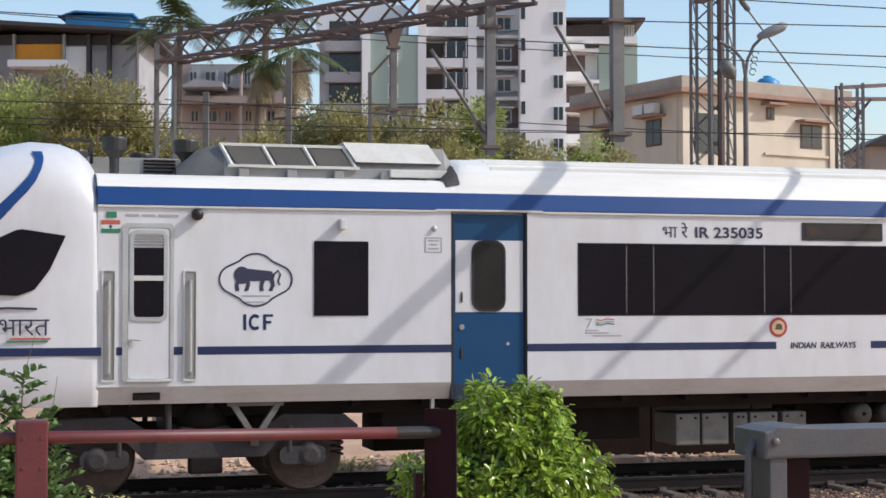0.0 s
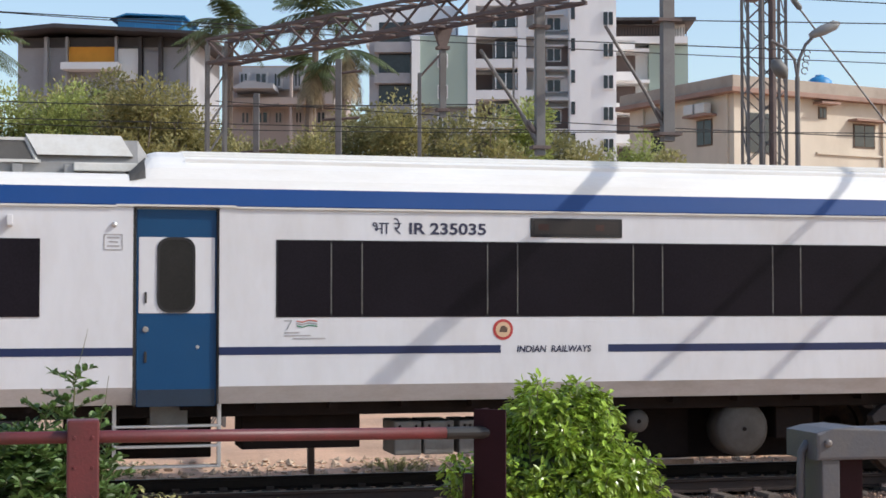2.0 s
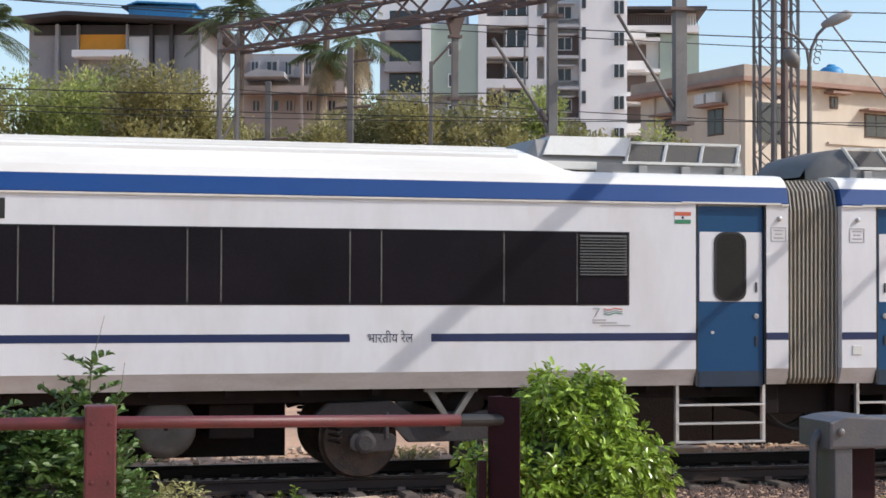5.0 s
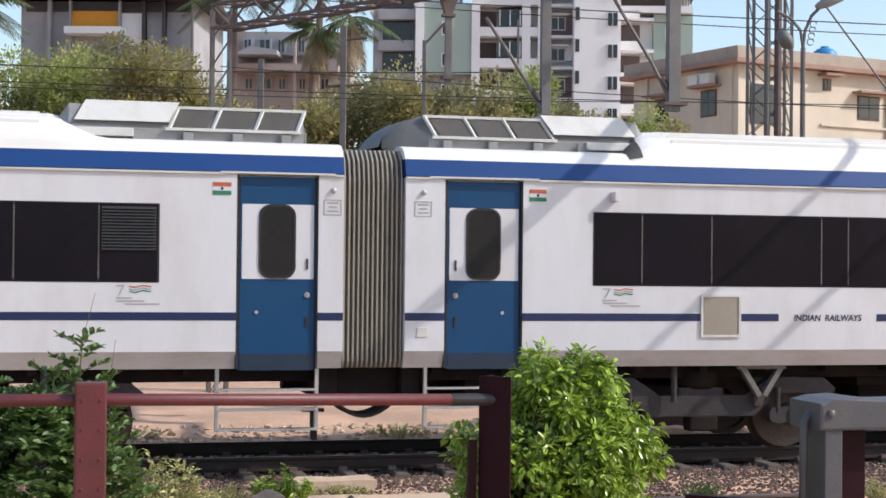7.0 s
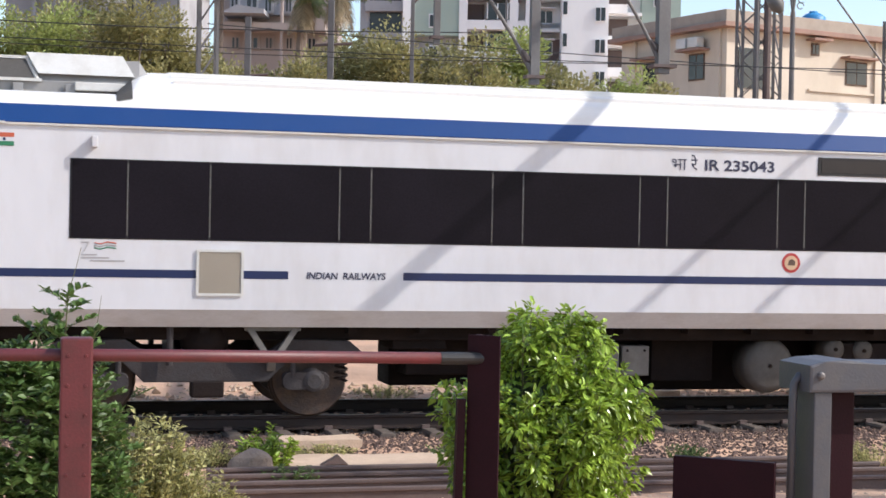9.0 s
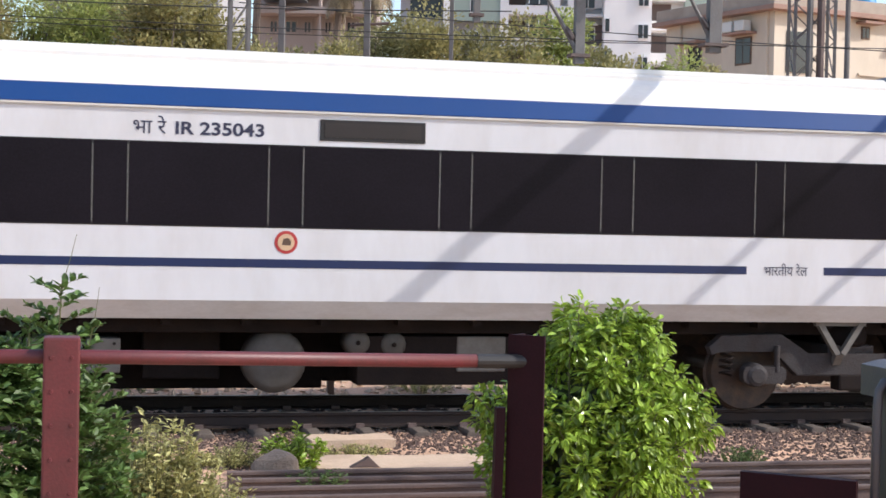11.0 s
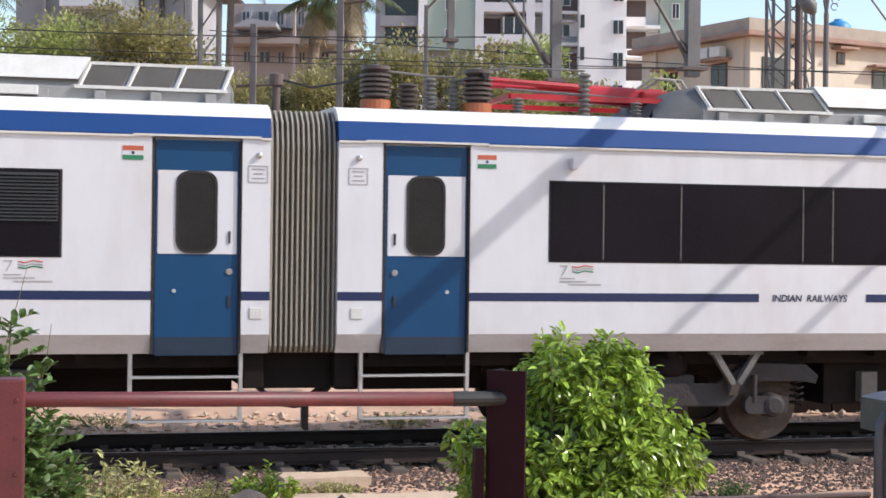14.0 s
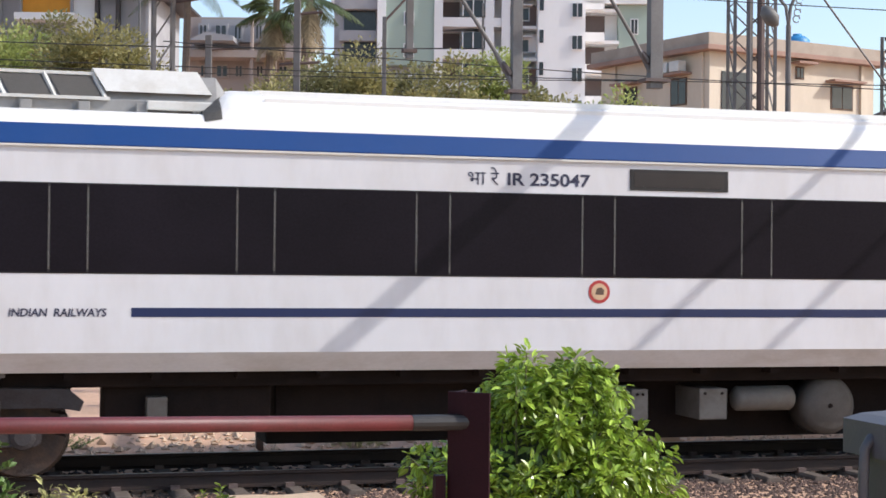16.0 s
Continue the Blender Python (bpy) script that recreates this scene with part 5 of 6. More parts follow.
def leaf_cloud(name, spots, material, parent, lo, hi, rnd, wide=0.42, droop=0.35, simple=False):
    """Folded, pointed leaves at given places with outward directions: ONE mesh."""
    vs, fs = [], []
    for p, d in spots:
        L = rnd.uniform(lo, hi)
        d = Vector(d) + Vector((rnd.gauss(0, 0.45), rnd.gauss(0, 0.45), rnd.gauss(0, 0.35) - droop))
        d.normalize()
        side = d.cross(Vector((rnd.gauss(0, 0.4), rnd.gauss(0, 0.4), 1))).normalized()
        up = side.cross(d).normalized()
        w = L * wide * 0.5
        o = len(vs)
        p = Vector(p)
        if simple:
            for a, b in ((0, 0), (0.5, w), (1.0, 0), (0.5, -w)):
                vs.append(tuple(p + d * (a * L) + side * b))
            fs.append((o, o + 1, o + 2, o + 3))
            continue
        for a, b, c in ((0, 0, 0), (0.35, w, 0.16), (0.75, w * 0.75, 0.10), (1.0, 0, -0.10), (0.75, -w * 0.75, 0.10), (0.35, -w, 0.16), (0.4, 0, 0.02)):
            vs.append(tuple(p + d * (a * L) + side * b + up * (c * L * 0.6)))
        fs += [(o, o + 1, o + 6), (o + 6, o + 1, o + 2, o + 3), (o, o + 6, o + 5), (o + 6, o + 3, o + 4, o + 5)]
    m = bpy.data.meshes.new(name)
    base = ORG[parent.name]
    m.from_pydata([tuple(Vector(v) - base) for v in vs], [], fs)
    m.materials.append(material)
    ob = new(name, m)
    ob.parent = parent
    ORG[ob.name] = base
    return tagged(ob, kind="stuff")


rnd = random.Random(11)
COREDARK = mat("shaded_core", (0.05, 0.065, 0.025), 0.8, var=0.3, fine=60, bump=0.8)
# bright broad-leaved bush: leafy shoots in lumps over a dark core that stands in for inner shade
BX, BY = 3.55, -7.9
bush = thing("bush", (BX, BY, 0.05), "dense bright green broad-leaved bush behind the fence", "bush")
BH, BLEFT, BRIGHT = (0.0, 0.4, 0.83, 1.03, 1.23, 1.43, 1.57, 1.64), (2.95, 2.76, 2.78, 2.84, 3.02, 3.12, 3.24, 3.42), (4.14, 4.28, 4.34, 4.32, 4.18, 4.06, 3.92, 3.72)
spots, stems = [], B()
shoots = []
for k in range(165):
    z = 1.60 - 1.35 * rnd.uniform(0, 1) ** 0.9
    a = rnd.uniform(0, 6.283)
    xl, xr = float(np.interp(z, BH, BLEFT)), float(np.interp(z, BH, BRIGHT))
    lump = 1 + 0.34 * noise.noise((math.cos(a) * 1.6, math.sin(a) * 1.6, z * 3.1 + 4)) + rnd.gauss(0, 0.05)
    mid, half = (xl + xr) / 2, (xr - xl) / 2
    q = min(1.0, rnd.uniform(0.72, 1.0) * lump)
    shoots.append(Vector((mid + half * q * math.cos(a), BY + half * 0.9 * q * math.sin(a), z - 0.06)))
shoots += [Vector((4.36, BY - 0.1, 0.80)), Vector((4.42, BY - 0.05, 0.78)), Vector((4.34, BY, 0.42)), Vector((2.74, BY - 0.1, 1.0)), Vector((4.28, BY - 0.2, 1.0)), Vector((3.40, BY - 0.2, 1.58)), Vector((3.72, BY - 0.2, 1.56))]
for k, tip in enumerate(shoots):
    foot = Vector((BX + rnd.gauss(0, 0.12), BY + rnd.gauss(0, 0.10), 0.02))
    bend = foot.lerp(tip, 0.55) + Vector((0, 0, 0.10))
    if k % 2 == 0:
        tube(stems, [foot, bend, tip], [0.014, 0.009, 0.004], 5, False)
    way = (tip - Vector((BX, BY, tip.z - 0.45))).normalized()
    for q in range(82):
        t, b = rnd.uniform(0.0, 1.0), rnd.uniform(0, 6.283)
        u = frame_of(way)
        ring = u[0] * math.cos(b) + u[1] * math.sin(b)
        p = tip - way * (t * 0.20) + ring * (0.030 + 0.050 * t) + Vector((rnd.gauss(0, 0.014), rnd.gauss(0, 0.014), rnd.gauss(0, 0.014)))
        spots.append((p, ring * 1.1 + way * (0.7 - 0.9 * t)))
for k in range(650):
    a, z = rnd.uniform(0, 6.283), rnd.uniform(0.15, 1.30)
    xl, xr = float(np.interp(z, BH, BLEFT)), float(np.interp(z, BH, BRIGHT))
    q = rnd.uniform(0.35, 0.80) * (xr - xl) / 2
    spots.append((((xl + xr) / 2 + q * math.cos(a), BY + q * 0.9 * math.sin(a), z), (math.cos(a), math.sin(a), 0.1)))
tagged(part("stem", stems, STEM, bush), kind="stuff")
leaf_cloud("foliage", spots, LEAF, bush, 0.045, 0.090, rnd, 0.44, 0.4)
# solid core, with the shade between the shoots put into its colour
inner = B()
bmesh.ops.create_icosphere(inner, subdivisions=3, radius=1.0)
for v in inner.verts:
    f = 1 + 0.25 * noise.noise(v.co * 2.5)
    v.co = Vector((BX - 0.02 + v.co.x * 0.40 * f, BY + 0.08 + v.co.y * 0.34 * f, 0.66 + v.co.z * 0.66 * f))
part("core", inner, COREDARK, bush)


# dark shrub with feathered leaves
def frond(spots, stems, p, d, L, n, rnd, up=0.0):
    """A feathered leaf: a stalk with paired leaflets."""
    p, d = Vector(p), Vector(d).normalized()
    pts = []
    for k in range(6):
        t = k / 5
        pts.append(p + d * (L * t) + Vector((0, 0, -0.18 * L * t * t + up * t)))
    tube(stems, pts, [0.0025] * 6, 4, False)
    side = d.cross(Vector((0, 0, 1)))
    side = side.normalized() if side.length > 0.1 else Vector((1, 0, 0))
    for k in range(n):
        t = 0.15 + 0.85 * k / n
        c = pts[min(4, int(t * 5))].lerp(pts[min(5, int(t * 5) + 1)], t * 5 % 1)
        for s in (-1, 1):
            spots.append((c, side * s + d * 0.5 + Vector((0, 0, 0.45))))


shrub = thing("shrub", (-0.10, -7.8, 0.05), "dark green shrub with feathered leaves behind the fence", "shrub")
sp2, st2 = [], B()
for k in range(1250):
    a, h = rnd.uniform(0, 6.283), rnd.uniform(-0.5, 1.0)
    rr = math.sqrt(max(0, 1 - max(0, h) ** 2)) * rnd.uniform(0.45, 1.0)
    p = Vector((-0.20 + 0.71 * rr * math.cos(a), -7.8 + 0.58 * rr * math.sin(a), 0.28 + 0.94 * h))
    frond(sp2, st2, p, (math.cos(a), math.sin(a), rnd.uniform(-0.2, 0.6)), rnd.uniform(0.20, 0.33), 8, rnd)
for x, zt in ((0.21, 1.67), (0.03, 1.46), (0.30, 1.38), (-0.40, 1.34), (-0.16, 1.30), (0.42, 1.16)):
    y = -7.8 + rnd.uniform(-0.1, 0.1)
    tube(st2, [(x - 0.13, y, 0.2), (x - 0.04, y, 0.85), (x, y, zt)], [0.012, 0.010, 0.004], 5, False)
    for k in range(9):
        a = k * 2.4
        frond(sp2, st2, (x - 0.02, y, zt - 0.04 - 0.046 * k), (math.cos(a), math.sin(a) * 0.6, 0.45), 0.19 + 0.010 * k, 7, rnd, 0.02)
tube(st2, [(-0.15, -7.8, 0.0), (-0.15, -7.8, 0.3), (-0.08, -7.8, 0.5)], [0.04, 0.03, 0.02], 6)
tube(st2, [(0.19, -7.8, 1.57), (0.26, -7.8, 1.82), (0.29, -7.8, 1.95)], [0.004, 0.003, 0.002], 4, False)
tube(st2, [(0.37, -7.8, 1.26), (0.41, -7.8, 1.47), (0.43, -7.8, 1.63)], [0.004, 0.003, 0.002], 4, False)
tagged(part("stem", st2, STEM, shrub), kind="stuff")
leaf_cloud("foliage", sp2, LEAF2, shrub, 0.05, 0.085, rnd, 0.55, 0.05)

# dry weeds on the bank


def weed(name, x, y, z, w, h, n, material, label, seed, lo=0.02, hi=0.045):
    rr = random.Random(seed)
    th = thing(name, (x, y, z), label, "weeds", "weeds on the bank")
    s, st = [], B()
    for k in range(n):
        a, r = rr.uniform(0, 6.283), rr.uniform(0, 1) ** 0.5 * w
        top = Vector((x + r * math.cos(a) * 1.2, y + r * math.sin(a), z + h * rr.uniform(0.45, 1.0) * (1 - 0.4 * (r / w) ** 2)))
        foot = Vector((x + r * 0.5 * math.cos(a), y + r * 0.5 * math.sin(a), z - 0.05))
        tube(st, [foot, foot.lerp(top, 0.6) + Vector((rr.gauss(0, 0.01), rr.gauss(0, 0.01), 0)), top], [0.005, 0.004, 0.002], 4, False)
        for q in range(44):
            t = rr.uniform(0.1, 1.0)
            b = rr.uniform(0, 6.283)
            s.append((foot.lerp(top, t) + Vector((rr.gauss(0, 0.012), rr.gauss(0, 0.012), 0)), (math.cos(b), math.sin(b), 0.5)))
    tagged(part("stem", st, STEM, th), kind="stuff")
    leaf_cloud("foliage", s, material, th, lo, hi, rr, 0.4, 0.1)


weed("weed_clump", 0.86, -5.9, -0.42, 0.46, 1.10, 230, DRYLEAF, "yellow-green dry weeds behind the fence", 21, 0.03, 0.075)
weed("weed_clump", 0.40, -5.5, -0.5, 0.46, 1.05, 180, LEAF2, "green weeds behind the fence", 22, 0.035, 0.08)
weed("weed_clump", 1.42, -5.5, -0.5, 0.30, 0.62, 80, DRYLEAF, "pale green weeds behind the fence", 23, 0.03, 0.07)
weed("weed_clump", 2.50, -1.9, -0.5, 0.26, 0.56, 30, LEAF, "broad-leaved weed behind a boulder", 26, 0.05, 0.10)
weed("weed_clump", 7.35, -1.9, -0.5, 0.24, 0.26, 40, LEAF2, "low green tuft on the stony ground", 24)
weed("weed_clump", 9.5, -2.4, -0.5, 0.35, 0.3, 40, DRYLEAF, "low dry tuft on the stony ground", 25)
weed("weed_clump", 3.3, -0.95, -0.5, 0.35, 0.16, 45, DRYLEAF, "low dry tuft beside a stone slab", 41)
weed("weed_clump", 4.9, -1.1, -0.5, 0.40, 0.15, 45, LEAF2, "low green tuft beside the track", 42)
weed("weed_clump", 2.6, -2.9, -0.5, 0.30, 0.24, 40, LEAF2, "low green tuft beside old rails", 43)
weed("weed_clump", 1.9, -1.2, -0.5, 0.4, 0.22, 50, DRYLEAF, "low dry tuft on the stony ground", 27)
weed("weed_clump", 5.3, 4.9, -0.45, 0.5, 0.22, 50, DRYLEAF, "low dry tuft behind the track", 28)
weed("weed_clump", 1.2, 5.2, -0.45, 0.6, 0.22, 50, LEAF2, "low green tuft behind the track", 29)

# ---- overhead structure ----
# the gantry's lattice boom crosses the tracks askew; the unseen near_boom casts its shadow on the train
gan = thing("overhead_gantry", (3.31, 12.1, -0.4), "rust-grey lattice gantry over the tracks with hanging masts", "gantry")
G0, G1, GZ = Vector((3.31, 12.1, 6.80)), Vector((8.0, 4.15, 6.80)), 0.46
gd = (G1 - G0).normalized()
gs = Vector((gd.y, -gd.x, 0)) * 0.24
for s in (-1, 1):
    for z in (0, GZ):
        part("chord", bar(B(), G0 + gs * s + Vector((0, 0, z)), G1 + gs * s + Vector((0, 0, z)), 0.058), RUSTY, gan)
n = 15
for k in range(n):
    a, b = G0.lerp(G1, k / n), G0.lerp(G1, (k + 1) / n)
    for s in (-1, 1):
        part("lacing_bar", bar(B(), a + gs * s + Vector((0, 0, 0 if k % 2 else GZ)), b + gs * s + Vector((0, 0, GZ if k % 2 else 0)), 0.034), RUSTY, gan)
    for z in (0, GZ):
        part("lacing_bar", bar(B(), a + gs + Vector((0, 0, z)), b - gs + Vector((0, 0, z)), 0.03), RUSTY, gan)
        part("lacing_bar", bar(B(), a + gs + Vector((0, 0, z)), a - gs + Vector((0, 0, z)), 0.03), RUSTY, gan)
GE = Vector((10.32, -6.0, 0))
# out of view, placed where its shadow crosses the train's side
part("near_boom", bar(B(), (10.32, 2.9, 6.73), (10.32, -6.2, 6.73), 0.16, 0.16), RUSTY, gan)
part("link_beam", bar(B(), (8.0, 4.15, 7.45), (10.32, 2.9, 7.45), 0.16, 0.16), RUSTY, gan)
for at in (Vector((3.31, 12.1, 0)), Vector((GE.x, GE.y, 0))):
    lg = B()
    for sx in (-0.17, 0.17):
        for sy in (-0.17, 0.17):
            bar(lg, at + Vector((sx, sy, -0.5)), at + Vector((sx, sy, 7.2)), 0.06)
    for k in range(14):
        z = -0.4 + k * 0.54
        for sy in (-0.17, 0.17):
            bar(lg, at + Vector((-0.17, sy, z)), at + Vector((0.17, sy, z + 0.54)), 0.03)
            bar(lg, at + Vector((sy, -0.17, z + 0.54)), at + Vector((sy, 0.17, z)), 0.03)
    part("lattice_leg", lg, MASTGREY, gan, "lattice leg")


def dropper(x, y, z0, z1, w, stay):
    d = part("hanging_mast", box(B(), x - w / 2, x + w / 2, y - w * 0.4, y + w * 0.4, z0, z1, 0.006), MASTGREY, gan, "hanging steel mast")
    for z in (z0 + 0.10, z0 + (z1 - z0) * 0.72):
        part("bracket", box(B(), x - w, x + w, y - w * 0.7, y + w * 0.7, z, z + 0.05), RUSTY, d)
    if stay:
        part("strut", tube(B(), [(x - 0.05, y, z0 + 0.22), (x - stay[0] * 0.35, y, z0 + 0.22 + stay[1] * 0.35), (x - stay[0], y, z0 + 0.22 + stay[1])], [0.045, 0.03, 0.03], 8), MASTGREY, d)
        part("strut_insulator", lathe(B(), ((x - stay[0] * 0.08, y, z0 + 0.22 + stay[1] * 0.08), (-stay[0], 0, stay[1])), [(0, 0.03), (0.05, 0.06), (0.15, 0.06), (0.25, 0.04)], 10), RESIN, d)


dropper(6.62, 7.1, 5.28, 6.9, 0.11, None)
dropper(7.63, 4.85, 4.45, 7.25, 0.15, (0.98, 1.42))
dropper(10.32, 6.1, 4.86, 7.7, 0.21, (1.12, 1.72))
bk = B()
bar(bk, (10.32, 6.3, 7.62), (10.32, 2.6, 7.62), 0.16, 0.2)
part("cross_beam", bk, MASTGREY, gan)
part("hanger", box(B(), 10.25, 10.39, 2.65, 2.79, 6.7, 7.6), MASTGREY, gan)
part("gusset", slab(B(), [(6.45, 6.82), (6.79, 6.82), (6.67, 6.45), (6.57, 6.45)], 7.04, 7.16), RUSTY, gan)
# unseen masts, added so their tubes cast narrow diagonal shadows on the train
for xx in (13.95, 15.63):
    cm = thing("shadow_mast", (xx, -7.0, -0.5), "unseen grey mast with a long cantilever tube, added for its shadow", "mast", "overhead masts")
    part("pole", box(B(), xx - 0.12, xx + 0.12, -7.1, -6.9, -0.6, 7.3, 0.01), MASTGREY, cm)
    part("cantilever", tube(B(), [(xx, -7.0, 6.85), (xx, 1.4, 6.85)], 0.055, 8), MASTGREY, cm)

# ---- far things, set out from the viewpoint: x to the right, y away, along a bearing of 16.24 degrees ----
BEAR = radians(16.24)
FAR = Matrix.Translation((0, -18.5, 0)) @ Matrix.Rotation(-BEAR, 4, "Z")


def far(bm):
    bmesh.ops.transform(bm, matrix=FAR, verts=bm.verts)
    return bm


def at_far(x, y, z=-0.3):
    return FAR @ Vector((x, y, z))


def fbox(x0, x1, y0, y1, z0, z1, bevel=0.0):
    return far(box(B(), x0, x1, y0, y1, z0, z1, bevel))


def lattice(name, x, y, w, z1, label, category, tele=None):
    th = thing(name, at_far(x, y), label, category, "lattice towers")
    for sx in (-w / 2, w / 2):
        for sy in (-w / 2, w / 2):
            part("leg", far(bar(B(), (x + sx, y + sy, -0.4), (x + sx, y + sy, z1), 0.065)), MASTGREY, th)
    lc = B()
    n = int((z1 + 0.4) / (w * 0.95))
    for k in range(n):
        a, b = -0.4 + k * w * 0.95, -0.4 + (k + 1) * w * 0.95
        for sy in (-w / 2, w / 2):
            bar(lc, (x - w / 2, y + sy, a), (x + w / 2, y + sy, b), 0.026)
            bar(lc, (x + w / 2, y + sy, a), (x - w / 2, y + sy, b), 0.026)
            bar(lc, (x + sy, y - w / 2, a), (x + sy, y + w / 2, b), 0.026)
    tagged(part("lacing", far(lc), MASTGREY, th), kind="stuff")
    return th


tw = lattice("lattice_tower", 6.31, 36, 0.86, 12.5, "tall grey lattice tower behind the track", "tower")
part("conduit", far(tube(B(), [(6.18, 35.5, -0.3), (6.18, 35.5, 12.5)], 0.07, 8)), MASTGREY, tw)
part("conduit", far(tube(B(), [(6.42, 35.5, -0.3), (6.42, 35.5, 12.5)], 0.085, 8)), RUSTY, tw)
part("stay_wire", far(tube(B(), [(6.82, 35.5, 9.11), (9.33, 36, 5.93)], 0.022, 6)), MASTGREY, tw)
part("stay_insulator", far(lathe(B(), ((6.86, 35.5, 9.07), (0.6, 0, -0.8)), [(0, 0.05), (0.1, 0.07), (0.3, 0.07), (0.36, 0.04)], 10)), BOXGREY, tw)
t2_ = lattice("lattice_tower", 10.01, 38, 0.52, 7.44, "short lattice tower carrying a boom", "tower")
bm = B()
bar(bm, (9.78, 38, 7.36), (13.05, 40, 7.78), 0.12, 0.09)
bar(bm, (9.78, 38, 7.08), (13.05, 40, 7.33), 0.12, 0.09)
bar(bm, (10.12, 38, 6.56), (10.54, 38, 7.08), 0.06)
part("boom", far(bm), RUSTY, t2_)

lamp = thing("street_lamp", at_far(6.69, 34), "grey double-arm street lamp with scroll brackets", "street lamp")
xl = 6.69
part("pole", far(tube(B(), [(xl, 34, -0.3), (xl, 34, 7.03)], [0.075, 0.055], 10)), MASTGREY, lamp)
for s, (ex, ez) in ((1, (7.09, 7.96)), (-1, (6.13, 7.83))):
    pts = [(xl, 34, 7.03), (xl + (ex - xl) * 0.10, 34, 7.41), (xl + (ex - xl) * 0.45, 34, 7.73 if s > 0 else 7.66), (ex, 34, ez)]
    part("arm", far(tube(B(), pts, 0.035, 8)), MASTGREY, lamp)
hd = B()
lathe(hd, ((6.96, 34, 7.92), (0.91, 0, 0.40)), [(0, 0.05), (0.08, 0.085), (0.3, 0.12), (0.6, 0.11), (0.72, 0.03)], 12)
part("lamp_head", far(hd), GREYPAINT, lamp, "grey lamp head", smooth=True)
hd = B()
lathe(hd, ((6.13, 33.8, 7.38), (0.5, -0.2, -0.8)), [(0, 0.04), (0.1, 0.14), (0.35, 0.16), (0.5, 0.05)], 12)
part("flood_lamp", far(hd), BOXGREY, lamp, smooth=True)
sc = B()
for k in range(4):
    cx, cz = 6.85 + 0.02 * k, 7.16 + 0.13 * k
    tube(sc, [(cx + 0.07 * math.cos(q * 0.6), 34, cz + 0.07 * math.sin(q * 0.6)) for q in range(10)], 0.012, 5)
part("scroll_bracket", far(sc), MASTGREY, lamp)

# slim masts among the trees
for px, py0, d, w in ((-3.23, 7.31, 33, 0.13), (-1.64, 7.45, 36, 0.09), (-5.14, 6.72, 34, 0.13), (-9.01, 9.78, 46, 0.06), (0.88, 11.77, 60, 0.08)):
    ms = thing("lineside_mast", at_far(px, d), "slim weathered steel mast among the trees", "mast", "slim masts")
    part("pole", fbox(px - w / 2, px + w / 2, d - w / 2, d + w / 2, -0.4, py0, 0.01), MASTGREY, ms)
    if w > 0.1:
        part("bracket_arm", far(tube(B(), [(px, d, py0 - 0.3), (px + 0.5, d, py0 - 0.25)], 0.03, 6)), RUSTY, ms)
        part("bracket_arm", far(tube(B(), [(px - 0.35, d, py0 - 1.3), (px + 0.45, d, py0 - 1.25)], 0.03, 6)), RUSTY, ms)
    if w < 0.1 and d == 36:
        part("bracket_arm", far(tube(B(), [(px, d, py0 - 0.1), (px + 0.55, d, py0 + 0.5)], 0.03, 6)), RUSTY, ms)
# sagging wires
for a, b, r, sag in (((-11.93, 8.13), (12.29, 6.90), 0.012, 0.1), ((-12.73, 8.21), (13.11, 6.63), 0.010, 0.15), ((-3.04, 8.79), (18.43, 7.55), 0.012, 0.1),
                     ((3.49, 7.75), (18.02, 7.43), 0.012, 0.0), ((-11.93, 5.91), (12.29, 5.44), 0.010, 0.1), ((-5.51, 6.17), (12.70, 5.21), 0.010, 0.1),
                     ((-12.33, 6.28), (-0.27, 6.08), 0.012, 0.1), ((-12.33, 5.83), (3.59, 5.51), 0.009, 0.1)):
    d = 31
    pts = [(a[0] + (b[0] - a[0]) * t / 12, d, a[1] + (b[1] - a[1]) * t / 12 - sag * math.sin(math.pi * t / 12)) for t in range(13)]
    solid("overhead_wire", far(tube(B(), pts, r, 5)), CABLE, "thin dark overhead wire", "wire", "overhead wires", at=at_far(0, d, 8))

# ---- buildings ----
PARAPET = mat("weathered_parapet_plaster", (0.40, 0.34, 0.28), 0.9, var=0.12, scale=0.6, dirt=(0.2, 0.16, 0.13), dirt_amount=0.7, dirt_scale=0.6)
H = Matrix.Translation(at_far(10.56, 68, 0)) @ Matrix.Rotation(radians(15), 4, "Z")
house = thing("beige_house", H @ Vector((0, 0, -0.3)), "beige plastered block with flat roof and brown cornice", "house")


def hb(x0, x1, y0, y1, z0, z1, bevel=0.0):
    bm = box(B(), x0, x1, y0, y1, z0, z1, bevel)
    bmesh.ops.transform(bm, matrix=H, verts=bm.verts)
    return bm


def hwindow(parent, side, a, z0, w, h, shade=True):
    """A window in the lit front (side 0, at x = a) or the left flank (side 1, at y = a)."""
    f = (lambda u0, u1, d0, d1, zz0, zz1: hb(a + u0, a + u1, d0, d1, zz0, zz1)) if side == 0 else (lambda u0, u1, d0, d1, zz0, zz1: hb(d0, d1, a + u0, a + u1, zz0, zz1))
    wd = part("window", f(0, w, -0.03, 0.06, z0, z0 + h), SEAT, parent, "dark brown framed window")
    part("pane", f(0.07, w / 2 - 0.03, -0.045, 0.0, z0 + 0.07, z0 + h - 0.07), WINDARK, wd)
    part("pane", f(w / 2 + 0.03, w - 0.07, -0.045, 0.0, z0 + 0.07, z0 + h - 0.07), WINDARK, wd)
    if shade:
        part("sunshade", f(-0.3, w + 0.3, -0.6, 0.0, z0 + h + 0.08, z0 + h + 0.18), CORNICE, wd)


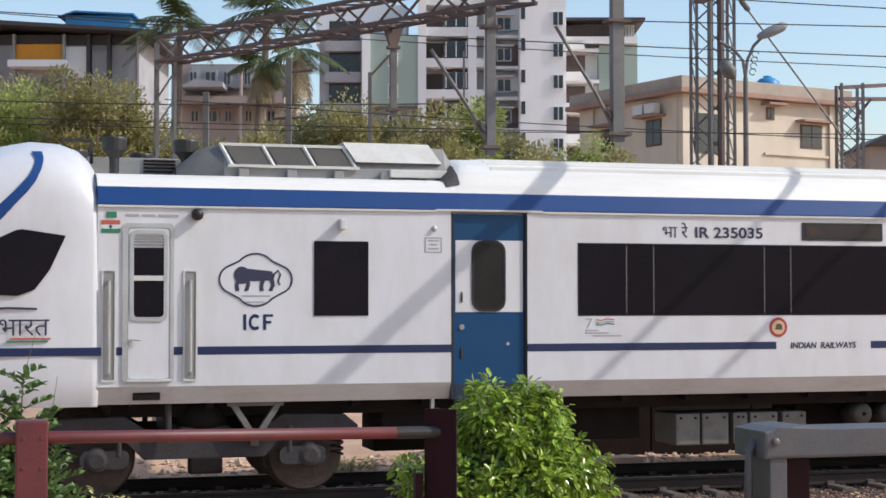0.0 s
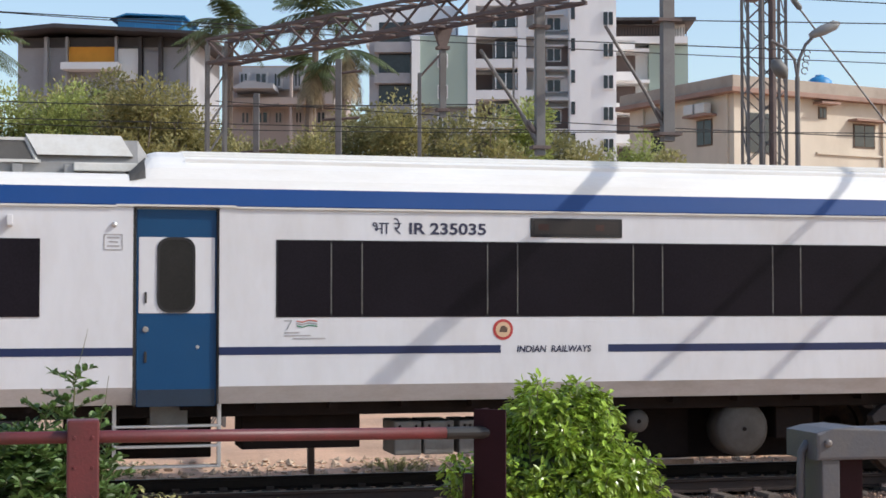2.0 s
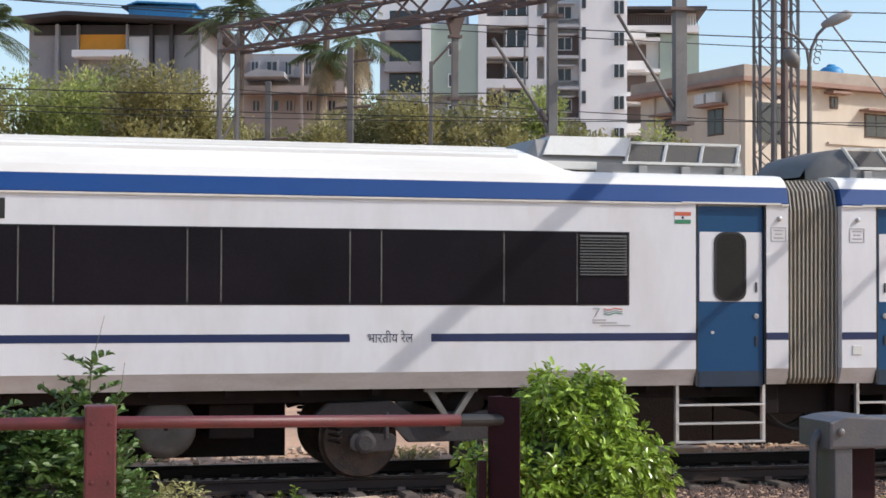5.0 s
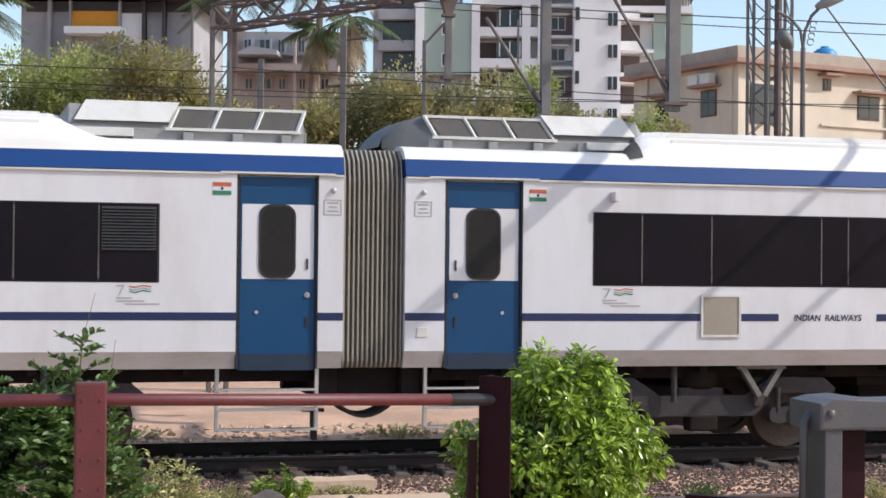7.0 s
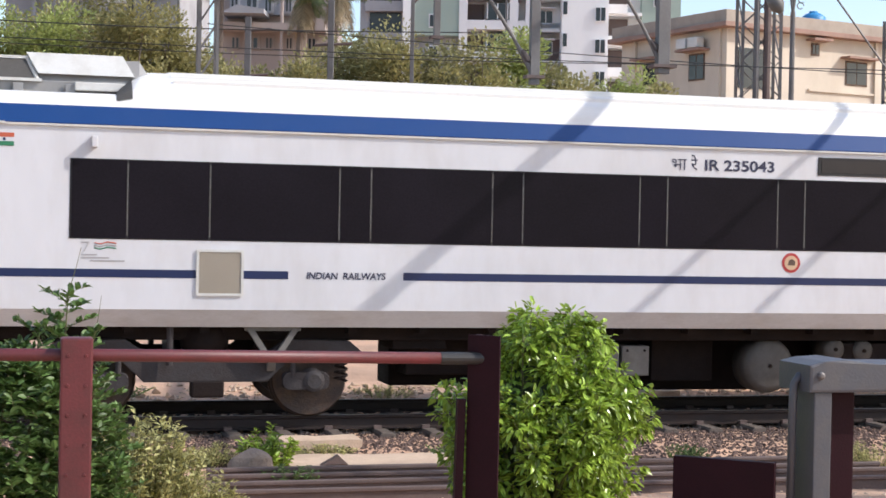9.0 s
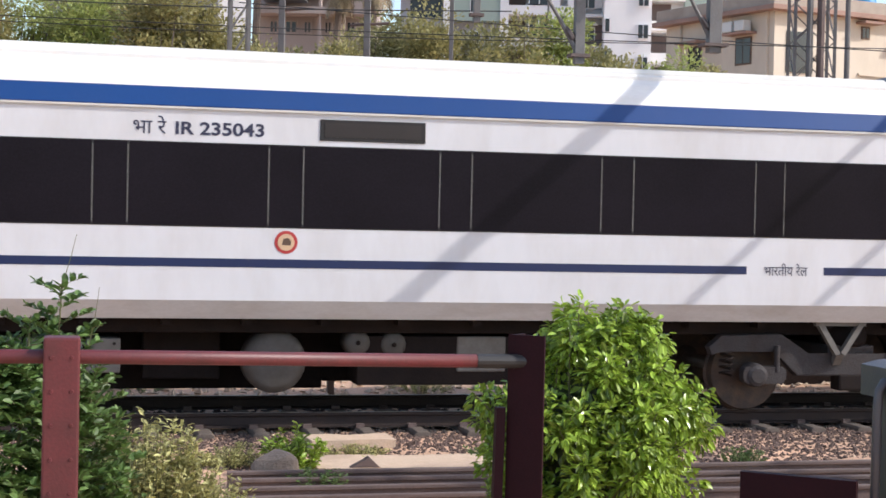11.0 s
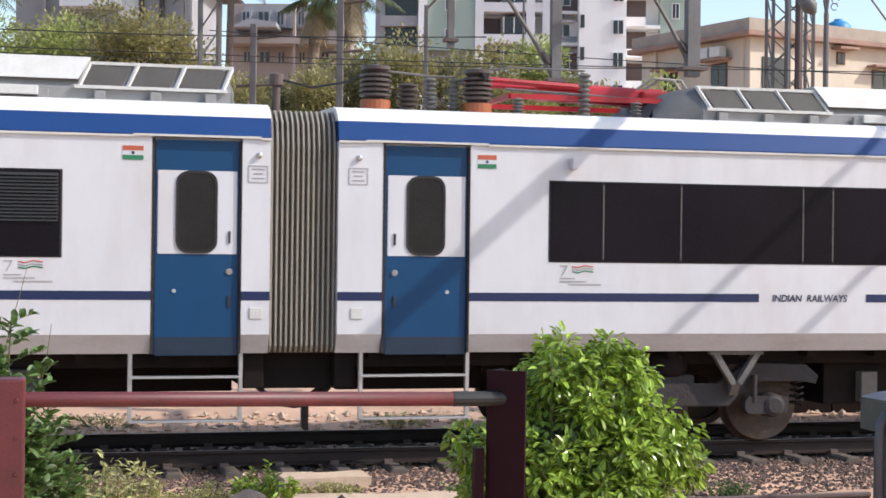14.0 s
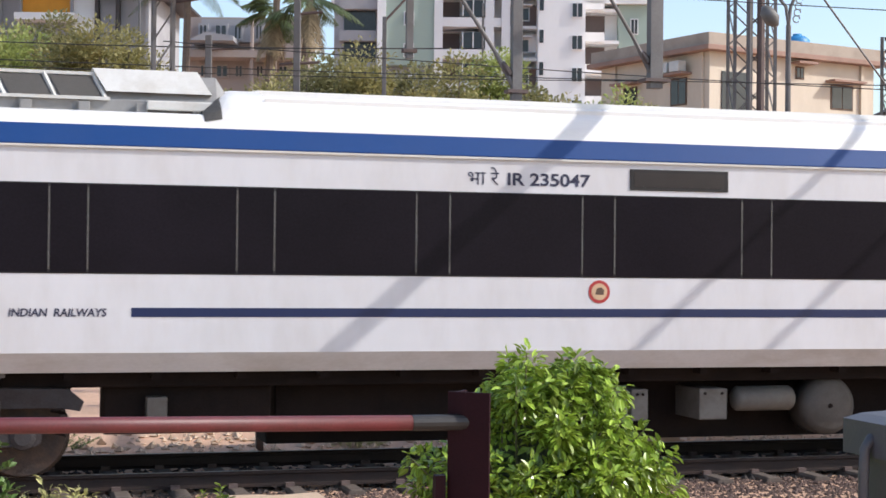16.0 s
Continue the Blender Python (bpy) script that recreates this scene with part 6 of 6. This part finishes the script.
part("wall", hb(0, 9.6, 0, 7.6, -0.4, 11.3), PLASTER, house, "beige plastered walls")
part("cornice", hb(-0.5, 10.1, -0.5, 8.1, 11.2, 11.42, 0.03), CORNICE, house, "terracotta brown cornice")
part("parapet", hb(-0.35, 9.95, -0.35, 7.95, 11.42, 11.95, 0.03), PARAPET, house, "weathered parapet")
part("roof", hb(-0.2, 9.8, -0.2, 7.8, 11.45, 11.7), CONCRETE, house)
for z0 in (9.15, 5.9, 2.7):
    hwindow(house, 0, 6.95, z0, 1.35, 1.1)
    hwindow(house, 1, 1.45, z0 - 0.1, 1.1, 1.2)
    hwindow(house, 1, 4.9, z0 - 0.1, 1.0, 1.1)
    hwindow(house, 0, 4.85, z0 + 1.2, 0.5, 0.55)
    part("stair_opening", hb(0.65, 2.1, -0.05, 0.05, z0 - 0.5, z0 + 1.25), WINDARK, house)
part("downpipe", hb(-0.12, 0.0, 0.35, 0.5, -0.3, 11.2), PLASTER, house)
part("downpipe", hb(-0.12, 0.0, 6.4, 6.55, -0.3, 11.2), PLASTER, house)
part("downpipe", hb(8.7, 8.85, -0.14, 0.0, -0.3, 11.2), PLASTER, house)
part("pipe_run", hb(4.7, 8.7, -0.1, 0.0, 8.75, 8.85), PLASTER, house)
part("air_conditioner", hb(-0.62, -0.2, 1.3, 1.95, 10.45, 10.9, 0.03), LIGHTGREY, house, "white air conditioner")
part("air_conditioner", hb(-0.62, -0.2, 2.1, 2.75, 10.45, 10.9, 0.03), LIGHTGREY, house, "white air conditioner")
wt = B()
lathe(wt, ((0, 0, 0), (0, 0, 1)), [(0, 0.55), (0.30, 0.58), (0.55, 0.54), (0.70, 0.35), (0.74, 0.2), (0.82, 0.2)], 20)
bmesh.ops.transform(wt, matrix=H @ Matrix.Translation((5.9, 1.0, 11.7)), verts=wt.verts)
solid("water_tank", wt, BLUESHEET, "round blue plastic water tank on the flat roof", "water tank", at=H @ Vector((5.9, 1.0, 11.7)), smooth=True)
sh = thing("shed", at_far(21.36, 75), "low tiled shed behind the house", "shed")
part("wall", fbox(20.67, 25.21, 75, 80, -0.4, 9.59), WALLPINK, sh)
part("roof", far(slab(B(), [(20.31, 9.59), (21.77, 10.30), (25.62, 10.25), (25.62, 9.59)], 74.5, 80.5)), DARKROOF, sh)

# tall apartment block
D = 150
apt = thing("apartment_block", at_far(3.63, 150), "tall white apartment block with balconies and pale green walls", "apartment building")


def awin(x0, x1, z0, z1, y, parent=None, frame_paint=None):
    w = part("window", fbox(x0, x1, y - 0.12, y + 0.1, z0, z1), frame_paint or WALLWHITE, parent or apt)
    n = 3 if x1 - x0 > 2 else 2
    for k in range(n):
        part("pane", fbox(x0 + 0.1 + (x1 - x0 - 0.1) * k / n, x0 + (x1 - x0 - 0.1) * (k + 1) / n, y - 0.16, y, z0 + 0.1, z1 - 0.1), WINDARK, w)


# volumes: left wing, balcony front, blank white tower, right wing
part("left_wing", fbox(-11.89, -1.98, 152, 166, -0.4, 27.84), WALLGREY, apt)
part("green_front", fbox(-7.10, -2.09, 150.5, 152, 21.01, 27.84), WALLGREEN, apt, "pale green wall")
part("left_penthouse", fbox(-12.55, -3.52, 156, 168, 27.84, 31.80), WALLWHITE, apt)
part("main_volume", fbox(-1.98, 8.04, 153, 168, -0.4, 33.67), WALLWHITE, apt)
part("white_tower", fbox(7.49, 11.89, 148.5, 162, -0.4, 34.77), WALLWHITE, apt, "blank white tower wall")
part("right_wing", fbox(11.89, 18.94, 153, 166, -0.4, 29.27), WALLWHITE, apt)
part("green_side", fbox(15.30, 19.05, 151.5, 153, -0.4, 27.73), WALLGREEN, apt, "pale green wall")
part("roof_slab", fbox(11.89, 19.71, 150.5, 166, 29.27, 29.54), DARKROOF, apt, "dark overhanging roof slab")
for k in range(-1, 5):
    f = 55 * k
    zb = lambda py: Z0(py + f)
    Z0 = lambda py: 2.13 + (533 - py) * 150 / 2725
    # balcony bands and recessed windows of the main front
    bal = part("balcony", fbox(-1.76, 4.62, 150.5, 153, zb(68), zb(52)), WALLWHITE, apt, "white balcony front")
    part("balcony_glazing", fbox(0.33, 3.41, 150.9, 152.9, zb(104), zb(76)), WINDARK, apt)
    for q in range(4):
        x = 0.44 + q * 0.98
        part("mullion", fbox(x - 0.05, x + 0.05, 150.7, 151.0, zb(104), zb(76)), WALLWHITE, apt)
    # no hollow here: a flat brown panel carries the recess's shade
    part("recess", fbox(-1.54, 0.11, 152.8, 153.05, zb(108), zb(74)), WALLBROWN, apt)
    part("brown_panel", fbox(4.84, 7.54, 152.3, 153, zb(120) if k % 2 == 0 else zb(106), zb(80)), WALLBROWN if k % 2 == 0 else WALLWHITE, apt)
    awin(5.39, 6.83, zb(108), zb(84), 152.3)
    part("hood", fbox(5.17, 7.05, 151.4, 152.3, zb(82), zb(80)), WALLWHITE, apt)
    part("stair_window", fbox(7.60, 7.98, 148.4, 148.6, zb(100), zb(78)), WINDARK, apt)
    part("slab_edge", fbox(-1.98, 7.60, 151.2, 153, zb(124), zb(119)), WALLWHITE, apt)
    # tower and right wing
    awin(10.57, 11.67, zb(112), zb(86), 148.5)
    part("balcony", fbox(12.00, 13.87, 150.8, 153, zb(146), zb(130)), WALLWHITE, apt, "white balcony front")
    # flat brown panel again, shade of the recess put into its colour
    part("recess", fbox(12.06, 14.09, 152.9, 153.05, zb(128), zb(96)), WALLBROWN, apt)
    part("slab_edge", fbox(11.89, 15.30, 151.2, 153, zb(94), zb(88)), WALLWHITE, apt)
    awin(16.40, 17.17, zb(132), zb(104), 151.5)
    # left wing
    awin(-5.17, -4.18, zb(122), zb(98), 150.5)
    part("opening", fbox(-10.95, -7.93, 151.9, 152.05, zb(128), zb(92)), WINDARK, apt)
    part("balcony", fbox(-11.34, -7.38, 150.9, 152, zb(148), zb(130)), WALLGREY, apt)
for xx in (-1.87, 2.97, 4.51, -7.27):
    part("column", fbox(xx - 0.4, xx + 0.4, 150.3, 151.0, -0.4, 33.67 if xx > -2.15 else 27.84), WALLWHITE, apt)
rl = B()
for k in range(26):
    x = 12.06 + k * 0.27
    box(rl, x, x + 0.05, 150.9, 150.95, 27.73, 28.61)
part("railing", far(rl), DARKROOF, apt)
part("railing_base", fbox(12.00, 18.94, 150.8, 153.2, 27.07, 27.73), WALLWHITE, apt)
# dark panel in place of the shade under the roof slab
part("terrace_shade", fbox(12.11, 17.39, 152.8, 153.1, 27.84, 29.16), WALLBROWN, apt)

# grey house with orange wall and dark roof
lh = thing("grey_house", at_far(-23.15, 95), "grey house with an orange wall and dark sheet roof", "house")
part("wall", fbox(-29.42, -18.55, 96, 106, -0.4, 18.55), WALLGREY, lh)
part("roof", far(slab(B(), [(-29.95, 18.76), (-26.63, 19.11), (-17.22, 18.55), (-17.22, 18.38), (-26.63, 18.86), (-29.95, 18.52)], 94, 107)), DARKROOF, lh, "dark sheet roof")
part("orange_panel", fbox(-26.15, -23.22, 95.7, 96, 16.81, 17.92), ORANGEWALL, lh, "orange wall")
# dark strip standing in for the shade below the roof
part("void_shade_strip", fbox(-29.08, -18.62, 95.85, 96.05, 17.92, 18.52), DARKROOF, lh)
for a, b, m in ((30, 34, WALLGREY), (118, 122, WALLGREY), (160, 166, DARKROOF), (196, 202, DARKROOF), (248, 253, WALLGREY), (-8, -2, WALLGREY)):
    part("pillar", fbox((a - 784) * 95 / 2725, (b - 784) * 95 / 2725, 95.4, 95.9, -0.3, 18.52), m, lh)
part("pale_wall", fbox(-23.08, -21.75, 95.7, 96, 15.83, 17.78), WALLWHITE, lh)
part("balcony", fbox(-26.36, -22.80, 94.6, 96, 16.39, 16.81), WALLWHITE, lh)
part("lower_opening", fbox(-21.48, -20.50, 95.8, 96.05, 15.13, 17.57), WALLGREY, lh)
bs = thing("roof_cabin", at_far(-21.41, 99, 18.76), "bright blue sheet cabin on the house roof", "cabin")
part("cabin_wall", fbox(-23.43, -19.38, 97, 101, 18.69, 19.94), BLUESHEET, bs)
part("cabin_roof", far(slab(B(), [(-23.85, 19.81), (-22.80, 20.19), (-19.10, 20.01), (-19.10, 19.91), (-22.80, 20.08)], 96.6, 101.4)), BLUESHEET, bs)
rp = B()
for k in range(16):
    x = -22.24 + k * 0.18
    box(rp, x, x + 0.05, 96.5, 96.55, 18.69, 19.46)
part("cabin_railing", far(rp), BLUESHEET, bs)

# pinkish low house between the trees
ph = thing("pink_house", at_far(-10.69, 80), "faded pink house with balcony behind palms", "house")
part("wall", fbox(-13.48, -7.90, 80, 88, -0.4, 14.31), WALLPINK, ph)
part("upper_floor", fbox(-12.74, -9.22, 79.5, 80, 13.02, 14.14), WALLGREY, ph)
part("balcony", fbox(-13.45, -7.93, 78.6, 80, 12.14, 12.49), WALLPINK, ph)
part("awning", far(slab(B(), [(-13.09, 12.85), (-12.30, 13.26), (-10.92, 13.08), (-10.92, 12.85)], 77.8, 80)), WALLGREY, ph)
for a, b in ((345, 362), (372, 395), (404, 420), (440, 455), (478, 496)):
    awin((a - 784) * 80 / 2725, (b - 784) * 80 / 2725, 11.26, 11.96, 80, ph, WALLPINK)
    awin((a - 784) * 80 / 2725, (b - 784) * 80 / 2725, 13.08, 13.90, 79.5, ph, WALLGREY)
part("pillar", fbox(-10.22, -10.10, 78.8, 79.2, -0.3, 13.96), WALLPINK, ph)

# ---- trees ----


def tree(x, d, top, w, material, n, seed, label, leaf=(0.08, 0.16)):
    """A broad scrubby tree: forked trunk, limbs, and clumps of small leaves with gaps."""
    rr = random.Random(seed)
    th = thing("tree", at_far(x, d), label, "tree", "trees behind the track")
    st = B()
    z0 = -0.4
    mid = Vector((x, d, z0 + (top - z0) * 0.32))
    tube(st, [(x, d, z0), (x + rr.gauss(0, 0.1), d, (z0 + mid.z) / 2), mid], [0.17, 0.14, 0.11], 7)
    spots, fresh = [], []
    for k in range(34):
        a = rr.uniform(0, 6.283)
        h = rr.uniform(0.15, 1.0)
        r = w * (0.35 + 0.65 * math.sqrt(max(0.02, 1 - h ** 2.6))) * rr.uniform(0.35, 1.0)
        c = Vector((x + r * math.cos(a), d + r * 0.8 * math.sin(a), z0 + 0.15 * (top - z0) + (top - z0) * 0.82 * h * rr.uniform(0.86, 1.0)))
        elbow = mid.lerp(c, 0.55) + Vector((rr.gauss(0, 0.2), rr.gauss(0, 0.2), rr.uniform(0, 0.3)))
        tube(st, [mid, elbow, c], [0.06, 0.035, 0.012], 5, False)
        s = rr.uniform(0.40, 0.72) * (0.85 + 0.14 * w)
        for q in range(n // 34):
            v = Vector((rr.gauss(0, 1), rr.gauss(0, 1), rr.gauss(0, 0.75)))
            v = v.normalized() * (rr.uniform(0.25, 1.0) ** 0.6) * s * 1.25
            spots.append((c + v, v.normalized() + Vector((0, 0, 0.2))))
    part("trunk", far(st), BARK, th)
    lv = [(FAR @ p, FAR.to_3x3() @ v) for p, v in spots]
    leaf_cloud("crown", lv, material, th, leaf[0], leaf[1], rr, 0.6, 0.1, True)


TREES = ((-170, 150, 95, 0), (-95, 138, 85, 1), (-10, 132, 80, 0), (48, 136, 60, 1), (105, 124, 62, 2), (165, 134, 60, 0), (225, 138, 58, 0), (282, 170, 50, 2), (345, 226, 50, 0), (415, 236, 50, 2), (480, 224, 50, 0), (520, 212, 48, 2),
         (560, 200, 56, 2), (632, 182, 55, 0), (700, 192, 52, 2), (765, 176, 55, 0), (832, 172, 52, 1), (905, 236, 44, 2), (962, 258, 34, 0), (1030, 238, 42, 1), (1090, 270, 30, 0))
for k, (px, py, w, kind) in enumerate(TREES):
    d = 43 + (k * 7 % 5) * 0.7
    tree((px - 784) * d / 2725, d, 2.13 + (533 - py) * d / 2725, w * d / 2725 * 1.32, (TREELEAF, TREELEAF2, TREEDARK)[kind], 18500, 100 + k,
         ("dusty olive scrub tree with thin crown", "fresh green scrub tree with light leaves", "dull dark green scrub tree")[kind])


def palm(x, d, top, lean, seed, dead=0, R=2.5):
    """A coconut palm: a ringed leaning trunk and arching feathered fronds."""
    rr = random.Random(seed)
    th = thing("palm_tree", at_far(x - lean, d), "tall coconut palm with ragged fronds" if not dead else "palm with dry hanging fronds", "palm tree", "palms")
    pts = [(x - lean * (1 - t) ** 1.4, d, -0.4 + (top + 0.4) * t) for t in [k / 10 for k in range(11)]]
    part("trunk", far(tube(B(), pts, [0.22 - 0.09 * k / 10 for k in range(11)], 9)), BARK, th)
    for k in range(19):
        a = k * 2.4 + rr.uniform(-0.2, 0.2)
        el = rr.uniform(-0.5, 1.25)
        hang = dead and k % 2 == 0
        if hang:
            el = -0.9
        L = R * rr.uniform(0.85, 1.1)
        bm = B()
        rib = []
        for q in range(9):
            t = q / 8
            rib.append(Vector((x + math.cos(a) * L * t * math.cos(el) * (0.5 if hang else 1), d + math.sin(a) * L * t * math.cos(el), top + L * (t * math.sin(el) - (0.55 if el > 0 else 0.35) * t * t))))
        tube(bm, rib, [0.03 - 0.024 * q / 8 for q in range(9)], 4, False)
        for q in range(26):
            t = 0.12 + 0.88 * q / 26
            c = rib[min(7, int(t * 8))].lerp(rib[min(8, int(t * 8) + 1)], t * 8 % 1)
            dr = (rib[min(8, int(t * 8) + 1)] - rib[min(7, int(t * 8))]).normalized()
            sd = dr.cross(Vector((0, 0, 1)))
            sd = sd.normalized() if sd.length > 0.05 else Vector((1, 0, 0))
            ll = 0.62 * math.sin(math.pi * min(1, 0.15 + t * 0.85)) + 0.12
            for s in (-1, 1):
                tip = c + (sd * s * 0.75 + dr * 0.55 + Vector((0, 0, -0.45 - rr.uniform(0, 0.3)))).normalized() * ll
                m_ = c.lerp(tip, 0.5) + Vector((0, 0, 0.05))
                v = [bm.verts.new(p) for p in (c - dr * 0.02, m_ - dr * 0.03, tip, m_ + dr * 0.03, c + dr * 0.02)]
                bm.faces.new(v)
        part("frond", far(bm), DRYPALM if hang else PALMLEAF, th)
    return th


palm(-10.76, 64, 13.66, 0.3, 31)
palm(-7.19, 64, 14.13, 0.9, 32)
palm(-5.55, 60, 11.84, 1.7, 33, 1, 2.0)
palm(-22.02, 66, 13.30, 0.2, 34)
palm(-7.19, 62, 11.64, 0.8, 35, 1, 1.6)


def motions():
    """The three coaches run along the track; their wheelsets roll."""
    for c, x in COACHES:
        walk(c, [(r[0], pose(x - r[7], MID, RAIL)) for r in PATH])
    ts = np.array([r[0] for r in PATH])
    run = np.polynomial.Polynomial.fit(ts, np.array([r[7] for r in PATH]), 6)
    for w in WHEELS:
        at = w.location.copy()
        walk(w, [(k / 10, Matrix.Translation(at) @ Matrix.Rotation(-(run(k / 10) - run(0)) / 0.476, 4, "Y")) for k in range(161)])


motions()
